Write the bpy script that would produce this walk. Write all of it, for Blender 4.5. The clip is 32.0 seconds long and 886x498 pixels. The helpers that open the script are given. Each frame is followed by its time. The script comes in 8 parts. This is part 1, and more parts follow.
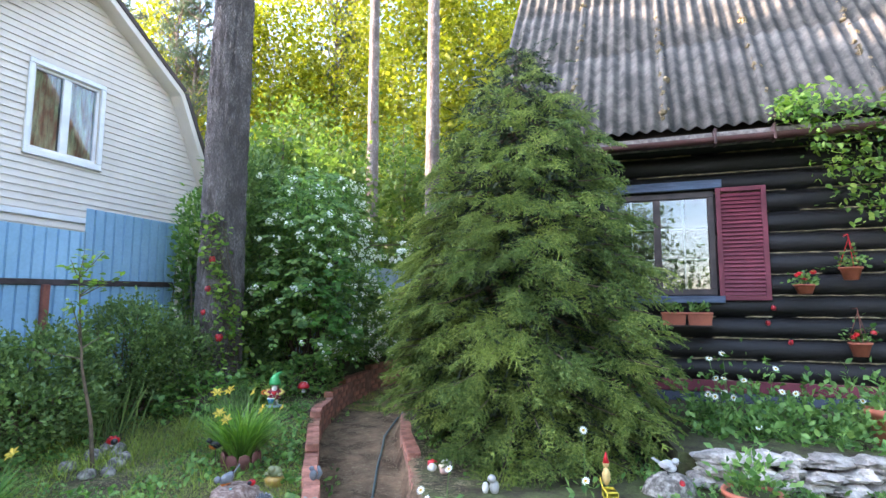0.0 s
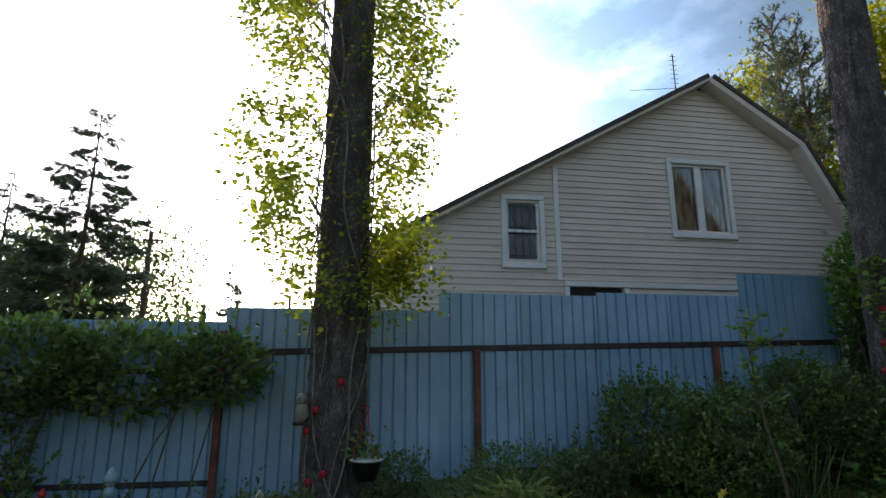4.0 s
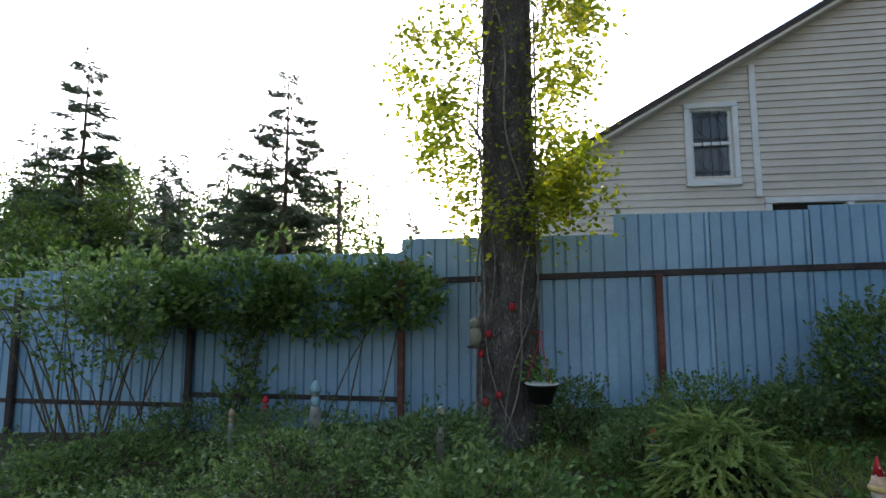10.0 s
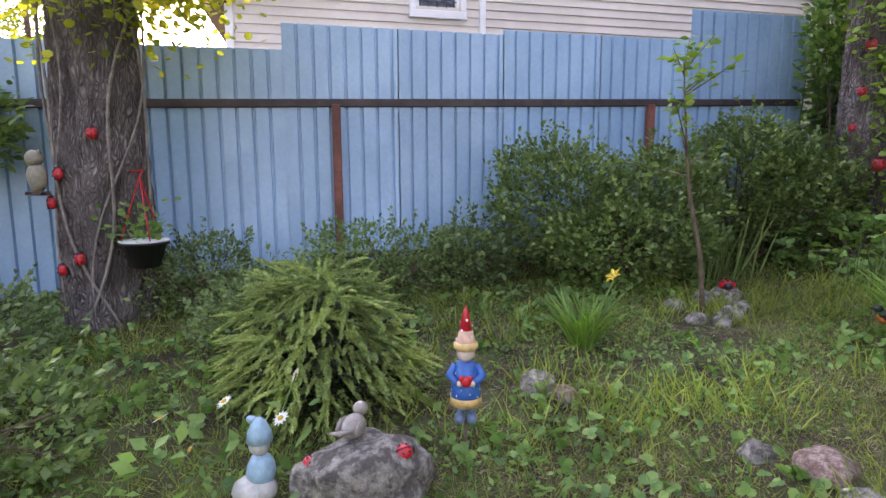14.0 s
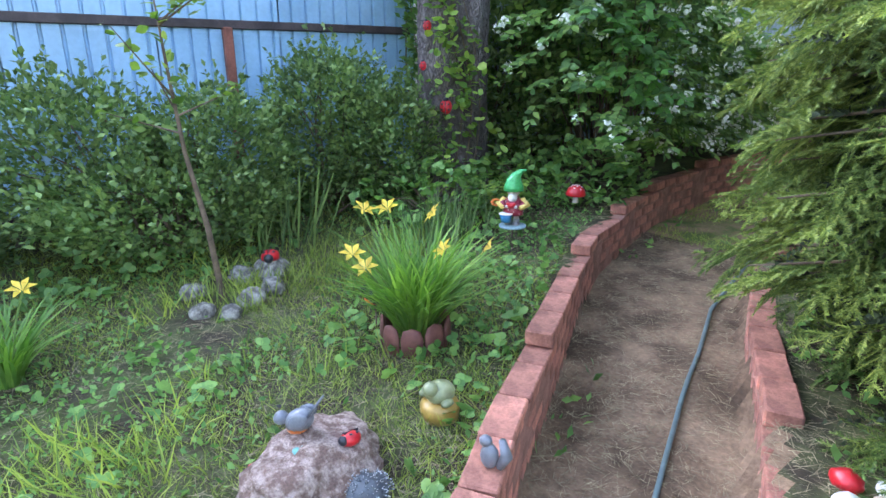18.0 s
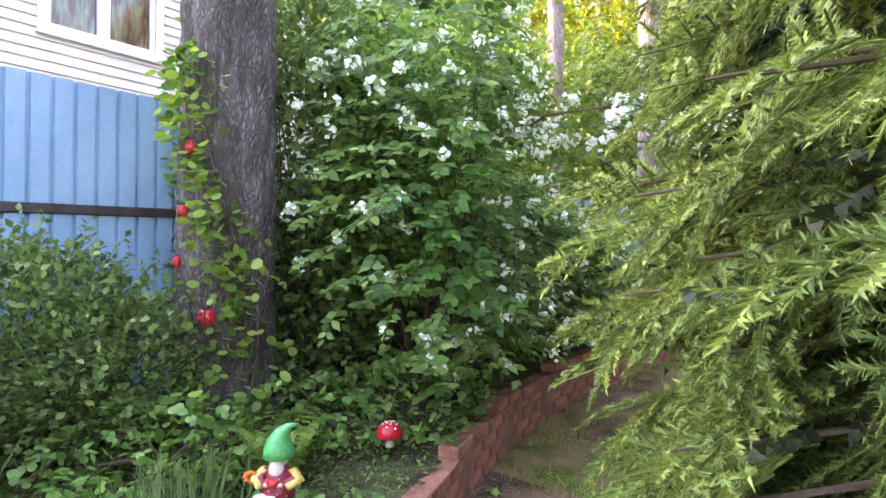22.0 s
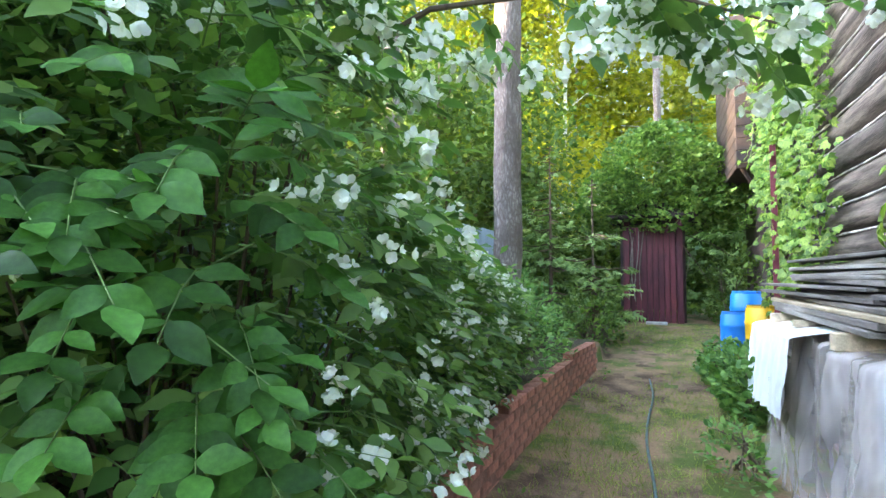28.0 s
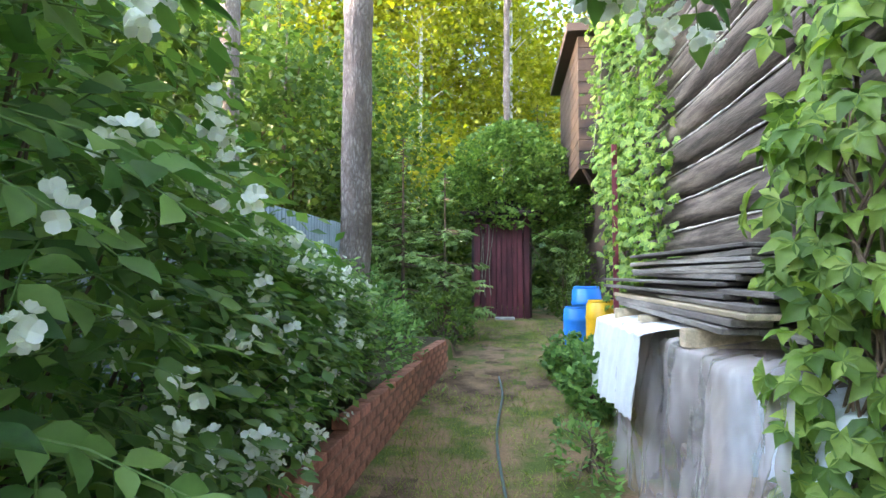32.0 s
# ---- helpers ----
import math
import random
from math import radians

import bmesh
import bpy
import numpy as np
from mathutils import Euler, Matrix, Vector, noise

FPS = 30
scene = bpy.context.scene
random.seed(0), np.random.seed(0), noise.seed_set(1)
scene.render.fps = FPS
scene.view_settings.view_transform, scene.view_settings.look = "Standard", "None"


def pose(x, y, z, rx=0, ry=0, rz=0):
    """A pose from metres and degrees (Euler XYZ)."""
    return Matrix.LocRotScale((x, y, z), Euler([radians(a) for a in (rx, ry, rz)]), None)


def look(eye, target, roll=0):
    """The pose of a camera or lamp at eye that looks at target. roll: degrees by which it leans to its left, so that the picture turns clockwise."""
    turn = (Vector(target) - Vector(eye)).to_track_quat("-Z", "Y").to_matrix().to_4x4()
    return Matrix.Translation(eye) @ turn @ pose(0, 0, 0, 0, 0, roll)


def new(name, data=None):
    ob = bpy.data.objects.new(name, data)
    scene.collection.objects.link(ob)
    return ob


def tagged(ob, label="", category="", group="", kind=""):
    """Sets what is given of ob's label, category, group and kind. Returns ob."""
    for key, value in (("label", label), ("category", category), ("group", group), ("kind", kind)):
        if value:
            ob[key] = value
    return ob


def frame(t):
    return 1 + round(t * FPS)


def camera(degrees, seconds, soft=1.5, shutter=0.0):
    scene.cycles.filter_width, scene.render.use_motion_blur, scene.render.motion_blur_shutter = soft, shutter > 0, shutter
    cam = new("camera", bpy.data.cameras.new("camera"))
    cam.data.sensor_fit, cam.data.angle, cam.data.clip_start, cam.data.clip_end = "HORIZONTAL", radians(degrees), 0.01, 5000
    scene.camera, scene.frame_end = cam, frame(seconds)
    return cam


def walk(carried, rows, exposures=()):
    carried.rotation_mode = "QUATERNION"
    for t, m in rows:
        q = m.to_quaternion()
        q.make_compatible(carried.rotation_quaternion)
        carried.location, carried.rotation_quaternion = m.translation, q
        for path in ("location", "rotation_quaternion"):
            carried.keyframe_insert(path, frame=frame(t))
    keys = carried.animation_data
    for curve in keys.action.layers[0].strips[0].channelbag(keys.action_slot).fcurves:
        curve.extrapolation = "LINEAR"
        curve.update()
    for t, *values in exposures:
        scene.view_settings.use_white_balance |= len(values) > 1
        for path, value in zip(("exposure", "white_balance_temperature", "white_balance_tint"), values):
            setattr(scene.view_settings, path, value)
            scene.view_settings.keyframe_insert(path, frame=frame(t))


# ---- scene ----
cam = camera(77.6, 32.0)
METRES, EYE, TILT, LEAN, TURN = 8.0, 1.5, 0.0, 0.0, 20.0
ROWS = [
    (0.0, 0.0, 0.0, 0.0, -0.02, 6.17, -0.2),
    (0.5, -0.0035, -0.0008, 0.0004, 5.38, 7.1, -0.37),
    (1.0, -0.0071, -0.0022, 0.0015, 11.17, 7.54, -0.53),
    (1.5, -0.0089, -0.0064, -0.0018, 20.36, 8.5, -0.11),
    (2.0, -0.0074, -0.0104, -0.0081, 31.04, 10.36, -0.05),
    (2.5, -0.0058, -0.0174, -0.0125, 40.46, 11.68, 0.1),
    (3.0, -0.0044, -0.0205, -0.0143, 48.55, 12.47, 0.13),
    (3.5, -0.004, -0.0245, -0.0129, 55.26, 12.82, 0.08),
    (4.0, -0.0016, -0.0278, -0.0129, 60.62, 12.99, 0.04),
    (4.5, -0.0022, -0.0316, -0.0125, 64.64, 13.08, 0.0),
    (6.5, -0.0038, -0.0356, -0.0131, 73.52, 12.25, 0.0),
    (7.0, -0.0041, -0.0358, -0.0143, 75.01, 11.6, -0.03),
    (7.5, -0.0045, -0.0368, -0.0155, 76.27, 10.78, -0.06),
    (8.0, -0.0057, -0.037, -0.0158, 77.34, 10.0, -0.06),
    (8.5, -0.007, -0.0357, -0.0171, 78.08, 9.15, -0.07),
    (9.0, -0.0099, -0.0338, -0.0172, 78.54, 8.42, -0.06),
    (9.5, -0.0153, -0.0265, -0.0197, 78.77, 7.67, -0.03),
    (10.0, -0.0205, -0.0122, -0.0237, 78.74, 6.46, 0.05),
    (10.5, -0.0237, 0.0024, -0.0276, 77.57, 4.63, 0.07),
    (11.0, -0.0293, 0.012, -0.0315, 73.82, 2.73, 0.02),
    (11.5, -0.0459, 0.0247, -0.0321, 68.72, 1.58, 0.02),
    (12.0, -0.0558, 0.0435, -0.035, 62.94, 0.87, 0.12),
    (12.5, -0.0664, 0.0749, -0.0374, 59.51, 0.02, 0.28),
    (13.0, -0.0766, 0.1032, -0.0439, 58.34, -1.22, 0.28),
    (13.5, -0.0939, 0.1373, -0.0498, 57.21, -3.74, 0.33),
    (15.5, -0.095, 0.2426, -0.0514, 56.27, -19.03, -0.1),
    (16.0, -0.0929, 0.2746, -0.0445, 51.73, -19.77, -0.07),
    (16.5, -0.0849, 0.2946, -0.0387, 45.42, -19.53, -0.17),
    (17.0, -0.0668, 0.3195, -0.0341, 39.69, -18.94, 0.06),
    (17.5, -0.0486, 0.3424, -0.0295, 36.7, -18.28, 0.1),
    (18.0, -0.0386, 0.3672, -0.0241, 33.35, -16.49, 0.06),
    (18.5, -0.032, 0.3938, -0.0172, 29.08, -12.79, 0.1),
    (19.0, -0.0297, 0.4088, -0.0105, 25.2, -8.74, -0.03),
    (19.5, -0.0245, 0.4237, -0.0063, 22.91, -5.27, 0.01),
    (20.0, -0.0179, 0.4314, 0.0008, 21.71, -2.96, -0.03),
    (20.5, -0.02, 0.4446, 0.0013, 20.86, -1.26, -0.11),
    (21.0, -0.0326, 0.4673, 0.0005, 20.19, -0.08, -0.14),
    (21.5, -0.0453, 0.4865, -0.0005, 19.51, 0.66, -0.14),
    (22.0, -0.0557, 0.5141, -0.0035, 19.48, 0.97, -0.1),
    (22.5, -0.0663, 0.5446, -0.0025, 19.59, 1.06, -0.03),
    (23.0, -0.082, 0.5803, -0.0029, 19.63, 1.03, -0.05),
    (23.5, -0.0948, 0.6094, 0.0031, 19.0, 1.16, -0.1),
    (24.0, -0.1035, 0.6431, 0.0042, 18.31, 1.36, -0.04),
    (24.5, -0.1067, 0.6696, 0.0042, 17.64, 1.47, -0.03),
    (25.0, -0.1096, 0.6951, 0.0071, 15.42, 1.57, -0.04),
    (25.5, -0.1098, 0.7125, 0.0085, 11.64, 1.72, -0.08),
    (27.5, -0.1149, 0.7583, 0.0148, 5.18, 2.89, 0.02),
    (28.0, -0.1138, 0.7579, 0.0153, 1.39, 2.99, 0.02),
    (28.5, -0.1112, 0.7585, 0.0148, -2.12, 3.0, 0.05),
    (29.0, -0.1097, 0.7595, 0.0147, -4.98, 2.98, 0.04),
    (29.5, -0.1084, 0.7595, 0.014, -7.42, 2.96, 0.06),
    (30.0, -0.1095, 0.759, 0.014, -9.51, 2.95, 0.02),
    (30.5, -0.1096, 0.7606, 0.0138, -11.22, 2.91, -0.0),
    (31.0, -0.1069, 0.7725, 0.0137, -12.63, 2.81, 0.04),
    (31.5, -0.1011, 0.798, 0.0142, -13.21, 2.62, 0.03),
    (32.0, -0.0974, 0.8222, 0.0135, -13.6, 2.65, 0.02),
]
EXPO = [(0.0, 2.5, 6100, 26), (1.0, 2.37, 6050, 25), (2.0, 1.77, 6200, 29), (3.0, 0.82, 6300, 21), (4.0, 0.05, 6400, 20), (7.0, -0.35, 6400, 20), (9.0, 0.2, 6400, 21), (11.0, 1.2, 6500, 27), (13.0, 2.0, 6700, 43), (16.0, 2.57, 8200, 48), (17.0, 2.8, 7250, 41), (18.0, 2.95, 6050, 29), (20.0, 3.12, 6050, 31), (21.0, 3.2, 6450, 41), (23.0, 3.37, 6900, 42), (25.0, 3.55, 6450, 38), (28.0, 3.22, 6250, 19), (32.0, 2.97, 6400, 19)]
walk(cam, [(t, pose(0, 0, EYE, TILT, LEAN, TURN) @ pose(METRES * x, METRES * y, METRES * z, 90 + pitch, roll, yaw)) for t, x, y, z, yaw, pitch, roll in ROWS], EXPO)

# ---- world and sun ----
SUN_AZ, SUN_EL = 253.0, 5.5   # clockwise from +y, degrees
_d = Vector((math.sin(radians(SUN_AZ)) * math.cos(radians(SUN_EL)), math.cos(radians(SUN_AZ)) * math.cos(radians(SUN_EL)), math.sin(radians(SUN_EL))))
world = bpy.data.worlds.new("world")
scene.world = world
world.use_nodes = True
wn = world.node_tree
sky = wn.nodes.new("ShaderNodeTexSky")
sky.sky_type, sky.sun_disc = "NISHITA", False
sky.sun_elevation, sky.sun_rotation = radians(SUN_EL), radians(SUN_AZ)
sky.air_density, sky.dust_density, sky.ozone_density = 1.0, 0.6, 1.0
# thin high cloud, whitest towards the sun's half of the sky
wtc, wmap, wnoise, wramp, wmix = (wn.nodes.new("ShaderNode" + k) for k in ("TexCoord", "Mapping", "TexNoise", "ValToRGB", "MixRGB"))
wmap.inputs["Scale"].default_value = (1.0, 2.2, 4.0)
wmap.inputs["Rotation"].default_value = (0.2, 0.1, 0.6)
wnoise.inputs["Scale"].default_value, wnoise.inputs["Detail"].default_value, wnoise.inputs["Roughness"].default_value = 1.6, 7, 0.6
wramp.color_ramp.elements[0].position, wramp.color_ramp.elements[1].position = 0.44, 0.74
wramp.color_ramp.elements[0].color, wramp.color_ramp.elements[1].color = (0.32, 0.32, 0.32, 1), (0.9, 0.9, 0.9, 1)
wn.links.new(wtc.outputs["Generated"], wmap.inputs[0])
wn.links.new(wmap.outputs[0], wnoise.inputs[0])
wn.links.new(wnoise.outputs[0], wramp.inputs[0])
whaze, wmax = wn.nodes.new("ShaderNodeMapRange"), wn.nodes.new("ShaderNodeMath")
whaze.interpolation_type, wmax.operation = "SMOOTHSTEP", "MAXIMUM"
whaze.inputs["From Min"].default_value, whaze.inputs["From Max"].default_value = 0.5, 1.0
whaze.inputs["To Min"].default_value, whaze.inputs["To Max"].default_value = 0.0, 0.95
wn.links.new(wramp.outputs[0], wmax.inputs[0])
wn.links.new(whaze.outputs[0], wmax.inputs[1])
wn.links.new(wmax.outputs[0], wmix.inputs[0])
wmix.blend_type = "ADD"
wn.links.new(sky.outputs[0], wmix.inputs[1])
# cloud and haze brighten towards the sun
wdot, wglow, wtint = wn.nodes.new("ShaderNodeVectorMath"), wn.nodes.new("ShaderNodeMapRange"), wn.nodes.new("ShaderNodeVectorMath")
wdot.operation, wtint.operation = "DOT_PRODUCT", "SCALE"
wdot.inputs[1].default_value = tuple(_d)
wglow.interpolation_type = "SMOOTHSTEP"
wglow.inputs["From Min"].default_value, wglow.inputs["From Max"].default_value = 0.4, 1.0
wglow.inputs["To Min"].default_value, wglow.inputs["To Max"].default_value = 3.0, 30.0
# clear sky is blue away from the sun, cloud and haze are white
wside, wcloud, wpick, whue = (wn.nodes.new("ShaderNode" + k) for k in ("MapRange", "MapRange", "Math", "MixRGB"))
wside.interpolation_type, wpick.operation = "SMOOTHSTEP", "MAXIMUM"
wside.inputs["From Min"].default_value, wside.inputs["From Max"].default_value = 0.6, 0.9
wcloud.inputs["From Min"].default_value, wcloud.inputs["From Max"].default_value = 0.36, 0.75
whue.inputs[1].default_value, whue.inputs[2].default_value = (0.54, 0.92, 1.36, 1), (0.95, 0.99, 1.04, 1)
wn.links.new(wdot.outputs["Value"], wside.inputs[0])
wn.links.new(wramp.outputs[0], wcloud.inputs[0])
wn.links.new(wside.outputs[0], wpick.inputs[0])
wn.links.new(wcloud.outputs[0], wpick.inputs[1])
wn.links.new(wpick.outputs[0], whue.inputs[0])
wn.links.new(whue.outputs[0], wtint.inputs[0])
wn.links.new(wtc.outputs["Generated"], wdot.inputs[0])
wn.links.new(wdot.outputs["Value"], wglow.inputs[0])
wn.links.new(wdot.outputs["Value"], whaze.inputs[0])
wn.links.new(wglow.outputs[0], wtint.inputs["Scale"])
wn.links.new(wtint.outputs[0], wmix.inputs[2])
wn.links.new(wmix.outputs[0], wn.nodes["Background"].inputs[0])
wn.nodes["Background"].inputs[1].default_value = 0.15
sun = new("sun", bpy.data.lights.new("sun", "SUN"))
sun.data.energy, sun.data.angle, sun.data.color = 4.2, radians(0.6), (1.0, 0.80, 0.52)
sun.matrix_world = look(_d * 60, (0, 0, 0))

# ---- materials ----
def mat(name, col, rough=0.7, var=0.2, scale=5.0, bump=0.2, bscale=60.0, metal=0.0, col2=None, mix=(0.4, 0.62), rnd=0.0, island=0.0, trans=0.0, spec=0.4, stretch=(1, 1, 1), coat=0.0):
    m = bpy.data.materials.new(name)
    m.use_nodes = True
    nt = m.node_tree
    N, L = nt.nodes, nt.links
    b = N["Principled BSDF"]
    b.inputs["Roughness"].default_value, b.inputs["Metallic"].default_value = rough, metal
    b.inputs["Specular IOR Level"].default_value = spec
    if coat:
        b.inputs["Coat Weight"].default_value = coat
        b.inputs["Coat Roughness"].default_value = 0.2
    tc = N.new("ShaderNodeTexCoord")
    mp = N.new("ShaderNodeMapping")
    mp.inputs["Scale"].default_value = stretch
    L.new(tc.outputs["Object"], mp.inputs[0])
    n1 = N.new("ShaderNodeTexNoise")
    n1.inputs["Scale"].default_value, n1.inputs["Detail"].default_value, n1.inputs["Roughness"].default_value = scale, 6, 0.62
    L.new(mp.outputs[0], n1.inputs[0])
    rp = N.new("ShaderNodeValToRGB")
    a = [max(0.0, c * (1 - var)) for c in col]
    z = list(col2) if col2 else [min(1.0, c * (1 + var)) for c in col]
    rp.color_ramp.elements[0].position, rp.color_ramp.elements[1].position = mix
    rp.color_ramp.elements[0].color, rp.color_ramp.elements[1].color = (*a, 1), (*z, 1)
    L.new(n1.outputs[0], rp.inputs[0])
    out = rp.outputs[0]
    n2 = N.new("ShaderNodeTexNoise")
    n2.inputs["Scale"].default_value, n2.inputs["Detail"].default_value = bscale, 4
    L.new(mp.outputs[0], n2.inputs[0])
    # fine grain in the colour
    g = N.new("ShaderNodeMapRange")
    g.inputs["From Min"].default_value, g.inputs["From Max"].default_value = 0.3, 0.7
    g.inputs["To Min"].default_value, g.inputs["To Max"].default_value = 1 - var * 0.5, 1 + var * 0.5
    L.new(n2.outputs[0], g.inputs[0])
    hs = N.new("ShaderNodeHueSaturation")
    L.new(out, hs.inputs["Color"])
    val = g.outputs[0]
    for amount, node, sock in ((rnd, "ShaderNodeObjectInfo", "Random"), (island, "ShaderNodeNewGeometry", "Random Per Island")):
        if amount:
            r = N.new(node)
            k = N.new("ShaderNodeMapRange")
            k.inputs["To Min"].default_value, k.inputs["To Max"].default_value = 1 - amount, 1 + amount
            L.new(r.outputs[sock], k.inputs[0])
            mm = N.new("ShaderNodeMath")
            mm.operation = "MULTIPLY"
            L.new(val, mm.inputs[0])
            L.new(k.outputs[0], mm.inputs[1])
            val = mm.outputs[0]
            if sock == "Random Per Island":
                h = N.new("ShaderNodeMapRange")
                h.inputs["To Min"].default_value, h.inputs["To Max"].default_value = 0.5 + 0.05 * amount, 0.5 - 0.05 * amount
                L.new(r.outputs[sock], h.inputs[0])
                L.new(h.outputs[0], hs.inputs["Hue"])
    L.new(val, hs.inputs["Value"])
    out = hs.outputs[0]
    L.new(out, b.inputs["Base Color"])
    if bump:
        bp = N.new("ShaderNodeBump")
        bp.inputs["Strength"].default_value, bp.inputs["Distance"].default_value = bump, 0.01
        L.new(n2.outputs[0], bp.inputs["Height"])
        L.new(bp.outputs[0], b.inputs["Normal"])
    if trans:
        t = N.new("ShaderNodeBsdfTranslucent")
        hs2 = N.new("ShaderNodeHueSaturation")
        hs2.inputs["Saturation"].default_value, hs2.inputs["Value"].default_value = 1.15, 1.5
        L.new(out, hs2.inputs["Color"])
        L.new(hs2.outputs[0], t.inputs[0])
        mx = N.new("ShaderNodeMixShader")
        mx.inputs[0].default_value = trans
        L.new(b.outputs[0], mx.inputs[1])
        L.new(t.outputs[0], mx.inputs[2])
        L.new(mx.outputs[0], N["Material Output"].inputs[0])
    return m


def leafmat(name, col, island=0.45, trans=0.38, rough=0.5, var=0.22):
    return mat(name, col, rough=rough, var=var, scale=1.3, bump=0.0, bscale=30, island=island, trans=trans, spec=0.35)


M_SOIL = mat("garden_soil", (0.085, 0.06, 0.033), 0.95, 0.5, 4.5, 1.0, 45, col2=(0.085, 0.10, 0.032))
M_DIRT = mat("path_dirt", (0.135, 0.08, 0.042), 0.95, 0.45, 3.2, 1.0, 55, col2=(0.29, 0.185, 0.11), mix=(0.38, 0.66))
M_BRICK = mat("red_brick", (0.42, 0.175, 0.12), 0.85, 0.35, 7, 0.6, 90, rnd=0.16)
M_MORTAR = mat("mortar", (0.33, 0.165, 0.12), 0.95, 0.25, 8, 0.6, 80)
M_BLUE = mat("blue_profiled_steel", (0.25, 0.44, 0.62), 0.38, 0.12, 1.2, 0.05, 30, rnd=0.07, spec=0.6, col2=(0.30, 0.49, 0.66))
M_RAIL = mat("dark_rail", (0.055, 0.04, 0.04), 0.6, 0.3, 6, 0.2, 60)
M_POST = mat("rust_red_post", (0.19, 0.065, 0.045), 0.6, 0.3, 6, 0.2, 60)
M_SIDING = mat("cream_siding", (0.70, 0.63, 0.555), 0.55, 0.06, 1.0, 0.05, 40, rnd=0.03)
M_WHITE = mat("white_trim", (0.80, 0.80, 0.80), 0.45, 0.05, 3, 0.05, 40)
M_ROOFDK = mat("dark_brown_roof", (0.05, 0.035, 0.03), 0.6, 0.2, 3, 0.1, 30)
M_BLACKLOG = mat("black_stained_log", (0.014, 0.012, 0.012), 0.5, 0.45, 3, 0.5, 50, stretch=(0.3, 3, 3), rnd=0.2)
M_GREYLOG = mat("weathered_log", (0.075, 0.058, 0.046), 0.8, 0.45, 5, 0.9, 45, stretch=(3, 0.25, 3), rnd=0.25, col2=(0.165, 0.135, 0.11))
M_CAULK = mat("jute_caulking", (0.30, 0.24, 0.14), 0.95, 0.4, 12, 0.8, 120)
M_SLATE = mat("corrugated_slate", (0.095, 0.087, 0.077), 0.9, 0.35, 3.5, 0.5, 50, rnd=0.16, col2=(0.155, 0.138, 0.118))
M_MOSS = mat("dry_moss", (0.20, 0.15, 0.08), 0.95, 0.4, 15, 0.8, 100)
M_MAROON = mat("maroon_paint", (0.18, 0.035, 0.05), 0.5, 0.15, 4, 0.15, 60)
M_SHED = mat("maroon_boards", (0.09, 0.020, 0.027), 0.6, 0.3, 4, 0.3, 60, stretch=(3, 3, 0.4), rnd=0.15)


def barkmat(name, dark, mid, light, scale=26.0):
    """Flaky bark: dark cracks between long plates."""
    m = mat(name, mid, 0.95, 0.35, 5, 0.0, 70, col2=light, stretch=(1, 1, 0.6))
    N, L = m.node_tree.nodes, m.node_tree.links
    b = N["Principled BSDF"]
    base = b.inputs["Base Color"].links[0].from_socket
    tc, mp, nz, v, rp, mx, bp, ad = (N.new("ShaderNode" + k) for k in ("TexCoord", "Mapping", "TexNoise", "TexVoronoi", "MapRange", "MixRGB", "Bump", "VectorMath"))
    mp.inputs["Scale"].default_value = (1, 1, 0.34)
    nz.inputs["Scale"].default_value, nz.inputs["Detail"].default_value = 9, 4
    ad.operation = "MULTIPLY_ADD"
    ad.inputs[1].default_value = (0.11, 0.11, 0.11)
    v.feature = "DISTANCE_TO_EDGE"
    v.inputs["Scale"].default_value = scale
    L.new(tc.outputs["Object"], mp.inputs[0])
    L.new(mp.outputs[0], nz.inputs[0])
    L.new(nz.outputs["Color"], ad.inputs[0])
    L.new(mp.outputs[0], ad.inputs[2])
    L.new(ad.outputs[0], v.inputs["Vector"])
    rp.inputs["From Min"].default_value, rp.inputs["From Max"].default_value = -0.08, 0.34
    L.new(v.outputs["Distance"], rp.inputs[0])
    L.new(rp.outputs[0], mx.inputs[0])
    mx.inputs[1].default_value = (*dark, 1)
    L.new(base, mx.inputs[2])
    L.new(mx.outputs[0], b.inputs["Base Color"])
    bp.inputs["Strength"].default_value, bp.inputs["Distance"].default_value = 0.9, 0.02
    L.new(rp.outputs[0], bp.inputs["Height"])
    L.new(bp.outputs[0], b.inputs["Normal"])
    return m


M_BARKG = barkmat("grey_pine_bark", (0.075, 0.061, 0.054), (0.185, 0.155, 0.142), (0.29, 0.25, 0.23), 46.0)
M_BARKR = barkmat("ruddy_pine_bark", (0.14, 0.105, 0.09), (0.27, 0.215, 0.185), (0.40, 0.345, 0.31))
M_BIRCHB = mat("birch_bark", (0.62, 0.58, 0.52), 0.8, 0.35, 3, 0.3, 20, stretch=(1, 1, 2.5))
M_GREYVINE = mat("grey_vine", (0.22, 0.19, 0.16), 0.9, 0.3, 12, 0.4, 80)
M_TWIG = mat("brown_twig", (0.12, 0.085, 0.055), 0.9, 0.3, 12, 0.3, 80)
M_STEM = mat("green_stem", (0.12, 0.20, 0.05), 0.7, 0.2, 12, 0.0, 80)
M_SPRUCE = mat("spruce_needles", (0.135, 0.22, 0.055), 0.55, 0.3, 1.6, 0.0, 25, island=0.5, trans=0.18, spec=0.25, col2=(0.235, 0.305, 0.07))
M_DWARF = mat("dwarf_spruce_needles", (0.30, 0.43, 0.145), 0.5, 0.3, 3, 0.0, 25, island=0.3, trans=0.3, col2=(0.45, 0.55, 0.19))
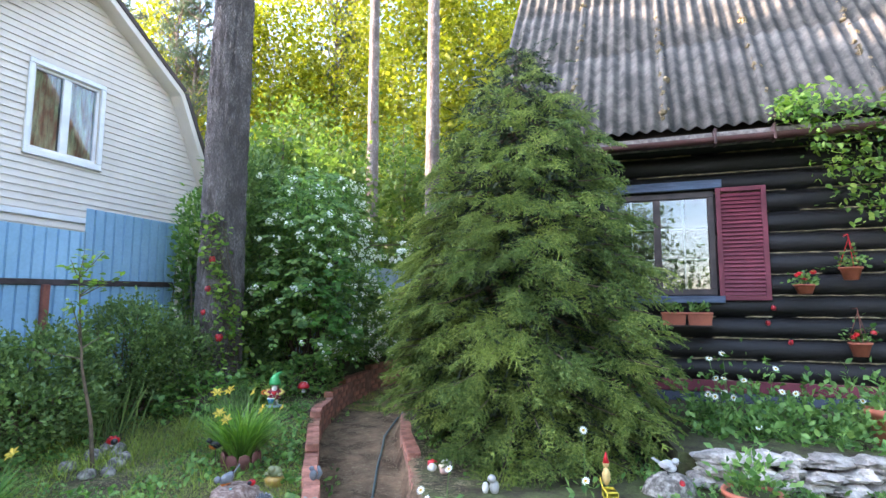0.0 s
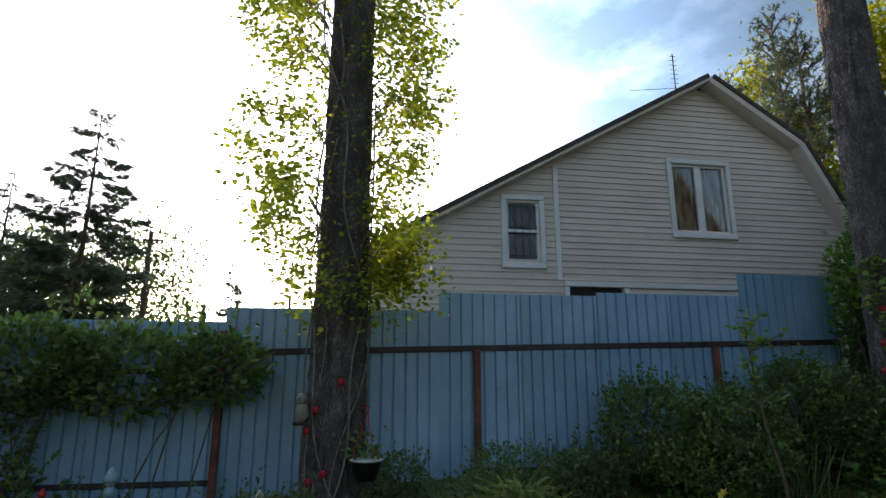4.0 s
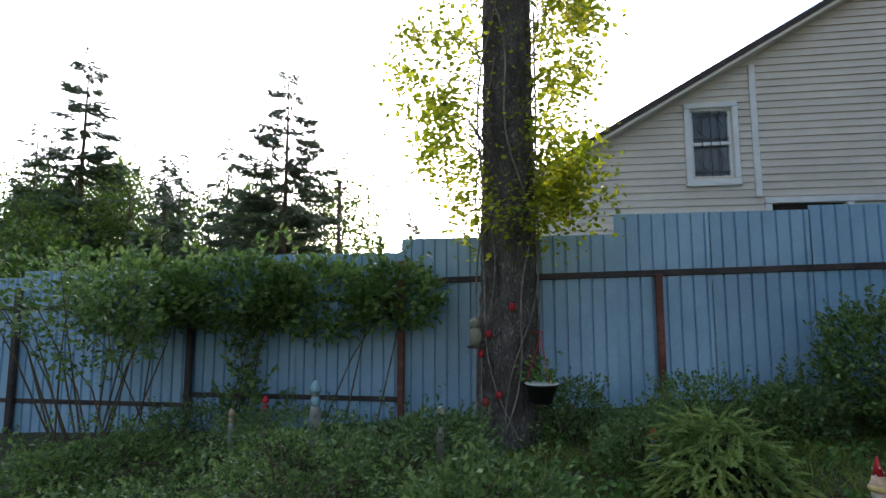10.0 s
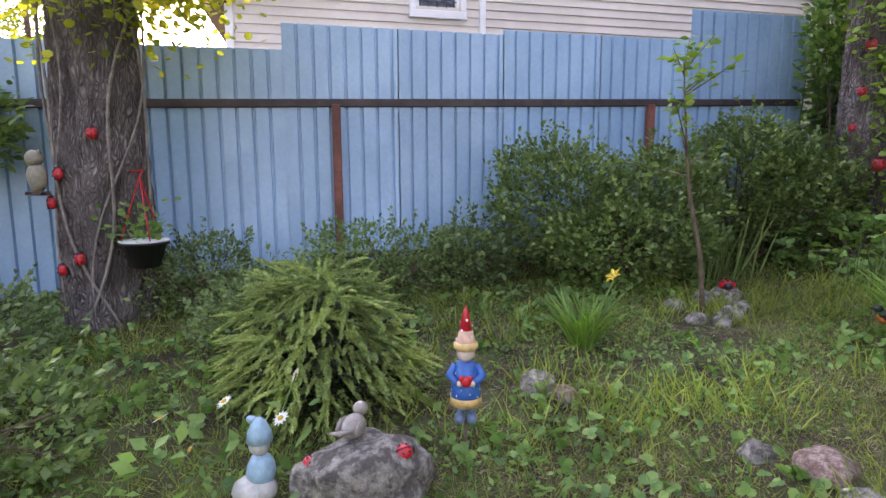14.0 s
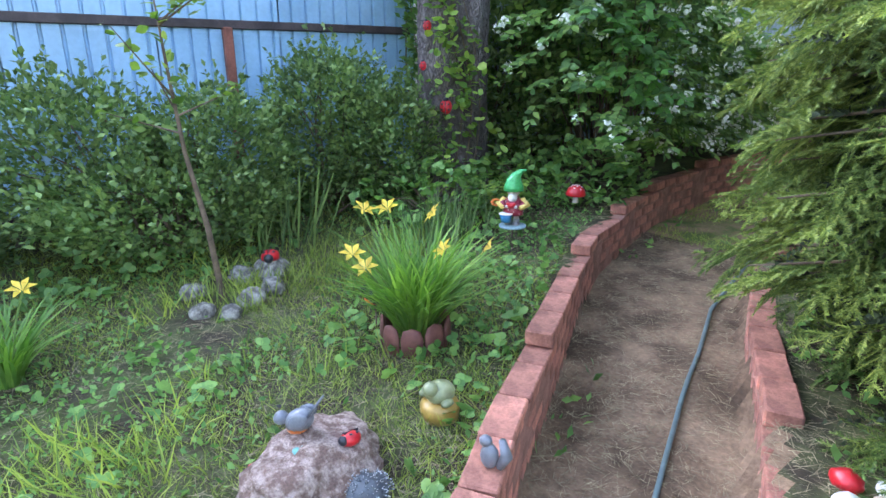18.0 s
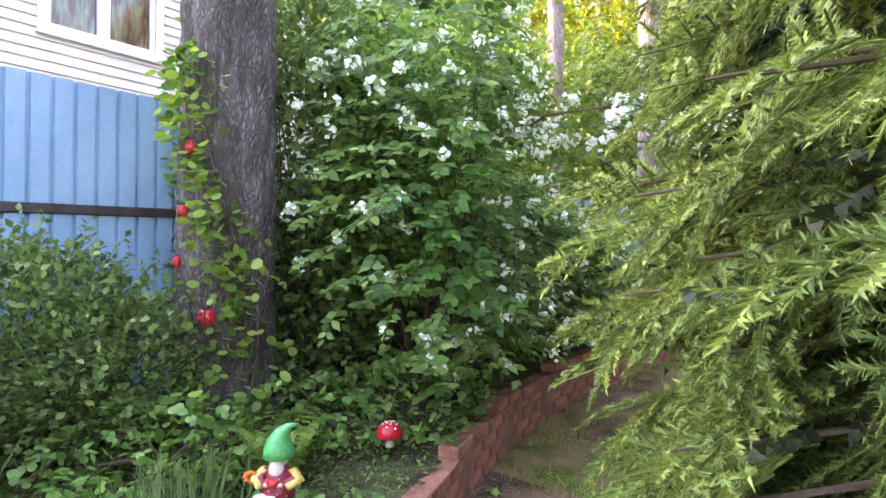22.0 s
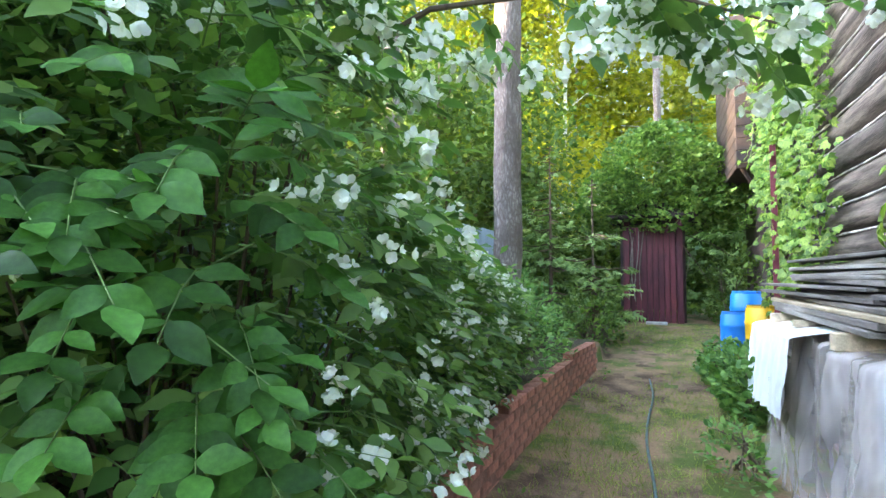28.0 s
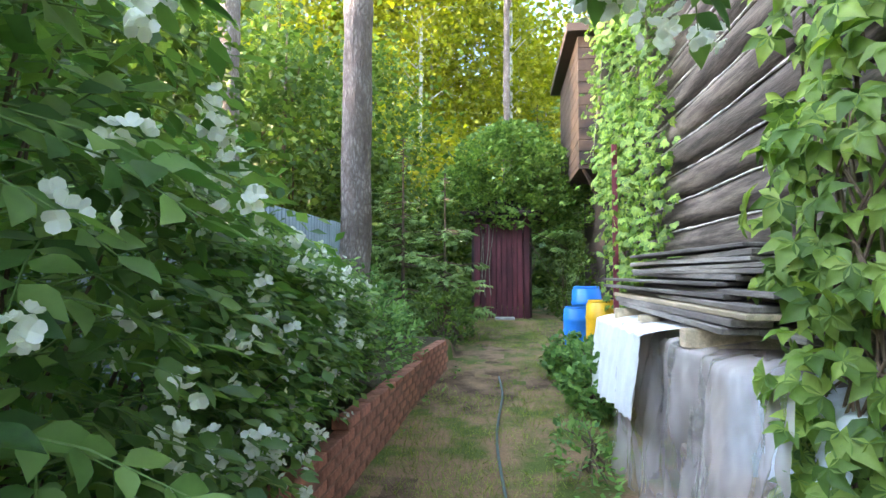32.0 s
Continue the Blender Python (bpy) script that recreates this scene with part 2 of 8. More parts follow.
# dull needles, their colour darkened further to paint the shade within a crown
M_SPRUCESHADE = mat("shade_dark_spruce_needles", (0.032, 0.048, 0.02), 0.6, 0.3, 1.6, 0.0, 25, island=0.3, trans=0.15, spec=0.3)
M_PINE = leafmat("pine_needles", (0.105, 0.145, 0.085), 0.3, 0.3)
M_PHIL = leafmat("mock_orange_leaf", (0.155, 0.275, 0.072), 0.5, 0.38, 0.4)
M_VINE = leafmat("vine_leaf", (0.17, 0.275, 0.055), 0.5, 0.4)
M_HOP = leafmat("creeper_leaf", (0.27, 0.31, 0.055), 0.4, 0.62)
M_CREEP = leafmat("hop_leaf", (0.15, 0.25, 0.06), 0.45, 0.4)
M_SHRUB = leafmat("shrub_leaf", (0.14, 0.22, 0.068), 0.45, 0.3)
M_HEDGE = leafmat("small_leaf", (0.13, 0.20, 0.075), 0.45, 0.3)
M_STRAW = leafmat("strawberry_leaf", (0.15, 0.28, 0.075), 0.4, 0.35)
M_GRASS = leafmat("grass_blade", (0.24, 0.31, 0.065), 0.45, 0.35)
M_LILYL = leafmat("daylily_blade", (0.17, 0.32, 0.06), 0.35, 0.35)
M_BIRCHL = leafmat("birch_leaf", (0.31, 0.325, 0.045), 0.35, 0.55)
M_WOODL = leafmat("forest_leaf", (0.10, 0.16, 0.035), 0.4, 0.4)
M_PETALW = mat("white_petal", (0.88, 0.88, 0.80), 0.6, 0.05, 20, 0.0, 60, trans=0.35)
M_PETALY = mat("yellow_petal", (0.88, 0.66, 0.17), 0.6, 0.12, 20, 0.0, 60, trans=0.3)
DIA_V = [(0, 0, 0), (-0.36, 0.5, 0.08), (0, 1, -0.05), (0.36, 0.5, 0.08)]
DIA_F = [(0, 2, 1), (0, 3, 2)]
M_STONE = mat("granite", (0.185, 0.165, 0.14), 0.88, 0.4, 24, 1.0, 130, rnd=0.18, col2=(0.40, 0.37, 0.32), mix=(0.42, 0.62))
M_PINKST = mat("pink_granite", (0.27, 0.165, 0.125), 0.88, 0.4, 34, 1.0, 140, col2=(0.40, 0.30, 0.25), mix=(0.42, 0.62))
M_LIME = mat("pale_limestone", (0.36, 0.32, 0.28), 0.9, 0.35, 7, 0.9, 60, rnd=0.25, col2=(0.52, 0.47, 0.41))
M_GREYWOOD = mat("weathered_plank", (0.19, 0.165, 0.145), 0.85, 0.3, 5, 0.5, 60, stretch=(3, 0.3, 3), rnd=0.35, col2=(0.28, 0.25, 0.22))
M_PALEWOOD = mat("pale_plank", (0.50, 0.40, 0.27), 0.8, 0.25, 5, 0.4, 60, stretch=(3, 0.3, 3), rnd=0.15)
M_DKWOOD = mat("dark_timber", (0.036, 0.024, 0.019), 0.7, 0.3, 5, 0.4, 60)
M_TERRA = mat("terracotta_plastic", (0.44, 0.13, 0.075), 0.55, 0.12, 5, 0.1, 60)
M_BLUEPL = mat("blue_plastic", (0.02, 0.22, 0.72), 0.4, 0.08, 4, 0.05, 60)
M_YELPL = mat("yellow_plastic", (0.80, 0.46, 0.02), 0.4, 0.08, 4, 0.05, 60)
M_HOSE = mat("grey_hose", (0.11, 0.155, 0.15), 0.5, 0.15, 10, 0.05, 60)
M_BLACKPL = mat("black_plastic_and_dark_room", (0.02, 0.02, 0.022), 0.5, 0.2, 10, 0.05, 60)
M_CONC = mat("concrete", (0.42, 0.41, 0.38), 0.9, 0.15, 6, 0.4, 80)
M_WSHEET = mat("white_sheet", (0.80, 0.82, 0.84), 0.6, 0.05, 4, 0.1, 60)


def glassmat(name, tint=(0.9, 0.95, 1.0), ior=2.6):
    m = bpy.data.materials.new(name)
    m.use_nodes = True
    N, L = m.node_tree.nodes, m.node_tree.links
    g, t, x, f = N.new("ShaderNodeBsdfGlossy"), N.new("ShaderNodeBsdfTransparent"), N.new("ShaderNodeMixShader"), N.new("ShaderNodeFresnel")
    g.inputs["Roughness"].default_value = 0.02
    t.inputs[0].default_value = (*tint, 1)
    f.inputs[0].default_value = ior
    L.new(f.outputs[0], x.inputs[0])
    L.new(t.outputs[0], x.inputs[1])
    L.new(g.outputs[0], x.inputs[2])
    L.new(x.outputs[0], N["Material Output"].inputs[0])
    return m


M_GLASS = glassmat("window_glass")
M_GLASSN = glassmat("plain_window_glass", ior=1.45)

_paint = {}


def paint(r, g, b, rough=0.35):
    key = (r, g, b, rough)
    if key not in _paint:
        _paint[key] = mat("paint", (r, g, b), rough, 0.14, 25, 0.08, 120, coat=0.15)
    return _paint[key]


# ---- mesh helpers ----
class MB:
    """Collects vertices and faces of one part."""

    def __init__(self):
        self.v, self.f = [], []

    def add(self, vs, fs):
        o = len(self.v)
        self.v += [tuple(p) for p in vs]
        self.f += [tuple(i + o for i in q) for q in fs]
        return self

    def box(self, x0, y0, z0, x1, y1, z1, c=0.006, m=None):
        c = min(c, 0.45 * min(x1 - x0, y1 - y0, z1 - z0))
        vs, idx = [], {}
        lo, hi = (x0, y0, z0), (x1, y1, z1)
        for s in ((a, b, d) for a in (0, 1) for b in (0, 1) for d in (0, 1)):
            for ax in range(3):
                p = []
                for k in range(3):
                    e = hi[k] if s[k] else lo[k]
                    p.append(e if k == ax else (e - c if s[k] else e + c))
                idx[s, ax] = len(vs)
                vs.append(p)
        fs = []
        for ax in range(3):
            u, w = (ax + 1) % 3, (ax + 2) % 3
            for side in (0, 1):
                def key(a, b):
                    s = [0, 0, 0]
                    s[ax], s[u], s[w] = side, a, b
                    return tuple(s)
                q = [idx[key(0, 0), ax], idx[key(1, 0), ax], idx[key(1, 1), ax], idx[key(0, 1), ax]]
                fs.append(q if side else q[::-1])
            for a in (0, 1):
                for b in (0, 1):
                    s0, s1 = [0, 0, 0], [0, 0, 0]
                    s0[u], s0[w], s1[u], s1[w], s1[ax] = a, b, a, b, 1
                    s0, s1 = tuple(s0), tuple(s1)
                    q = [idx[s0, u], idx[s1, u], idx[s1, w], idx[s0, w]]
                    fs.append(q if a == b else q[::-1])
        for s in ((a, b, d) for a in (0, 1) for b in (0, 1) for d in (0, 1)):
            t = [idx[s, 0], idx[s, 1], idx[s, 2]]
            fs.append(t if sum(s) % 2 else t[::-1])
        if m is not None:
            vs = [m @ Vector(p) for p in vs]
        return self.add(vs, fs)

    def tube(self, pts, radii, n=8, jag=0.0, cap=True):
        """A tube along points with radii; jag roughens it."""
        pts = [Vector(p) for p in pts]
        if not hasattr(radii, "__len__"):
            radii = [radii] * len(pts)
        vs, fs = [], []
        ref = Vector((0.13, 0.97, 0.21))
        for i, p in enumerate(pts):
            d = (pts[min(i + 1, len(pts) - 1)] - pts[max(i - 1, 0)]).normalized()
            if abs(d.dot(ref)) > 0.95:
                ref = Vector((0.97, 0.13, 0.1))
            u = d.cross(ref).normalized()
            w = d.cross(u)
            for k in range(n):
                a = 2 * math.pi * k / n
                r = radii[i] * (1 + (jag * noise.noise((p + Vector((math.cos(a), math.sin(a), 0)) * 0.7) * 3.1) if jag else 0))
                vs.append(p + (u * math.cos(a) + w * math.sin(a)) * r)
        for i in range(len(pts) - 1):
            for k in range(n):
                fs.append((i * n + k, i * n + (k + 1) % n, (i + 1) * n + (k + 1) % n, (i + 1) * n + k))
        if cap:
            fs.append(tuple(range(n))[::-1])
            fs.append(tuple(len(pts) * n - n + k for k in range(n)))
        return self.add(vs, fs)

    def lathe(self, prof, at=(0, 0, 0), n=16, m=None):
        """Turned round z from (radius, height) pairs."""
        vs, fs = [], []
        for r, z in prof:
            for k in range(n):
                a = 2 * math.pi * k / n
                vs.append(Vector((at[0] + r * math.cos(a), at[1] + r * math.sin(a), at[2] + z)))
        for i in range(len(prof) - 1):
            for k in range(n):
                fs.append((i * n + k, i * n + (k + 1) % n, (i + 1) * n + (k + 1) % n, (i + 1) * n + k))
        fs.append(tuple(range(n))[::-1])
        fs.append(tuple(len(prof) * n - n + k for k in range(n)))
        if m is not None:
            vs = [m @ p for p in vs]
        return self.add(vs, fs)

    def blob(self, c, r, n=10, rough=0.0, seed=0.0, flat=None, freq=1.6):
        """An ellipsoid, roughened by noise; flat: the lowest height kept."""
        vs, fs = [], []
        rings = max(5, n * 2 // 3)
        for i in range(rings + 1):
            th = math.pi * i / rings
            for k in range(n):
                a = 2 * math.pi * k / n
                d = Vector((math.sin(th) * math.cos(a), math.sin(th) * math.sin(a), math.cos(th)))
                s = 1 + rough * noise.noise(d * freq + Vector((seed, seed * 1.7, seed * 0.3)))
                s += rough * 0.4 * noise.noise(d * freq * 3 + Vector((seed, 1, 2)))
                p = Vector((c[0] + d.x * r[0] * s, c[1] + d.y * r[1] * s, c[2] + d.z * r[2] * s))
                if flat is not None:
                    p.z = max(p.z, flat)
                vs.append(p)
        for i in range(rings):
            for k in range(n):
                fs.append((i * n + k, (i + 1) * n + k, (i + 1) * n + (k + 1) % n, i * n + (k + 1) % n))
        return self.add(vs, fs)

    def mesh(self, name, smooth=False):
        me = bpy.data.meshes.new(name)
        me.from_pydata(self.v, [], self.f)
        if smooth:
            me.shade_smooth()
        me.update()
        return me


def part(name, mb, material, parent=None, label="", smooth=False):
    me = mb.mesh(name, smooth) if isinstance(mb, MB) else mb
    if material and not me.materials:
        me.materials.append(material)
    ob = new(name, me)
    if parent is not None:
        ob.parent = parent
    return tagged(ob, label)


def thing(name, label, category, at=(0, 0, 0), group="", kind=""):
    """An empty at the thing's base; its parts are built in its own coordinates."""
    ob = new(name)
    ob.empty_display_size = 0.1
    ob.matrix_basis = Matrix.Translation(at) if not isinstance(at, Matrix) else at
    return tagged(ob, label, category, group, kind)


def fast(name, V, F):
    """A mesh from vertex and face arrays, all faces of one size."""
    me = bpy.data.meshes.new(name)
    V, F = np.ascontiguousarray(V, np.float32), np.ascontiguousarray(F, np.int32)
    k = F.shape[1]
    me.vertices.add(len(V))
    me.vertices.foreach_set("co", V.ravel())
    me.loops.add(F.size)
    me.loops.foreach_set("vertex_index", F.ravel())
    me.polygons.add(len(F))
    me.polygons.foreach_set("loop_start", np.arange(0, F.size, k, dtype=np.int32))
    me.polygons.foreach_set("loop_total", np.full(len(F), k, np.int32))
    me.update(calc_edges=True)
    return me


rng = np.random.default_rng(7)


def unit(a):
    return a / np.maximum(np.linalg.norm(a, axis=-1, keepdims=True), 1e-9)


def scatter(name, tv, tf, P, D, S, up=(0, 0, 1), roll=0.6):
    """Copies of a template (x across, y along, z up) at P, pointing along D, of size S, into one mesh."""
    P, D = np.asarray(P, float), unit(np.asarray(D, float))
    n = len(P)
    U = unit(np.asarray(up, float) + rng.normal(0, roll, (n, 3)))
    X = unit(np.cross(D, U))
    Z = np.cross(X, D)
    S = np.broadcast_to(np.asarray(S, float), (n,))[:, None, None]
    tv = np.asarray(tv, float)
    V = P[:, None, :] + S * (tv[None, :, 0:1] * X[:, None, :] + tv[None, :, 1:2] * D[:, None, :] + tv[None, :, 2:3] * Z[:, None, :])
    F = (np.asarray(tf)[None] + (np.arange(n) * len(tv))[:, None, None]).reshape(-1, len(tf[0]))
    return fast(name, V.reshape(-1, 3), F)


def joined(name, meshes):
    """Joins several fast meshes of triangles."""
    Vs, Fs, o = [], [], 0
    for me in meshes:
        v = np.empty(len(me.vertices) * 3, np.float32)
        me.vertices.foreach_get("co", v)
        f = np.empty(len(me.loops), np.int32)
        me.loops.foreach_get("vertex_index", f)
        Vs.append(v.reshape(-1, 3))
        Fs.append(f.reshape(-1, 3) + o)
        o += len(me.vertices)
        bpy.data.meshes.remove(me)
    return fast(name, np.concatenate(Vs), np.concatenate(Fs))


# leaf shapes: length 1 along y
LEAF_V = [(0, 0, 0), (-0.24, 0.28, 0.05), (-0.26, 0.52, 0.05), (-0.12, 0.8, 0.0), (0, 1.0, -0.08), (0.12, 0.8, 0.0), (0.26, 0.52, 0.05), (0.24, 0.28, 0.05), (0, 0.3, -0.01), (0, 0.62, -0.01)]
LEAF_F = [(0, 8, 1), (1, 8, 2), (8, 9, 2), (2, 9, 3), (3, 9, 4), (0, 7, 8), (7, 6, 8), (8, 6, 9), (6, 5, 9), (5, 4, 9)]
SLEAF_V = [(0, 0, 0), (-0.3, 0.5, 0.06), (0, 0.5, 0), (0, 1, -0.06), (0.3, 0.5, 0.06)]
SLEAF_F = [(0, 2, 1), (1, 2, 3), (0, 4, 2), (4, 3, 2)]
BLADE_V = [(-0.012, 0, 0), (0.012, 0, 0), (-0.012, 0.5, -0.02), (0.012, 0.5, -0.02), (0, 1, -0.16)]
BLADE_F = [(0, 1, 3), (0, 3, 2), (2, 3, 4)]


def fan(n, spread, lobes, leaf_v=SLEAF_V, leaf_f=SLEAF_F):
    """A palmate leaf of n leaflets in one template."""
    vs, fs = [], []
    for i in range(n):
        a = (i - (n - 1) / 2) * spread
        s = lobes * (1 - 0.12 * abs(i - (n - 1) / 2))
        o = len(vs)
        for x, y, z in leaf_v:
            x, y = x * s * 1.1, y * s
            vs.append((x * math.cos(a) + y * math.sin(a), -x * math.sin(a) + y * math.cos(a), z - 0.12 * y * y))
        fs += [tuple(k + o for k in f) for f in leaf_f]
    return vs, fs


ROUND_V = [(0, 0, 0)] + [(0.42 * math.sin(a) * (1 - 0.1 * math.cos(a)), 0.5 - 0.5 * math.cos(a), 0.07 * abs(math.sin(a))) for a in (math.pi / 3.5 * k for k in range(1, 7))] + [(0, 0.5, 0)]
ROUND_F = [(7, k + 1, k) for k in range(0, 6)] + [(7, 0, 6)]
TRI_V, TRI_F = fan(3, 1.25, 0.6, [(x * 0.95, y, z) for x, y, z in ROUND_V], ROUND_F)
PALM_V, PALM_F = fan(5, 0.62, 0.95)
WIDEPALM_V, WIDEPALM_F = fan(5, 0.9, 0.95, [(x * 0.92, y, z * 1.8) for x, y, z in LEAF_V], LEAF_F)


def needles(count, length, nl, wide=0.12):
    """A straight needled shoot along y."""
    r = np.random.default_rng(int(count * 17 + length * 100))
    vs, fs = [], []
    for i in range(count):
        t = (i + r.random()) / count
        a = r.uniform(0, 2 * math.pi)
        c = Vector((math.cos(a), 0.62, math.sin(a) * 0.6 + 0.15)).normalized() * nl * (1.0 - 0.35 * t)
        s = Vector((-math.sin(a), 0.3, math.cos(a))) * nl * wide
        p = Vector((0, t * length, 0))
        o = len(vs)
        vs += [p - s, p + s, p + c]
        fs.append((o, o + 1, o + 2))
    return vs, fs


def spray(main, side, per, nl, seed, droop=0.25, wide=0.15):
    """A flat fan of needled shoots, as at the tip of a spruce branch."""
    r = random.Random(seed)
    vs, fs = [], []
    def shoot(o, d, L):
        sv, sf = needles(max(6, int(per * L / 0.1)), L, nl, wide)
        d = Vector(d).normalized()
        x = d.cross(Vector((0, 0, 1))).normalized()
        z = x.cross(d)
        k = len(vs)
        for v in sv:
            q = Vector(o) + x * v[0] + d * v[1] + z * v[2]
            q.z -= droop * (q.y * q.y + q.x * q.x * 0.6)
            vs.append(q)
        fs.extend(tuple(i + k for i in f) for f in sf)
    def core(o, d, L):
        d, k = Vector(d).normalized(), len(vs)
        x = d.cross(Vector((0, 0, 1))).normalized()
        z = x.cross(d)
        for f, w in ((0, 0.003), (1, 0.0015)):
            for a in (0, 2.1, 4.2):
                q = Vector(o) + d * L * f + (x * math.cos(a) + z * math.sin(a)) * w
                q.z -= droop * (q.y * q.y + q.x * q.x * 0.6)
                vs.append(q)
        for a in range(3):
            b = (a + 1) % 3
            fs.extend(((k + a, k + b, k + 3 + b), (k + a, k + 3 + b, k + 3 + a)))
    shoot((0, 0, 0), (0, 1, 0), main)
    core((0, 0, 0), (0, 1, 0), main)
    for i in range(side):
        t = (i + 0.5) / side
        L = main * (0.52 - 0.30 * t) * r.uniform(0.8, 1.15)
        for s in (-1, 1):
            way = (s * r.uniform(0.8, 1.1), r.uniform(0.75, 1.0), r.uniform(-0.15, 0.15))
            shoot((0, main * t * 0.92, 0), way, L)
            core((0, main * t * 0.92, 0), way, L * 0.9)
    return [tuple(v) for v in vs], fs


# ---- the lie of the land ----
def lerp_table(tab):
    xs, ys = [a for a, _ in tab], [b for _, b in tab]
    return lambda y: np.interp(y, xs, ys)


path_z = lerp_table([(-50, -0.02), (1.0, -0.03), (2.4, -0.08), (3.6, -0.05), (4.4, 0.0), (5.4, 0.11), (6.6, 0.2), (8, 0.24), (10, 0.28), (12.6, 0.38), (17.3, 0.72), (26, 1.0), (45, 1.3), (90, 1.5)])
fence_z = lerp_table([(-50, -0.4), (-6.4, -0.12), (-3, 0.02), (0, 0.32), (2, 0.42), (5.7, 0.5), (12, 0.85), (18, 0.95), (45, 1.3), (90, 1.5)])
wall_x = lerp_table([(2.2, -1.75), (2.9, -1.98), (3.17, -2.12), (3.43, -2.27), (3.78, -2.52), (4.4, -2.9), (4.95, -3.25), (5.4, -3.5), (6.1, -3.75), (6.9, -3.96), (7.6, -4.06), (8.6, -4.09), (10, -4.04), (11.5, -3.97), (12.95, -3.84), (14, -3.78)])
wall_top = lerp_table([(2.0, 0.2), (3.0, 0.24), (3.8, 0.28), (4.6, 0.34), (5.4, 0.41), (6.2, 0.49), (7.2, 0.57), (8.6, 0.65), (10.4, 0.70), (12.95, 0.80)])
right_x = lerp_table([(3.0, -1.2), (3.66, -1.47), (4.65, -1.97), (5.2, -2.28), (6.1, -2.68), (6.6, -2.7)])


def smooth(a, b, x):
    t = np.clip((x - a) / (b - a), 0, 1)
    return t * t * (3 - 2 * t)


def ground_z(x, y):
    """Height of the ground, without the brick walls."""
    x, y = np.asarray(x, float), np.asarray(y, float)
    pz = path_z(y)
    drop = 0.13 - 0.10 * smooth(3.9, 5.0, y)
    inner = pz + (wall_top(y) - drop - pz) * smooth(2.0, 3.0, y) * (1 - smooth(13.2, 14.5, y))
    wx = wall_x(y) + 0.06
    s = np.clip((wx - x) / (wx + 6.0), 0, 1)
    west = inner + (fence_z(y) - inner) * s ** (1.5 + smooth(2.0, 3.0, y) - 1.2 * smooth(3.9, 5.2, y))
    bed = 0.30 + 0.1 * smooth(4.5, 6.5, y)
    rx = right_x(y) - 0.06
    east_bed = smooth(3.0, 3.7, y) * (1 - smooth(6.2, 6.7, y)) * (x > rx)
    east = pz + np.where(east_bed > 0, (bed * 0.75 - pz) * east_bed, 0)
    z = np.where(x < wx, west, east)
    far = smooth(25, 60, np.hypot(x, y - 5))
    return z * (1 - far) + 0.4 * far


# ---- ground ----
def build_ground():
    xs = np.concatenate([[-900, -300, -120, -60, -35, -22, -14, -10, -8], np.arange(-7, -4.4, 0.15), np.arange(-4.4, -1.1, 0.05), np.arange(-1.1, 3, 0.15), [3.3, 4, 5, 7, 10, 15, 25, 45, 100, 300, 900]])
    ys = np.concatenate([[-900, -300, -120, -60, -35, -22, -14, -9], np.arange(-7, 2, 0.2), np.arange(2, 7, 0.08), np.arange(7, 15, 0.15), np.arange(15, 22, 0.4), [23, 25, 28, 32, 40, 55, 80, 130, 300, 900]])
    X, Y = np.meshgrid(xs, ys)
    Z = ground_z(X, Y)
    near = (np.abs(X) < 9) & (np.abs(Y - 5) < 14)
    wob = np.array([noise.noise((x * 1.7, y * 1.7, 0)) * 0.022 + noise.noise((x * 5, y * 5, 3)) * 0.008 for x, y in zip(X.ravel(), Y.ravel())]).reshape(X.shape)
    Z = Z + np.where(near, wob, 0)
    nx, ny = len(xs), len(ys)
    V = np.stack([X, Y, Z], -1).reshape(-1, 3)
    i = np.arange(nx * ny).reshape(ny, nx)
    F = np.stack([i[:-1, :-1], i[:-1, 1:], i[1:, 1:], i[1:, :-1]], -1).reshape(-1, 4)
    me = fast("ground", V, F)
    for m in (M_SOIL, M_DIRT, M_MOSSG):
        me.materials.append(m)
    C = V[F].mean(1)
    idx = np.zeros(len(F), np.int32)
    for k, (x, y, z) in enumerate(C):
        if 2.2 < y < 24 and wall_x(y) + 0.03 < x < (right_x(y) if y < 6.4 else -1.2):
            n = noise.noise((x * 0.9, y * 0.55, 5)) + 0.4 * noise.noise((x * 3, y * 3, 1))
            side = abs(x - (-3.05 if y > 7 else 0.5 * (wall_x(y) + right_x(y))))
            idx[k] = 2 if (y > 6.5 and n + 0.45 * side > 0.06) else 1
    me.polygons.foreach_set("material_index", idx)
    me.shade_smooth()
    ob = new("ground", me)
    return tagged(ob, "garden soil with a trodden sandy path", "ground", kind="structure")


M_MOSSG = mat("mossy_ground", (0.135, 0.185, 0.03), 0.95, 0.4, 2.4, 1.0, 50, col2=(0.26, 0.16, 0.088), mix=(0.42, 0.58))
build_ground()

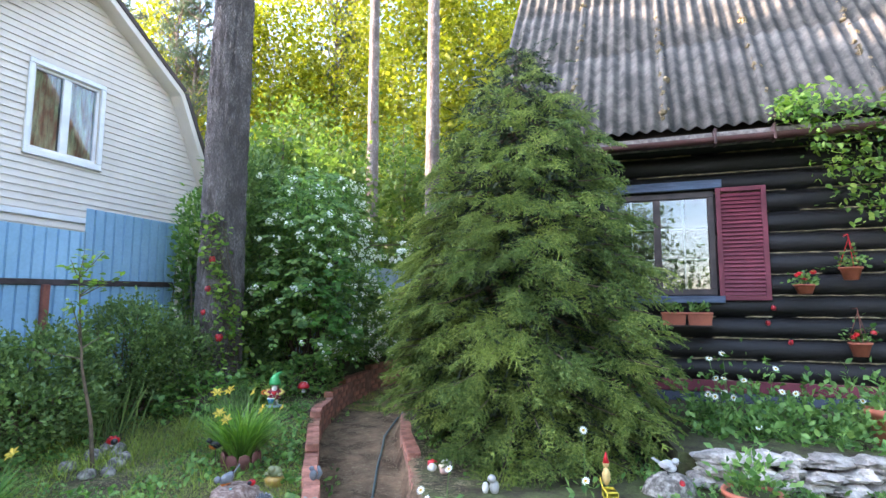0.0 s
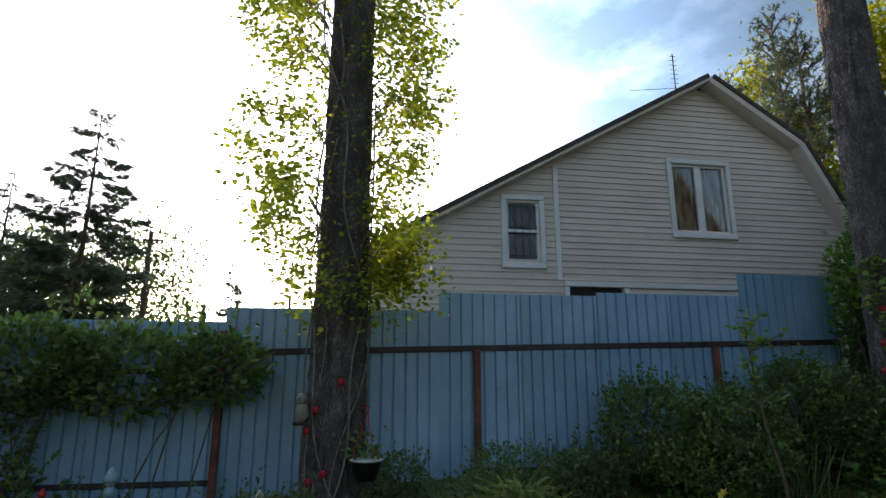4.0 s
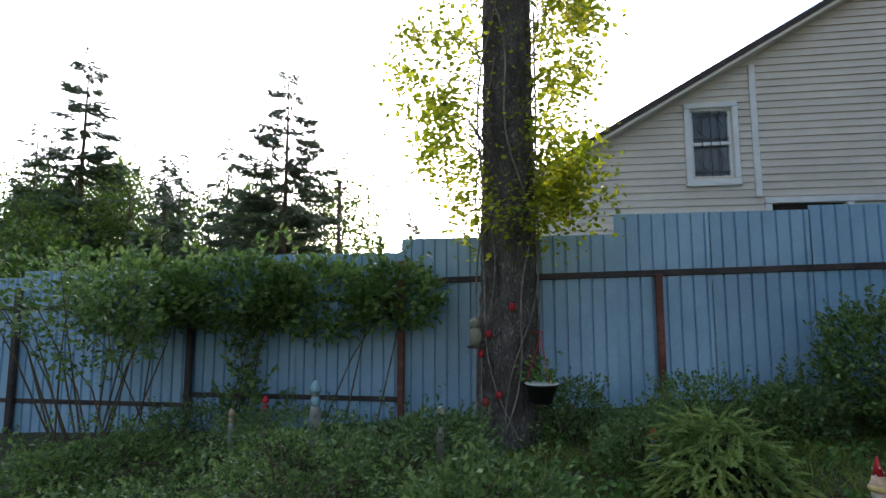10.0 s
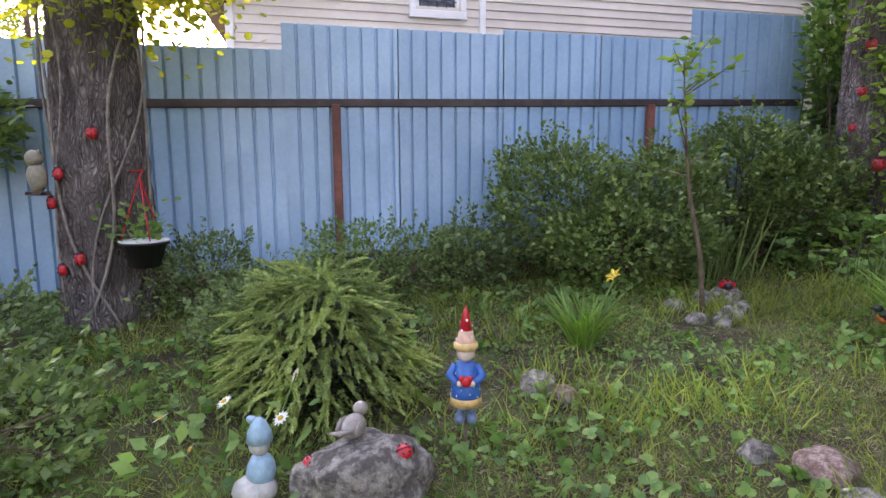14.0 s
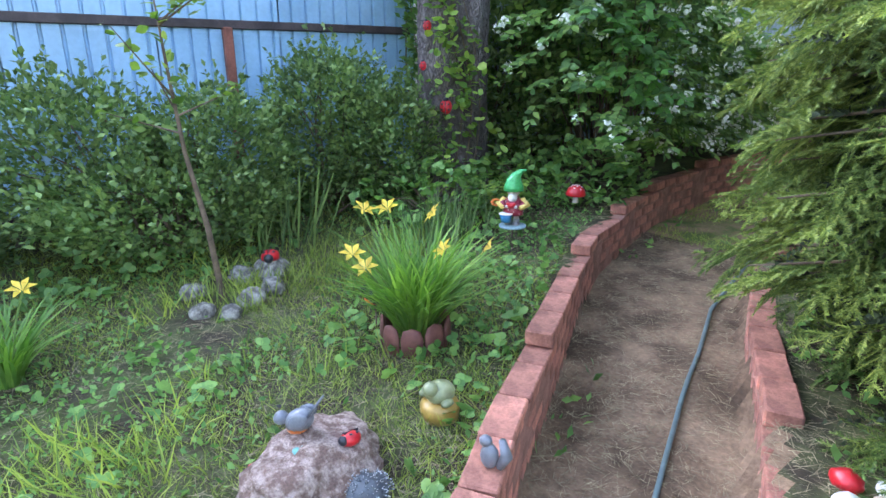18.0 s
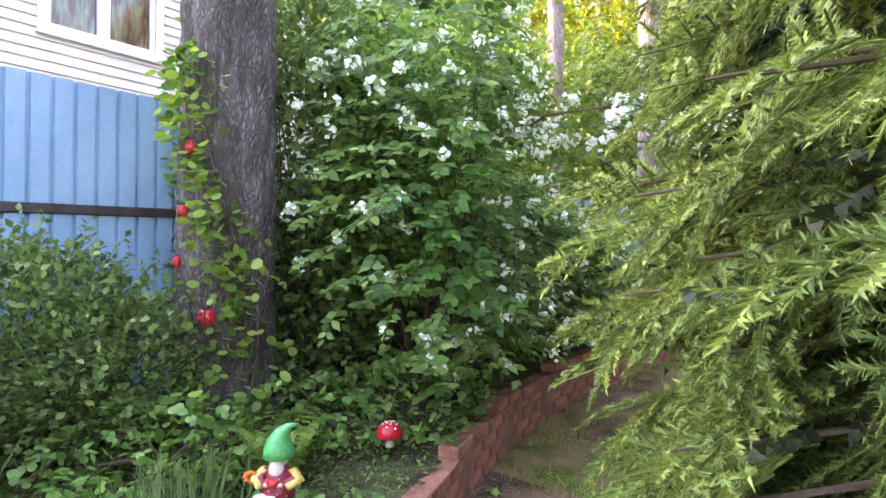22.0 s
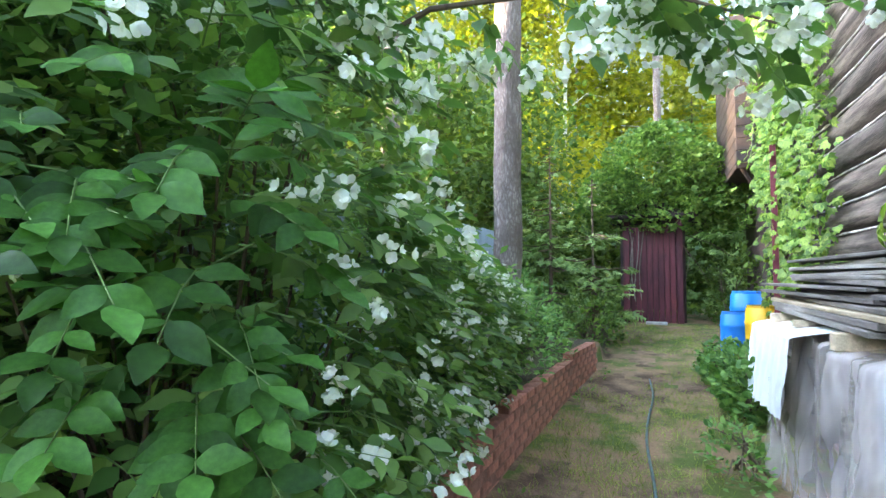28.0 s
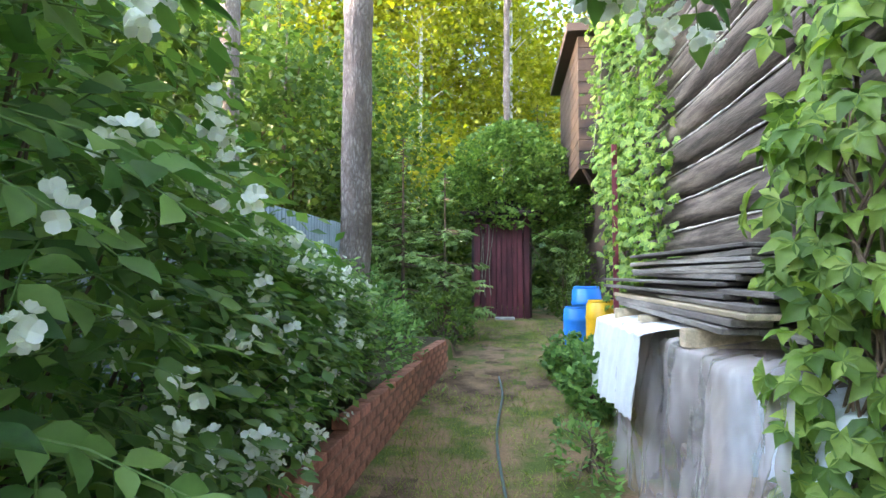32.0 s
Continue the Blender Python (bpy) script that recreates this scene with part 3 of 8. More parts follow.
# ---- blue fence ----
def sheet_mesh(w, h, pitch=0.128, deep=0.027):
    """Profiled sheet: ribs upright, in the yz plane, face towards +x."""
    pts, y = [(0.0, deep)], 0.0
    while y < w - 1e-6:
        for dy, x in ((0.0, deep), (0.78, deep), (0.84, 0), (0.94, 0), (1.0, deep)):
            pts.append((min(w, y + dy * pitch), x))
        y += pitch
    vs, fs = [], []
    for back in (0, 1):
        for yy, xx in pts:
            vs += [(xx - 0.002 * back, yy, 0), (xx - 0.002 * back, yy, h)]
    n = len(pts)
    for k in range(n - 1):
        fs.append((2 * k, 2 * k + 2, 2 * k + 3, 2 * k + 1))
        o = 2 * n
        fs.append((o + 2 * k, o + 2 * k + 1, o + 2 * k + 3, o + 2 * k + 2))
        fs.append((2 * k + 1, 2 * k + 3, o + 2 * k + 3, o + 2 * k + 1))
    return MB().add(vs, fs).mesh("sheet")


fence_top = [(-8.4, -6.2, 1.72), (-6.2, -3.9, 1.80), (-3.9, -1.5, 1.95), (-1.5, 0.74, 2.09), (0.74, 2.6, 2.30), (2.6, 4.46, 2.34), (4.46, 5.78, 2.62)]


def build_fence():
    fence = thing("blue_fence", "blue profiled steel fence with a dark middle rail", "fence", kind="structure")
    FX = -6.0
    for y0, y1, top in fence_top:
        n = max(1, round((y1 - y0) / 1.15))
        w = (y1 - y0) / n
        for k in range(n):
            y = y0 + k * w
            base = float(fence_z(y)) - 0.1
            mid = 1.66 + 0.024 * max(y, 0) if y > -1.6 else None
            if mid:
                a = part("panel", sheet_mesh(w + 0.01, mid - base), M_BLUE, fence)
                a.location = (FX, y, base)
                b = part("panel", sheet_mesh(w + 0.01, top - mid + 0.06), M_BLUE, fence)
                b.location = (FX + 0.004, y, mid - 0.05)
                b.rotation_euler = (random.uniform(-0.004, 0.004), 0, 0)
            else:
                a = part("panel", sheet_mesh(w + 0.01, top - base), M_BLUE, fence)
                a.location = (FX, y, base)
    part("rail", MB().box(FX + 0.018, -1.5, 1.635, FX + 0.05, 5.78, 1.70), M_RAIL, fence).rotation_euler = (0.024, 0, 0)
    part("rail", MB().box(FX + 0.018, 1.0, 0.40, FX + 0.05, 3.4, 0.45), M_RAIL, fence)
    for y0, y1, z in ((-8.4, -3.9, 1.33), (-8.4, -3.9, 0.24), (-3.9, -1.5, 0.36), (-3.9, -1.5, 1.42)):
        part("rail", MB().box(FX + 0.018, y0, z, FX + 0.05, y1, z + 0.05), M_RAIL, fence)
    for y, zt, m in ((-8.4, 1.6, M_RAIL), (-6.2, 1.6, M_RAIL), (-3.93, 1.7, M_RAIL), (-1.49, 1.85, M_POST), (1.15, 1.68, M_POST), (4.03, 1.74, M_POST)):
        part("post", MB().box(FX + 0.052, y - 0.035, float(fence_z(y)) - 0.3, FX + 0.115, y + 0.035, zt, 0.008), m, fence)
    return fence


build_fence()


def build_back_fence():
    f = thing("grey_fence", "grey-blue corrugated fence behind the shrubs", "fence", kind="structure")
    for k in range(9):
        y = 5.9 + k * 1.15
        p = part("panel", sheet_mesh(1.16, 1.75), M_GREYF, f)
        p.location = (-6.0, y, float(fence_z(y)) - 0.1)
    return f


M_GREYF = mat("grey_blue_sheet", (0.33, 0.40, 0.47), 0.6, 0.15, 2, 0.1, 40, rnd=0.1)
build_back_fence()

# ---- the neighbour's house ----
GAB = [(-0.30, 3.12), (3.2, 5.10), (6.35, 6.88), (8.12, 5.70), (9.05, 3.9), (9.25, 2.7)]   # y, z of the roof line


def gable_range(z):
    """The wall's ends along y at height z."""
    left, right = 0.0, 9.0
    for (y0, z0), (y1, z1) in zip(GAB, GAB[1:]):
        if min(z0, z1) <= z <= max(z0, z1):
            y = y0 + (y1 - y0) * (z - z0) / (z1 - z0)
            if z1 > z0:
                left = max(left, y)
            else:
                right = min(right, y)
    return left, right


def build_neighbour():
    X = -8.74
    house = thing("neighbour_house", "cream sided house with a dark gambrel roof beyond the fence", "house")
    wins = [(2.33, 2.93, 3.27, 4.37), (5.50, 6.61, 3.92, 5.24), (3.42, 4.40, 0.5, 2.88)]
    pitch, z = 0.112, 0.3
    while z < 6.8:
        z1 = min(z + pitch, 6.86)
        a0, b0 = gable_range(z)
        a1, b1 = gable_range(z1)
        if b1 - a1 < 0.1:
            break
        cuts = [(a, b) for a, b, c, d in wins if min(z1, d) - max(z, c) > pitch * 0.5]
        segs, lo = [], (a0, a1)
        for a, b in sorted(cuts):
            segs.append((lo, (a, a)))
            lo = (b, b)
        segs.append((lo, (b0, b1)))
        for (l0, l1), (r0, r1) in segs:
            if r0 - l0 < 0.03:
                continue
            vs = []
            for dx in (0.0, -0.14):
                p = 0.024 if dx == 0 else 0.0
                vs += [(X + dx + p, l0, z), (X + dx + p, r0, z), (X + dx, r1, z1 + 0.004), (X + dx, l1, z1 + 0.004)]
            part("siding_board", MB().add(vs, [(0, 1, 2, 3), (7, 6, 5, 4), (0, 4, 5, 1), (1, 5, 6, 2), (2, 6, 7, 3), (3, 7, 4, 0)]), M_SIDING, house)
        z = z1
    # closing walls behind
    part("wall", MB().box(-17, 0.0, -0.2, X - 0.15, 0.15, 3.0), M_SIDING, house)
    part("wall", MB().box(-17, 8.85, -0.2, X - 0.15, 9.0, 3.9), M_SIDING, house)
    part("wall", MB().box(-17.15, 0.0, -0.2, -17, 9.0, 3.9), M_SIDING, house)
    # roof planes with a fascia and soffit
    for (y0, z0), (y1, z1) in zip(GAB, GAB[1:]):
        d = Vector((0, y1 - y0, z1 - z0)).normalized()
        nrm = Vector((0, -d.z, d.y))
        vs = []
        for x in (X + 0.32, -17.4):
            for o in (0.05, 0.13):
                for yy, zz in ((y0, z0), (y1, z1)):
                    vs.append(Vector((x, yy, zz)) + nrm * o)
        fs = [(0, 1, 3, 2), (4, 6, 7, 5), (0, 2, 6, 4), (1, 5, 7, 3), (2, 3, 7, 6), (0, 4, 5, 1)]
        part("roof", MB().add(vs, fs), M_ROOFDK, house)
        vs = [Vector((x, yy, zz)) + nrm * o for x in (X + 0.30, X - 0.02) for o in (0.0 if z1 > z0 else -0.06, 0.046) for yy, zz in ((y0, z0), (y1, z1))]
        part("soffit", MB().add(vs, fs), M_SIDING, house, "cream soffit under the roof edge")
    # trims
    part("trim", MB().box(X + 0.018, 3.20, 2.98, X + 0.05, 3.29, 5.02), M_WHITE, house)
    part("trim", MB().box(X + 0.018, 3.32, 2.88, X + 0.05, 7.3, 2.97), M_WHITE, house)
    part("trim", MB().box(X + 0.018, 3.32, 0.4, X + 0.05, 3.41, 2.875), M_WHITE, house)
    part("trim", MB().box(X + 0.018, 4.41, 0.4, X + 0.05, 4.5, 2.875), M_WHITE, house)
    part("trim", MB().box(X - 0.1, -0.05, 0.3, X + 0.05, 0.05, 3.2), M_WHITE, house)
    part("door", MB().box(X - 0.10, 3.42, 0.4, X - 0.05, 4.40, 2.9), M_DKWOOD, house, "dark doorway")
    curtain = mat("patterned_curtain", (0.50, 0.20, 0.08), 0.8, 0.5, 3.5, 0.2, 20, col2=(0.46, 0.46, 0.22), stretch=(1, 3, 0.6))
    for (a, b, c, d), two in ((wins[0], False), (wins[1], True)):
        # added black backing stands for the unlit room behind the panes
        w = part("window", MB().box(X - 0.13, a, c, X - 0.125, b, d, 0.001), M_BLACKPL, house, "white framed window")
        t = 0.085
        for q in ((a - t, c - t, b + t, c), (a - t, d, b + t, d + t), (a - t, c, a, d), (b, c, b + t, d)):
            part("frame", MB().box(X + 0.02, q[0], q[1], X + 0.06, q[2], q[3], 0.01), M_WHITE, w)
        for q in ((a, c, b, c + 0.05), (a, d - 0.05, b, d), (a, c + 0.05, a + 0.05, d - 0.05), (b - 0.05, c + 0.05, b, d - 0.05)):
            part("sash", MB().box(X - 0.06, q[0], q[1], X + 0.0, q[2], q[3]), M_WHITE, w)
        if two:
            part("mullion", MB().box(X - 0.06, (a + b) / 2 - 0.065, c + 0.05, X + 0.005, (a + b) / 2 + 0.065, d - 0.05), M_WHITE, w)
        part("sill", MB().box(X + 0.02, a - t - 0.01, c - t - 0.02, X + 0.075, b + t + 0.01, c - t), M_WHITE, w)
        part("pane", MB().box(X - 0.04, a + 0.04, c + 0.04, X - 0.034, b - 0.04, d - 0.04, 0.001), M_GLASSN, w).visible_shadow = False
        if two:
            for y0 in (a + 0.06, (a + b) / 2 + 0.1):
                n = 24
                vs = []
                for k in range(n + 1):
                    yy = y0 + 0.42 * k / n
                    xx = X - 0.09 + 0.012 * math.sin(k * 1.35)
                    vs += [(xx, yy, c + 0.02), (xx, yy, d - 0.02)]
                part("curtain", MB().add(vs, [(2 * k, 2 * k + 2, 2 * k + 3, 2 * k + 1) for k in range(n)]), curtain, w, "patterned brown and green curtain")
        else:
            part("mid_rail", MB().box(X - 0.06, a + 0.05, (c + d) / 2 - 0.03, X + 0.005, b - 0.05, (c + d) / 2 + 0.03), M_WHITE, w)
            for k in range(1, 4):
                yy = a + 0.05 + (b - a - 0.1) * k / 4
                part("grille_bar", MB().tube([(X + 0.012, yy, c + 0.04), (X + 0.012, yy, d - 0.04)], 0.007, 6), M_BLACKPL, w)
            for zz in (c + 0.12, (c + d) / 2 - 0.03, (c + d) / 2 + 0.08, d - 0.12):
                part("grille_bar", MB().tube([(X + 0.014, a + 0.04, zz), (X + 0.014, b - 0.04, zz)], 0.007, 6), M_BLACKPL, w)
            for s in (-1, 1):
                for zc in (c + 0.3, d - 0.3):
                    pts = [(X + 0.02, (a + b) / 2 + s * (0.05 + 0.13 * math.sin(i / 8 * math.pi)), zc - 0.18 + 0.36 * i / 8) for i in range(9)]
                    part("grille_scroll", MB().tube(pts, 0.006, 5), M_BLACKPL, w)
    # roof aerial
    part("aerial", MB().tube([(X - 0.3, 6.0, 6.8), (X - 0.3, 6.0, 7.75)], 0.012, 6)
         .tube([(X - 0.3, 5.0, 6.85), (X - 0.3, 6.2, 7.02)], 0.006, 5), M_RAIL, house, "thin metal aerial")
    for k in range(7):
        part("aerial_rod", MB().tube([(X - 0.3, 5.92, 7.1 + k * 0.1), (X - 0.3, 6.08, 7.1 + k * 0.1)], 0.005, 5), M_RAIL, house)
    return house


build_neighbour()

# ---- the log house ----
HX0, HX1, HY0, HY1 = -1.54, 7.0, 6.8, 13.4
RIDGE_Y, SLOPE = 10.1, math.tan(radians(54))
EAVE_Z = 3.42


def roof_z(y):
    return EAVE_Z + (min(y, 2 * RIDGE_Y - y) - 6.45) * SLOPE


def log_piece(name, a, b, r, material, parent, seg=9, n=12, flat=0.93):
    """One hewn log, slightly wavy."""
    a, b = Vector(a), Vector(b)
    pts, rad = [], []
    s = random.uniform(0, 50)
    for i in range(seg + 1):
        t = i / seg
        p = a.lerp(b, t)
        p += Vector((noise.noise((s, t * 3, 0)), noise.noise((s, t * 3, 5)), noise.noise((s, t * 3, 9)))) * 0.012
        pts.append(p)
        rad.append(r * (1 + 0.05 * noise.noise((s, t * 4, 20))))
    return part(name, MB().tube(pts, rad, n, jag=0.06), material, parent, smooth=True)


def build_log_house():
    south = tagged(new("wall_south"), "black stained log wall with pale caulking", "wall", kind="structure")
    win = (-0.42, 0.78, 1.66, 2.84)
    pitch, r = 0.232, 0.122
    z, k = 0.84, 0
    while z < 3.45:
        y = HY0 + r
        segs = [(HX0 - 0.22 if k % 2 else HX0 - 0.02, HX1)]
        if win[2] - 0.05 < z < win[3] + 0.05:
            segs = [(segs[0][0], win[0]), (win[1], HX1)]
        for x0, x1 in segs:
            log_piece("log", (x0, y, z), (x1, y, z), r, M_BLACKLOG, south)
            vs = MB()
            u = x0 + 0.05
            while u < x1 - 0.1:
                v = min(x1 - 0.05, u + random.uniform(0.12, 0.8))
                n_ = max(3, int((v - u) / 0.06))
                vs.tube([(u + (v - u) * i / n_, HY0 + 0.05 + 0.012 * noise.noise((i, z, u)), z - pitch / 2 + 0.008 * noise.noise((i * 0.9, z, u))) for i in range(n_ + 1)], [0.007 + 0.008 * noise.noise((i * 0.8, z, u)) for i in range(n_ + 1)], 5)
                u = v + (random.uniform(0.02, 0.3) if random.random() < 0.6 else -0.01)
            part("caulking", vs, M_CAULK, south, "pale jute caulking")
        z += pitch
        k += 1
    part("base_board", MB().box(HX0, HY0 + 0.02, 0.60, HX1, HY0 + 0.06, 0.73, 0.008), M_MAROON, south, "maroon base board")
    part("plinth", MB().box(HX0, HY0 + 0.03, -0.2, HX1, HY0 + 0.25, 0.59), M_PLINTH, south, "blue-grey painted plinth")
    west = tagged(new("wall_west"), "weathered grey-brown log wall", "wall", kind="structure")
    z, k, r2 = 0.62, 0, 0.128
    while z < 8.2:
        y0, y1 = HY0 - 0.2 if k % 2 == 0 else HY0 + 0.02, HY1
        if z > EAVE_Z - 0.2:
            d = (z + 0.35 - EAVE_Z) / SLOPE
            y0, y1 = 6.45 + d, 2 * RIDGE_Y - 6.45 - d
        if y1 - y0 < 0.5:
            break
        log_piece("log", (HX0 + r2, y0, z), (HX0 + r2, y1, z), r2, M_GREYLOG, west, seg=12)
        if z < 5.5:
            q = np.arange(y0 + 0.05, y1 - 0.05, 0.06)
            part("groove_edge", MB().tube([(HX0 + 0.036 + 0.010 * noise.noise((v * 2.2, z, 4)), v, z + 0.108 + 0.014 * noise.noise((v * 1.5, z, 0))) for v in q], [0.009 + 0.008 * noise.noise((v * 7, z, 9)) for v in q], 5), M_GROOVE, west, "pale torn edge between the logs")
        z += 0.25
        k += 1
    part("plinth", MB().box(HX0 + 0.05, HY0 + 0.25, 0.0, HX0 + 0.24, HY1, 0.5), M_CONC, west, "grey concrete plinth")
    part("wall_back", MB().box(HX0 + 0.3, HY1 - 0.2, 0, HX1, HY1, 3.4), M_GREYLOG, west)
    part("wall_east", MB().box(HX1, HY0, 0, HX1 + 0.2, HY1, 3.4), M_GREYLOG, west)
    part("inner_floor", MB().box(HX0 + 0.3, HY0 + 0.3, 0.6, HX1, HY1 - 0.25, 0.7), M_DKWOOD, west)
    part("inner_ceiling", MB().box(HX0 + 0.3, HY0 + 0.3, 3.2, HX1, HY1 - 0.25, 3.3), M_DKWOOD, west)
    # window
    w = thing("window_1", "dark brown framed window with white muntins", "window", kind="structure")
    a, b, c, d = win
    for q in ((a, c, b, c + 0.07), (a, d - 0.07, b, d), (a, c + 0.07, a + 0.07, d - 0.07), (b - 0.07, c + 0.07, b, d - 0.07), (0.13, c + 0.07, 0.21, d - 0.07)):
        part("window_frame", MB().box(q[0], HY0 + 0.03, q[1], q[2], HY0 + 0.12, q[3]), M_WFRAME, w)
    for x0, x1 in ((a + 0.07, 0.13), (0.21, b - 0.07)):
        part("pane", MB().box(x0 - 0.01, HY0 + 0.07, c + 0.06, x1 + 0.01, HY0 + 0.077, d - 0.06, 0.001), M_GLASS, w).visible_shadow = False
        part("muntin", MB().box((x0 + x1) / 2 - 0.009, HY0 + 0.08, c + 0.07, (x0 + x1) / 2 + 0.009, HY0 + 0.09, d - 0.07, 0.002), M_WHITE, w)
        for f in (0.33, 0.67):
            zz = c + 0.07 + (d - c - 0.14) * f
            part("muntin", MB().box(x0, HY0 + 0.08, zz - 0.009, x1, HY0 + 0.09, zz + 0.009, 0.002), M_WHITE, w)
    part("lintel_board", MB().box(-0.5, HY0 - 0.03, 2.86, 0.86, HY0 + 0.02, 2.96), M_BLUEWOOD, w, "weathered blue-grey board")
    part("sill_board", MB().box(-0.5, HY0 - 0.06, 1.57, 0.84, HY0 + 0.05, 1.65), M_BLUEWOOD, w, "weathered blue-grey board")
    sh = thing("shutter", "maroon louvred wooden shutter standing open", "shutter")
    x0, x1, z0, z1, ys = 0.79, 1.29, 1.60, 2.86, HY0 - 0.035
    for q in ((x0, z0, x0 + 0.05, z1), (x1 - 0.05, z0, x1, z1), (x0 + 0.05, z0, x1 - 0.05, z0 + 0.05), (x0 + 0.05, z1 - 0.05, x1 - 0.05, z1)):
        part("stile", MB().box(q[0], ys, q[1], q[2], ys + 0.03, q[3], 0.004), M_MAROON, sh)
    n = 26
    for k in range(n):
        zz = z0 + 0.055 + (z1 - z0 - 0.12) * k / n
        part("slat", MB().box(0, -0.003, 0, x1 - x0 - 0.1, 0.003, 0.045, 0.001, m=pose(x0 + 0.05, ys + 0.004, zz, -28)), M_MAROON, sh)
    # roof: corrugated sheets in overlapping rows
    roof = thing("roof_south", "grey corrugated slate roof with mossy joints", "roof", kind="structure")
    vs, fs = [], []
    n, SW, SL = 66, 1.10, 1.72
    for k in range(n + 1):
        x = SW * k / n
        h = 0.024 * math.sin(2 * math.pi * x / 0.148)
        vs += [(x, 0, h), (x, SL, h), (x, 0, h - 0.008), (x, SL, h - 0.008)]
    for k in range(n):
        o = 4 * k
        fs += [(o, o + 4, o + 5, o + 1), (o + 2, o + 3, o + 7, o + 6), (o, o + 2, o + 6, o + 4)]
    sm = MB().add(vs, fs).mesh("slate_sheet", True)
    sm.materials.append(M_SLATE)
    ang = 54
    for row in range(4):
        for col in range(9):
            u = row * 1.50
            x = HX0 - 0.25 + col * 1.025 + (0.0 if row % 2 else 0.0)
            ob = new("slate_sheet", sm)
            ob.parent = roof
            base = Vector((x, 6.40 + u * math.cos(radians(ang)), EAVE_Z + 0.03 + u * math.sin(radians(ang))))
            base += Vector((0, -math.sin(radians(ang)), math.cos(radians(ang)))) * (0.012 * (col % 2) + 0.02 - 0.004 * row)
            ob.matrix_basis = pose(*base, ang + 0.5, 0, random.uniform(-0.25, 0.25))
    mo = MB()
    for row in range(4):
        for col in range(1, 9):
            for i in range(26):
                u = row * 1.5 + random.random() * 1.5
                if random.random() < 0.55 + 0.4 * noise.noise((col, u * 2, 3)):
                    x = HX0 - 0.25 + col * 1.025 + random.uniform(0.0, 0.07)
                    p = Vector((x, 6.40 + u * math.cos(radians(ang)), EAVE_Z + 0.06 + u * math.sin(radians(ang)))) + Vector((0, -0.81, 0.59)) * 0.03
                    s = random.uniform(0.012, 0.034) * (1 + 0.8 * random.random() ** 4)
                    mo.blob(p - Vector((0, -0.81, 0.59)) * 0.012, (s * 0.9, s * 1.5, s * 0.9), 6, 0.9, random.random() * 9)
    tagged(part("moss", mo, M_MOSS, roof, "dry brown moss in the joints"), kind="stuff")
    part("decking", MB().add([(HX0 - 0.2, 6.45, EAVE_Z - 0.05), (HX1 + 0.4, 6.45, EAVE_Z - 0.05), (HX1 + 0.4, RIDGE_Y, roof_z(RIDGE_Y) - 0.05), (HX0 - 0.2, RIDGE_Y, roof_z(RIDGE_Y) - 0.05),
                              (HX0 - 0.2, 6.45, EAVE_Z - 0.14), (HX1 + 0.4, 6.45, EAVE_Z - 0.14), (HX1 + 0.4, RIDGE_Y, roof_z(RIDGE_Y) - 0.2), (HX0 - 0.2, RIDGE_Y, roof_z(RIDGE_Y) - 0.2)],
                             [(0, 1, 2, 3), (7, 6, 5, 4), (0, 4, 5, 1), (2, 6, 7, 3), (0, 3, 7, 4), (1, 5, 6, 2)]), M_DKWOOD, roof)
    yn = 2 * RIDGE_Y - 6.45
    part("north_slope", MB().add([(HX0 - 0.2, yn, EAVE_Z - 0.05), (HX1 + 0.4, yn, EAVE_Z - 0.05), (HX1 + 0.4, RIDGE_Y, roof_z(RIDGE_Y)), (HX0 - 0.2, RIDGE_Y, roof_z(RIDGE_Y)),
                                  (HX0 - 0.2, yn, EAVE_Z - 0.16), (HX1 + 0.4, yn, EAVE_Z - 0.16), (HX1 + 0.4, RIDGE_Y, roof_z(RIDGE_Y) - 0.2), (HX0 - 0.2, RIDGE_Y, roof_z(RIDGE_Y) - 0.2)],
                                 [(0, 1, 2, 3), (7, 6, 5, 4), (0, 4, 5, 1), (2, 6, 7, 3), (0, 3, 7, 4), (1, 5, 6, 2)]), M_SLATE, roof)
    part("fascia", MB().box(HX0 - 0.25, 6.42, EAVE_Z - 0.17, HX1 + 0.4, 6.445, EAVE_Z - 0.02), M_GREYWOOD, roof, "weathered fascia board")
    g = thing("gutter", "brown half-round rain gutter under the eave", "gutter", kind="structure")
    n, vs, fs = 10, [], []
    for x in (HX0 - 0.25, HX1 + 0.4):
        for rr in (0.062, 0.056):
            for i in range(n + 1):
                a = math.pi + math.pi * i / n
                vs.append((x, 6.34 + rr * math.cos(a), EAVE_Z - 0.11 + rr * math.sin(a)))
    m = n + 1
    for i in range(n):
        fs += [(i, i + 1, 2 * m + i + 1, 2 * m + i), (m + i, 3 * m + i, 3 * m + i + 1, m + i + 1), (i, m + i, m + i + 1, i + 1), (2 * m + i, 2 * m + i + 1, 3 * m + i + 1, 3 * m + i)]
    part("trough", MB().add(vs, fs), M_GUTTER, g, smooth=True)
    for x in (-1.2, 0.75, 1.3, 3.2, 5.1):
        part("bracket", MB().box(x, 6.27, EAVE_Z - 0.19, x + 0.025, 6.42, EAVE_Z - 0.02, 0.003), M_GUTTER, g)


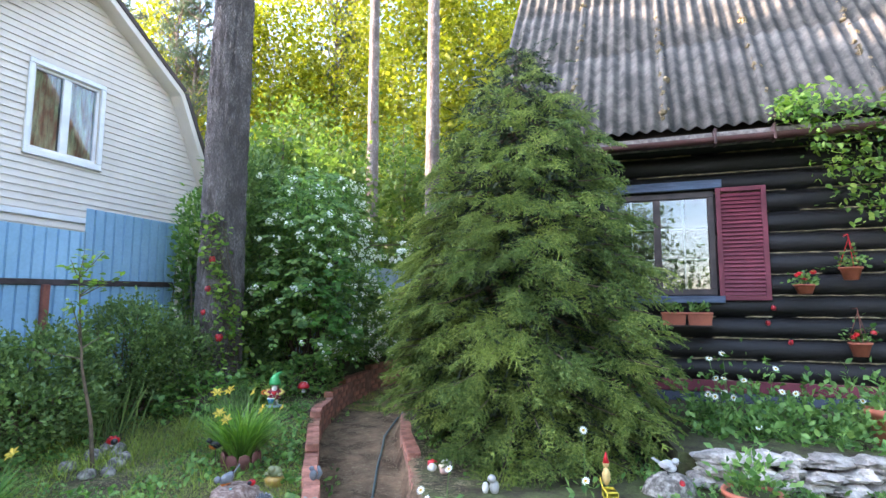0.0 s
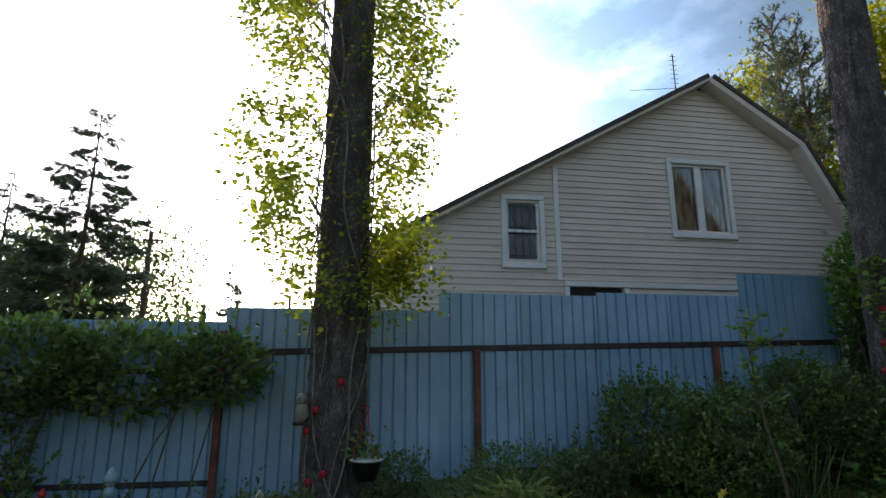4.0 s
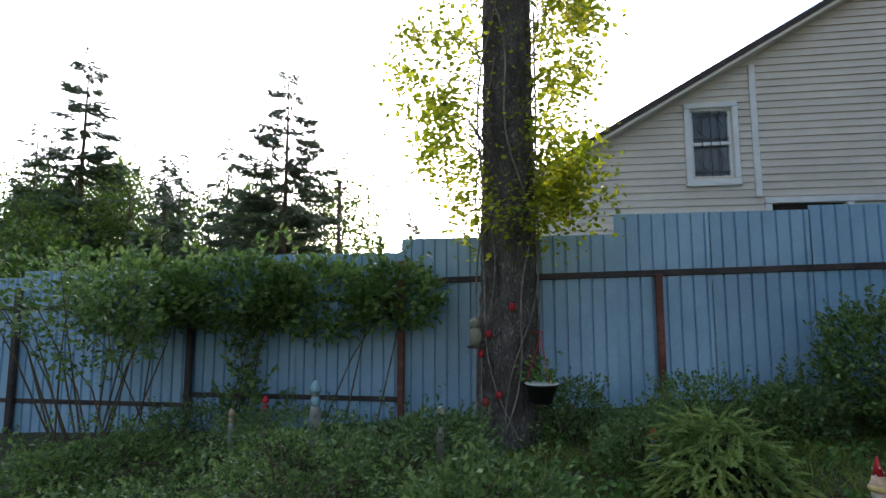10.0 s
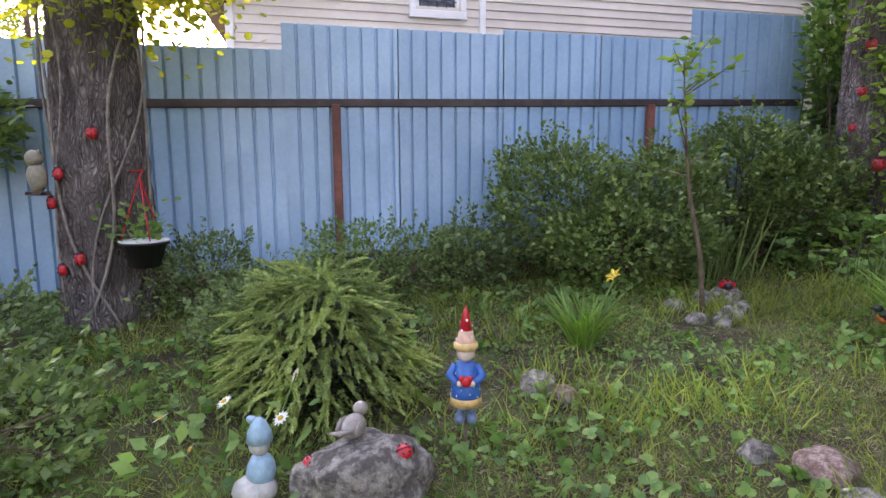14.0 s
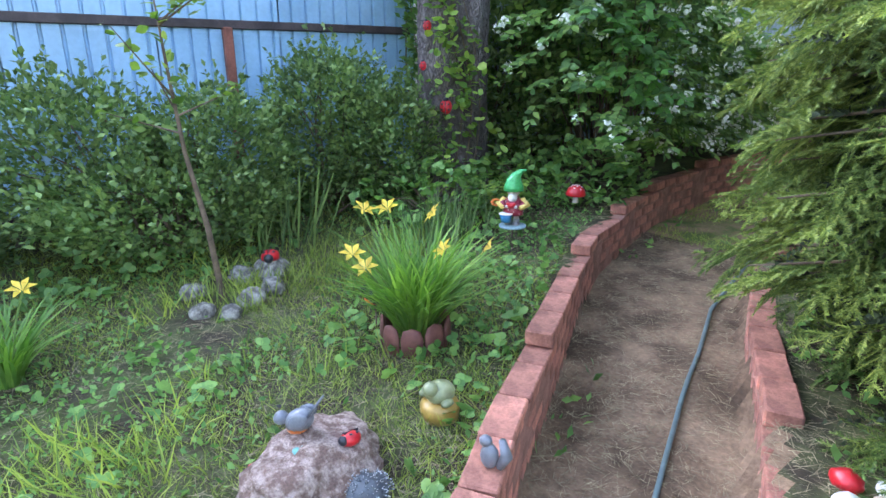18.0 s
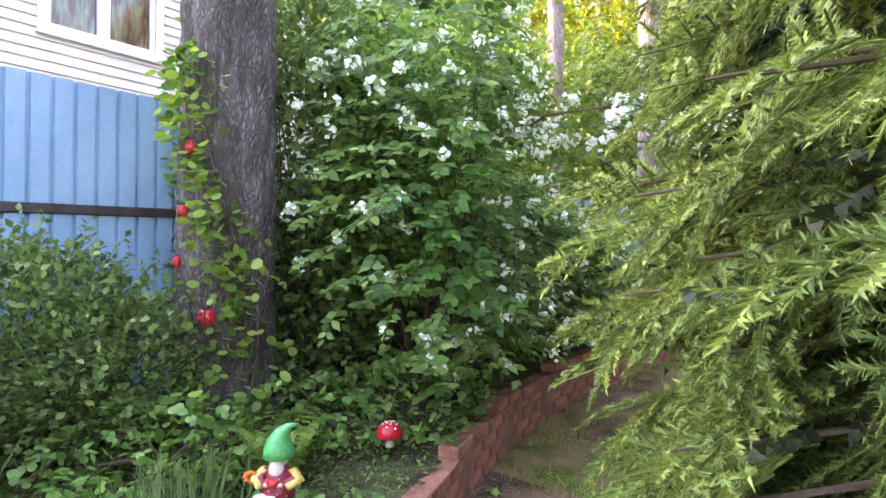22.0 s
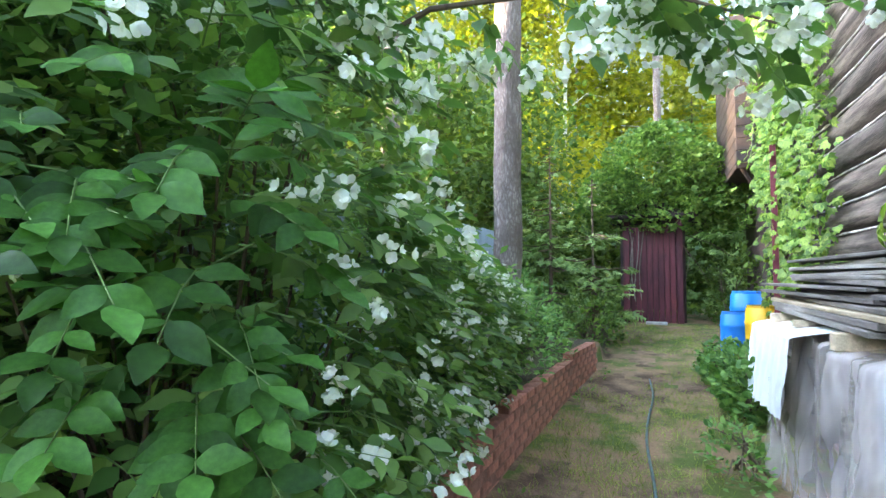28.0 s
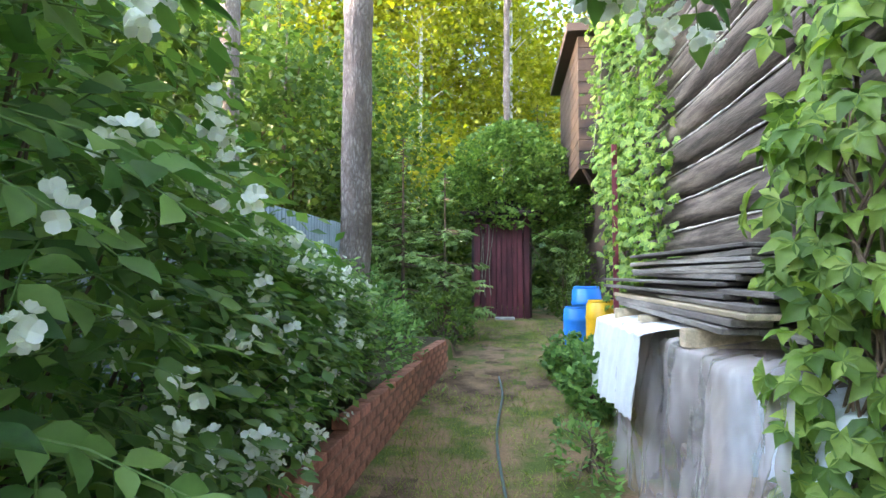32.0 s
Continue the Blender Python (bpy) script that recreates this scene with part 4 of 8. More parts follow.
M_PLINTH = mat("blue_grey_plinth", (0.075, 0.09, 0.12), 0.7, 0.25, 4, 0.3, 50)
M_GROOVE = mat("pale_torn_wood", (0.40, 0.37, 0.33), 0.9, 0.35, 9, 0.6, 80)
M_WFRAME = mat("brown_window_frame", (0.075, 0.055, 0.05), 0.5, 0.2, 5, 0.1, 60)
M_BLUEWOOD = mat("blue_grey_board", (0.10, 0.13, 0.19), 0.7, 0.3, 5, 0.4, 60, stretch=(0.4, 3, 3))
M_GUTTER = mat("brown_gutter", (0.075, 0.035, 0.03), 0.4, 0.15, 5, 0.05, 60)
build_log_house()

# ---- shed under the creeper ----
def build_shed():
    s = thing("shed", "maroon board shed overgrown with creeper", "shed", at=(-3.05, 17.3, 0.70))
    n = 8
    for k in range(n):
        x = -0.42 + k * 0.86 / n
        part("door_board", MB().box(x, 0.006 * (k % 2), 0.02, x + 0.86 / n - 0.008, 0.03, 1.95, 0.003), M_SHED, s)
    for x in (-0.56, 0.445):
        part("door_post", MB().box(x, -0.03, -0.1, x + 0.125, 0.07, 2.1), M_SHED, s)
    for k, (x, z) in enumerate(((-0.42, 1.9), (-0.30, 1.95), (-0.20, 1.92), (-0.36, 1.75))):
        part("dry_vine", MB().tube([(x + 0.05 * math.sin(4.0 * q + k), -0.03, z * (1 - q * 0.75)) for q in np.linspace(0, 1, 10)], 0.009, 5), M_GREYVINE, s, "bare grey vine stem")
    part("gable_board", MB().add([(-0.85, -0.02, 2.0), (0.85, -0.02, 2.0), (0.85, -0.02, 2.12), (0.0, -0.02, 2.55), (-0.85, -0.02, 2.12), (-0.85, 0.02, 2.0), (0.85, 0.02, 2.0), (0.85, 0.02, 2.12), (0.0, 0.02, 2.55), (-0.85, 0.02, 2.12)], [(0, 1, 2, 3, 4), (9, 8, 7, 6, 5), (0, 5, 6, 1), (1, 6, 7, 2), (2, 7, 8, 3), (3, 8, 9, 4), (4, 9, 5, 0)]), M_DKWOOD, s)
    part("side_wall", MB().box(-0.62, 0.08, -0.05, -0.55, 2.0, 2.1), M_DKWOOD, s)
    part("side_wall", MB().box(0.55, 0.08, -0.05, 0.62, 2.0, 2.1), M_DKWOOD, s)
    part("back_wall", MB().box(-0.54, 1.95, -0.05, 0.54, 2.0, 2.1), M_DKWOOD, s)
    part("roof", MB().box(-0.85, -0.2, 2.12, 0.85, 2.2, 2.2), M_DKWOOD, s)
    part("door_step", MB().box(-0.14, -0.28, -0.05, 0.26, -0.06, 0.05, 0.012), M_CONC, s, "pale concrete door step")


build_shed()


def build_outbuilding():
    """Dark timber upper storey beyond the log house."""
    s = thing("timber_outbuilding", "dark timber outbuilding with a jutting upper floor", "building", at=(-1.72, 15.4, 0.55))
    for k in range(11):
        z = 2.95 + k * 0.2
        part("board", MB().box(0, 0, z, 3.0, 0.04, z + 0.19, 0.004), M_DKWOOD, s)
        part("board", MB().box(0, 0.045, z, 0.04, 3.0, z + 0.19, 0.004), M_DKWOOD, s)
    part("lower_wall", MB().box(0.5, 0.5, 0, 3.0, 3.0, 2.94), M_DKWOOD, s)
    part("brace", MB().tube([(0.05, 0.1, 2.94), (0.5, 0.4, 2.2)], 0.035, 6), M_DKWOOD, s)
    part("floor_slab", MB().box(0.0, 0.05, 2.86, 3.0, 3.0, 2.945), M_DKWOOD, s)
    part("roof", MB().box(-0.2, -0.2, 5.16, 3.2, 3.2, 5.3), M_ROOFDK, s)


build_outbuilding()


# ---- trees ----
def star(n, w):
    """A tuft of thin blades."""
    r = random.Random(n)
    vs, fs = [], []
    for i in range(n):
        a, e = r.uniform(0, 6.28), r.uniform(-0.3, 1.3)
        d = Vector((math.cos(a) * math.cos(e), math.sin(e), math.sin(a) * math.cos(e)))
        s = Vector((r.gauss(0, 1), r.gauss(0, 1), r.gauss(0, 1))).cross(d).normalized() * w
        o = len(vs)
        vs += [-s * 0.6, s * 0.6, d * r.uniform(0.7, 1.0)]
        fs.append((o, o + 1, o + 2))
    return [tuple(v) for v in vs], fs


STAR_V, STAR_F = star(16, 0.085)
TWIG_V, TWIG_F = needles(17, 0.13, 0.027, 0.26)
FIR_V = [(0, 0, 0), (-0.05, 0.5, 0.02), (0.05, 0.5, 0.02), (0, 1, -0.12)]
FIR_F = [(0, 1, 2), (1, 3, 2)]
for _k in range(4):
    for _s in (-1, 1):
        _y, _w, _o = 0.05 + 0.21 * _k, (0.40 - 0.07 * _k) * _s, len(FIR_V)
        FIR_V += [(0, _y, 0), (0, _y + 0.24, 0), (_w, _y + 0.30, -0.10)]
        FIR_F.append((_o, _o + 1, _o + 2))
M_WOODS = leafmat("young_spruce_needles", (0.19, 0.29, 0.085), 0.35, 0.25)


def bark_trunk(name, parent, pts, radii, material, n=28, step=0.25, ridge=0.03, freq=9.0, fine_to=0.0, flare=0.0):
    """A trunk with ridged bark as relief, finer below the height fine_to."""
    pts = [Vector(p) for p in pts]
    zs, z, top = [], pts[0].z, pts[-1].z
    while z < top:
        zs.append(z)
        z += 0.035 if z < fine_to else step
    zs.append(top)
    hz = [p.z for p in pts]
    s = random.uniform(0, 40)
    A = np.linspace(0, 2 * math.pi, n, endpoint=False)
    V = []
    for z in zs:
        cx, cy, r = np.interp(z, hz, [p.x for p in pts]), np.interp(z, hz, [p.y for p in pts]), np.interp(z, hz, radii)
        r *= 1 + flare * math.exp(-(z - zs[0]) * 2.5)
        for a in A:
            c, t = math.cos(a), math.sin(a)
            q = Vector((c * freq, t * freq, z * freq * 0.28 + s))
            h = 1 - abs(noise.noise(q)) * 2.2 + 0.35 * noise.noise(q * 3)
            k = r * (1 + 0.05 * noise.noise((c, t, z * 0.7 + s))) + ridge * (h - 0.6)
            V.append((cx + c * k, cy + t * k, z))
    m = len(zs)
    i = np.arange(m * n).reshape(m, n)
    j = np.roll(i, -1, 1)
    F = np.stack([i[:-1], j[:-1], j[1:], i[1:]], -1).reshape(-1, 4)
    me = fast(name, V, F)
    me.shade_smooth()
    return part(name, me, material, parent)


def spruce(at, height, prof, boughs, sprays, material, label, size=0.27, seed=1, per=27, nl=0.023, fuller=0):
    """A spruce with every bough a part: woody axis, hanging sprays of needled shoots, dull needles inside darkened as
    shade.
    """
    tree = thing("spruce_tree", label, "tree", at=at)
    rr = random.Random(seed)
    coarse = [spray(size, 5, int(per * 0.68), nl, seed * 10 + k, droop=0.9, wide=0.2) for k in range(4)]
    fine = [spray(size, 5, int(per * 2.1), nl * 0.95, seed * 10 + k, droop=0.9, wide=0.105) for k in range(4)]
    part("trunk", MB().tube([(0, 0, -0.2), (0.01, 0, height * 0.5), (0, 0, height * 0.98)], [0.085, 0.05, 0.01], 10, jag=0.1), M_BARKG, tree)
    hs, rs = [h for h, _ in prof], [r for _, r in prof]
    # boughs stand as thick as the girth at their height
    zz = np.linspace(0.02, 0.985, 200) * height
    w = np.cumsum(np.interp(zz, hs, rs) + 0.12)
    w /= w[-1]
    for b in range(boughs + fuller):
        z = float(np.interp(((b + rr.random()) / boughs) % 1, w, zz))
        a = b * 2.39996 + rr.uniform(-0.25, 0.25)
        low = 1 - z / height
        R = float(np.interp(z, hs, rs)) * rr.uniform(0.86, 1.06) * (1 + 0.08 * math.cos(a - 0.1) * low ** 0.6) * (1 - 0.06 * max(0.0, math.cos(a + 2.0)) ** 2)
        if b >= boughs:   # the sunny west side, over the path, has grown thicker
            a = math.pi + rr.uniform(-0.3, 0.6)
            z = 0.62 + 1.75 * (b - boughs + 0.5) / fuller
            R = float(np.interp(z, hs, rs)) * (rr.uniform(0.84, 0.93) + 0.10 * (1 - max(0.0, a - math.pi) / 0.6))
        ox, oy = math.cos(a), math.sin(a)
        # low boughs stop short of the brick wall
        while z < 0.62 and R > 0.35 and at[0] + ox * R < float(right_x(at[1] + oy * R)) + 0.40 - 0.5 * z:
            R *= 0.95
        z0 = z + 0.22 * R
        rise = 0.12 if z > height * 0.6 else 0.0
        pts = [Vector((ox * R * t, oy * R * t, max(0.02, z0 - 0.40 * R * t * (1.35 - 0.55 * t) + rise * R * t * t))) for t in (0, 0.25, 0.5, 0.75, 1.0)]
        bough = part("bough", MB().tube(pts, [0.014, 0.011, 0.008, 0.006, 0.003], 5, cap=False), M_TWIG, tree)
        variants = fine if z < 2.7 and math.cos(a - 3.75) > 0.45 else coarse
        nv = len(variants)
        P, D, S, U = ([[] for _ in range(nv)] for _ in range(4))
        ns = max(5, int(sprays * (0.3 + 0.7 * R / max(rs))))
        for k in range(ns):
            t = 1.0 if k == 0 else rr.uniform(0.22, 1.0) ** 0.55
            i = min(3, int(t * 4))
            p = pts[i].lerp(pts[i + 1], t * 4 - i)
            side = rr.choice((-1, 1)) * rr.uniform(0.15, 1.0) if k else 0
            d = Vector((ox - oy * side, oy + ox * side, rr.uniform(-0.95, 0.0) if k else -0.2))
            v = rr.randrange(nv)
            p = p + Vector((-oy, ox, 0)) * side * 0.22 * R * (1.1 - 0.6 * t) + Vector((0, 0, rr.uniform(-0.05, 0.03)))
            P[v].append(p - d.normalized() * size * 0.45)
            D[v].append(d)
            U[v].append((ox * 0.75 + rr.gauss(0, 0.25), oy * 0.75 + rr.gauss(0, 0.25), 0.8))
            S[v].append(rr.uniform(0.75, 1.15) * (0.55 + 0.45 * min(1, R / 0.7)))
        # inner fill in a darkened colour, so gaps between boughs look shaded
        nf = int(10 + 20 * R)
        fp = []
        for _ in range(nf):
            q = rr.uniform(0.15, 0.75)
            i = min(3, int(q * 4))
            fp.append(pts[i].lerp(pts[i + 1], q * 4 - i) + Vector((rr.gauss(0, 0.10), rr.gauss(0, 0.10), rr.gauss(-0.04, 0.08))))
        part("inner_needles", scatter("inner_needles", TWIG_V, TWIG_F, fp, [(ox + rr.gauss(0, 0.7), oy + rr.gauss(0, 0.7), rr.gauss(-0.3, 0.5)) for _ in fp], [rr.uniform(0.9, 1.5) for _ in fp]), M_SPRUCESHADE, bough, "dull inner needles, darkened to stand for shade")
        ms = [scatter("needles", variants[v][0], variants[v][1], P[v], D[v], S[v], up=U[v], roll=0.25) for v in range(nv) if P[v]]
        part("needles", joined("needles", ms), material, bough, "green spruce needles")
    return tree


SPRUCE_AT = (-1.12, 5.18)
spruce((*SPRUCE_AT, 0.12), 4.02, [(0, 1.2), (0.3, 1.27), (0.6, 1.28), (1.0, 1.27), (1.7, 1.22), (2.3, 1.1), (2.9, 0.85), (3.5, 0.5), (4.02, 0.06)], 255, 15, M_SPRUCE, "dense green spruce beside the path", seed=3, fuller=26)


def tall_pine(at, height, r, material, label, seed, fine=0.0, crown=(0.7, 2.4), tufts=420, ridge=0.022):
    rr = random.Random(seed)
    t = thing("pine_tree", label, "tree", at=at)
    lean = (rr.uniform(-0.25, 0.25), rr.uniform(-0.25, 0.25))
    bark_trunk("trunk", t, [(0, 0, -0.3), (lean[0] * 0.3, lean[1] * 0.3, height * 0.5), (lean[0], lean[1], height)], [r, r * 0.72, r * 0.15], material, n=72 if fine else 18, step=0.12 if fine else 0.3, ridge=ridge, fine_to=fine, flare=0.22)
    P, D = [], []
    for k in range(int(26 * crown[1])):
        z = height * rr.uniform(crown[0], 1.0)
        a = rr.uniform(0, 6.28)
        L = crown[1] * rr.uniform(0.4, 1.0) * math.sqrt(max(0.05, 1 - ((z / height - crown[0]) / (1.05 - crown[0])) ** 2))
        e = Vector((math.cos(a) * L, math.sin(a) * L, z + rr.uniform(0.0, 0.5)))
        part("limb", MB().tube([(lean[0], lean[1], z - 0.4), e * 0.5 + Vector((lean[0], lean[1], z)) * 0.5, e], [0.05, 0.035, 0.012], 5, cap=False), material, t)
        for q in range(tufts // int(26 * crown[1])):
            f = rr.uniform(0.35, 1.05)
            P.append(Vector((lean[0], lean[1], z)).lerp(e, f) + Vector((rr.gauss(0, 0.25), rr.gauss(0, 0.25), rr.gauss(0, 0.16))))
            D.append((rr.gauss(0, 1), rr.gauss(0, 1), rr.uniform(0, 1)))
    part("crown", scatter("crown", STAR_V, STAR_F, P, D, [rr.uniform(0.22, 0.42) for _ in P]), M_PINE, t, "dark pine needles")
    return t


tall_pine((-4.86, 5.40, 0.42), 19, 0.275, M_BARKG, "tall grey-barked pine beside the fence", 5, fine=3.6, crown=(0.62, 2.6), tufts=700, ridge=0.03)
tall_pine((-4.66, 11.96, 0.7), 20, 0.185, M_BARKR, "tall pine with pale ruddy bark", 6, fine=0, crown=(0.7, 2.2))
tall_pine((-7.75, 14.9, 0.8), 21, 0.21, M_BARKR, "tall pine with pale ruddy bark", 8, fine=0, crown=(0.7, 2.2))


def far_conifer(at, height, r, seed, label="dark spruce beyond the fence", sparse=1.0, material=None, base=0.04, fine=1.0):
    """A spruce seen from afar: whorled boughs that sag and lift at the tip, closely set with small sprays."""
    rr = random.Random(seed)
    t = thing("far_spruce", label, "tree", at=at)
    part("trunk", MB().tube([(0, 0, -1), (0, 0, height)], [0.016 * height, 0.01], 7), M_TWIG, t)
    P, D, S = [], [], []
    layers = int(height * 3.4)
    br = MB()
    for k in range(layers):
        f = (k + rr.random()) / layers
        z = height * (base + (1 - base) * f)
        R = r * (1 - f) ** 0.8 + 0.10
        for b in range(max(4, int(6 * (1 - f) + 3))):
            a = rr.uniform(0, 6.28)
            L = R * rr.uniform(0.45, 1.12)
            zt = z + rr.uniform(-0.12, 0.12)
            c, s = math.cos(a), math.sin(a)
            pts = [Vector((c * L * g, s * L * g, zt - 0.30 * L * g * (1.3 - g) + 0.06 * L * g * g)) for g in (0, 0.5, 1.0)]
            br.tube(pts, [0.02, 0.012, 0.004], 3, cap=False)
            for q in range(max(3, int(L * 11 * sparse))):
                g = rr.uniform(0.15, 1.0) ** 0.8
                i = min(1, int(g * 2))
                sd = rr.uniform(-0.9, 0.9)
                P.append(pts[i].lerp(pts[i + 1], g * 2 - i) + Vector((-s, c, 0)) * sd * 0.14 * L + Vector((0, 0, rr.gauss(-0.03, 0.04))))
                D.append((c - s * sd, s + c * sd, rr.uniform(-0.75, 0.15)))
                S.append(fine * rr.uniform(0.4, 0.75) * (0.5 + 0.5 * (1 - f)))
    tagged(part("branch_work", br, M_TWIG, t), kind="stuff")
    part("crown", scatter("crown", FIR_V, FIR_F, P, D, S, roll=0.5), material or M_PINE, t)
    return t


for i, (x, y, h, r, sp) in enumerate([(-17.0, -8.0, 9.7, 3.3, 1.3), (-16.5, -15.2, 10.7, 2.9, 1.2), (-25.4, -5.5, 6.5, 0.9, 1.2), (-22, -13.0, 9.2, 1.9, 0.9), (-19, -19.6, 9.3, 1.7, 0.9), (-24, -24, 10.5, 1.9, 0.7), (-24, -16.6, 9.2, 1.9, 0.9), (-22, -11.0, 8.6, 1.7, 0.9), (-15, -10.9, 6.2, 1.6, 1.1), (-20, -14.6, 8.0, 1.7, 0.9)]):
    far_conifer((x, y, -0.2), h, r, 20 + i, sparse=sp * (3.2 if i < 3 else 1.5), fine=0.6 if i < 3 else 0.8)


def broad_tree(at, height, r, seed, leaf, bark, label, base=0.35, count=2200, size=(0.12, 0.24), droop=0.5, tr=0.10, name="birch_tree"):
    """A tree with a tapered trunk, limbs, and clumps of small leaves."""
    rr = random.Random(seed)
    t = thing(name, label, "tree", at=at)
    part("trunk", MB().tube([(0, 0, -0.5), (rr.uniform(-0.2, 0.2), rr.uniform(-0.2, 0.2), height * 0.5), (rr.uniform(-0.3, 0.3), rr.uniform(-0.3, 0.3), height)], [tr, tr * 0.7, 0.015], 9, jag=0.08), bark, t, smooth=True)
    P, D, S = [], [], []
    clumps = int(26 + height * 2.2)
    for k in range(clumps):
        z = height * rr.uniform(base, 1.0)
        f = (z / height - base) / (1 - base)
        R = r * math.sin(math.pi * min(0.97, 0.22 + 0.75 * f)) * rr.uniform(0.35, 1.05)
        a = rr.uniform(0, 6.28)
        c = Vector((math.cos(a) * R, math.sin(a) * R, z))
        if k % 2 == 0:
            part("limb", MB().tube([(0, 0, z - 0.35 * R - 0.2), c * 0.55 + Vector((0, 0, z * 0.45)), c], [tr * 0.3, tr * 0.2, 0.008], 5, cap=False), bark, t)
        sp = r * rr.uniform(0.16, 0.34)
        for q in range(count // clumps):
            P.append(c + Vector((rr.gauss(0, sp), rr.gauss(0, sp), rr.gauss(0, sp * 1.1) - droop * abs(rr.gauss(0, sp)))))
            D.append((rr.gauss(0, 1), rr.gauss(0, 1), rr.uniform(-1.3, 0.3)))
            S.append(rr.uniform(*size))
    part("crown", scatter("crown", DIA_V, DIA_F, P, D, S), leaf, t)
    return t


# sunlit wood to the north, darker trees round the rest
wood = random.Random(11)
for k in range(15):
    a = -12 + k * 4.6 + wood.uniform(-1.5, 1.5)
    d = wood.uniform(24, 36)
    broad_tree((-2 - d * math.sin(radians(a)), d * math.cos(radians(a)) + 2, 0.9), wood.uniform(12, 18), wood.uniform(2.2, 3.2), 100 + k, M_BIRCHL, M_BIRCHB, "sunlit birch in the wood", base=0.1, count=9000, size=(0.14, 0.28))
for k in range(9):
    a = -14 + k * 7.5 + wood.uniform(-2, 2)
    d = wood.uniform(20, 42)
    tall_pine((-2 - d * math.sin(radians(a)), d * math.cos(radians(a)) + 2, 0.9), wood.uniform(17, 22), wood.uniform(0.13, 0.19), M_BARKR, "tall pine in the wood", 200 + k, crown=(0.55, 2.2), tufts=500)
for k, (x, y, h, r) in enumerate([(-3.98, 15.1, 2.5, 0.72), (-4.9, 16.2, 3.4, 0.9), (-6.4, 18.8, 6.0, 1.6), (-8.8, 19.5, 8, 1.8), (-0.4, 23, 9.0, 2.0), (1.6, 26, 10, 2.2), (-1.6, 29, 8, 2.0), (-11.5, 22, 9, 2.2)]):
    far_conifer((x, y, 0.8), h, r, 300 + k, "young green spruce at the wood's edge", material=M_WOODS, sparse=1.6 if k < 2 else 0.9, fine=0.42 if k < 2 else 0.8)

for k, (x, y, h, r) in enumerate([(-18, -16.9, 6.6, 2.0), (-16, -12.9, 5.6, 1.7), (-23, -20, 8.4, 2.4), (-14, -14.8, 4.6, 1.8), (-12.5, -12.4, 3.6, 1.6), (-19.5, -24, 8.0, 2.6), (-27, -27, 9.2, 2.8), (-28, -22.5, 9.6, 2.8), (-27, -18.2, 9.0, 2.6), (-26, -13.8, 8.4, 2.4), (-29, -11.4, 8.6, 2.2)]):
    broad_tree((x, y, -0.3), h, r, 400 + k, M_WOODL, M_TWIG, "leafy green tree beyond the fence", base=0.08, count=6500, size=(0.08, 0.15), name="leafy_tree")
for k in range(8):
    y = -44 + 4.3 * k
    broad_tree((-37 - 2.5 * (k % 3), y, -0.3), 13.0 - 0.5 * k + 1.4 * (k % 2), 4.0, 460 + k, M_WOODL, M_TWIG, "leafy green tree far beyond the fence", base=0.05, count=7000, size=(0.2, 0.36), name="leafy_tree")
for k, (x, y, h, r) in enumerate([(6, -14, 6.5, 3), (12, -8, 6.5, 3), (-4, -18, 8, 3), (14, 3, 7, 3), (0, -22, 8, 3.2)]):
    broad_tree((x, y, -0.3), h, r, 420 + k, M_WOODL, M_TWIG, "leafy tree behind the garden", base=0.1, count=4200, size=(0.18, 0.34), name="leafy_tree")

for k, (x, y, h, r) in enumerate([(-7.4, 17.0, 6.0, 1.9), (-9.6, 15.2, 6.5, 2.2), (-6.6, 20.5, 7.0, 2.2), (-9.0, 19.0, 7.5, 2.4), (-7.6, 12.4, 4.6, 1.6), (-12, 17, 8, 2.6), (-7.3, 9.6, 4.4, 1.4)]):
    broad_tree((x, y, 0.7), h, r, 440 + k, M_WOODL, M_TWIG, "dense green leafy tree behind the shrubs", base=0.06, count=6500, size=(0.11, 0.22), name="leafy_tree", tr=0.08)

# undergrowth at the wood's edge
for k in range(12):
    x, y = -11 + 1.45 * k + wood.uniform(-0.5, 0.5), wood.uniform(20.5, 25)
    broad_tree((x, y, 0.8), wood.uniform(2.4, 4.2), wood.uniform(1.5, 2.0), 480 + k, M_WOODL, M_TWIG, "green hazel thicket at the wood's edge", base=0.05, count=3800, size=(0.13, 0.26), name="hazel_bush", tr=0.05)

# more trees deeper in the wood
for k in range(11):
    a = -14 + k * 6.6 + wood.uniform(-1.5, 1.5)
    d = wood.uniform(44, 54)
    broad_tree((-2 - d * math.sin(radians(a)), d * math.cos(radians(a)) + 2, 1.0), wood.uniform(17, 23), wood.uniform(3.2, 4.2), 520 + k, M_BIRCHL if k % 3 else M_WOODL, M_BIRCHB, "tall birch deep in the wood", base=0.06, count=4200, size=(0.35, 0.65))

# high crowns that close the wood
for k in range(9):
    a = 1 + k * 4.4 + wood.uniform(-1.2, 1.2)
    d = wood.uniform(25, 33)
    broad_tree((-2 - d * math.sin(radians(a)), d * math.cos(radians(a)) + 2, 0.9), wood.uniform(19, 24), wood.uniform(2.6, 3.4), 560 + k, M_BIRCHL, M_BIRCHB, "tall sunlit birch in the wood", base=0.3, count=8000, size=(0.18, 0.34))

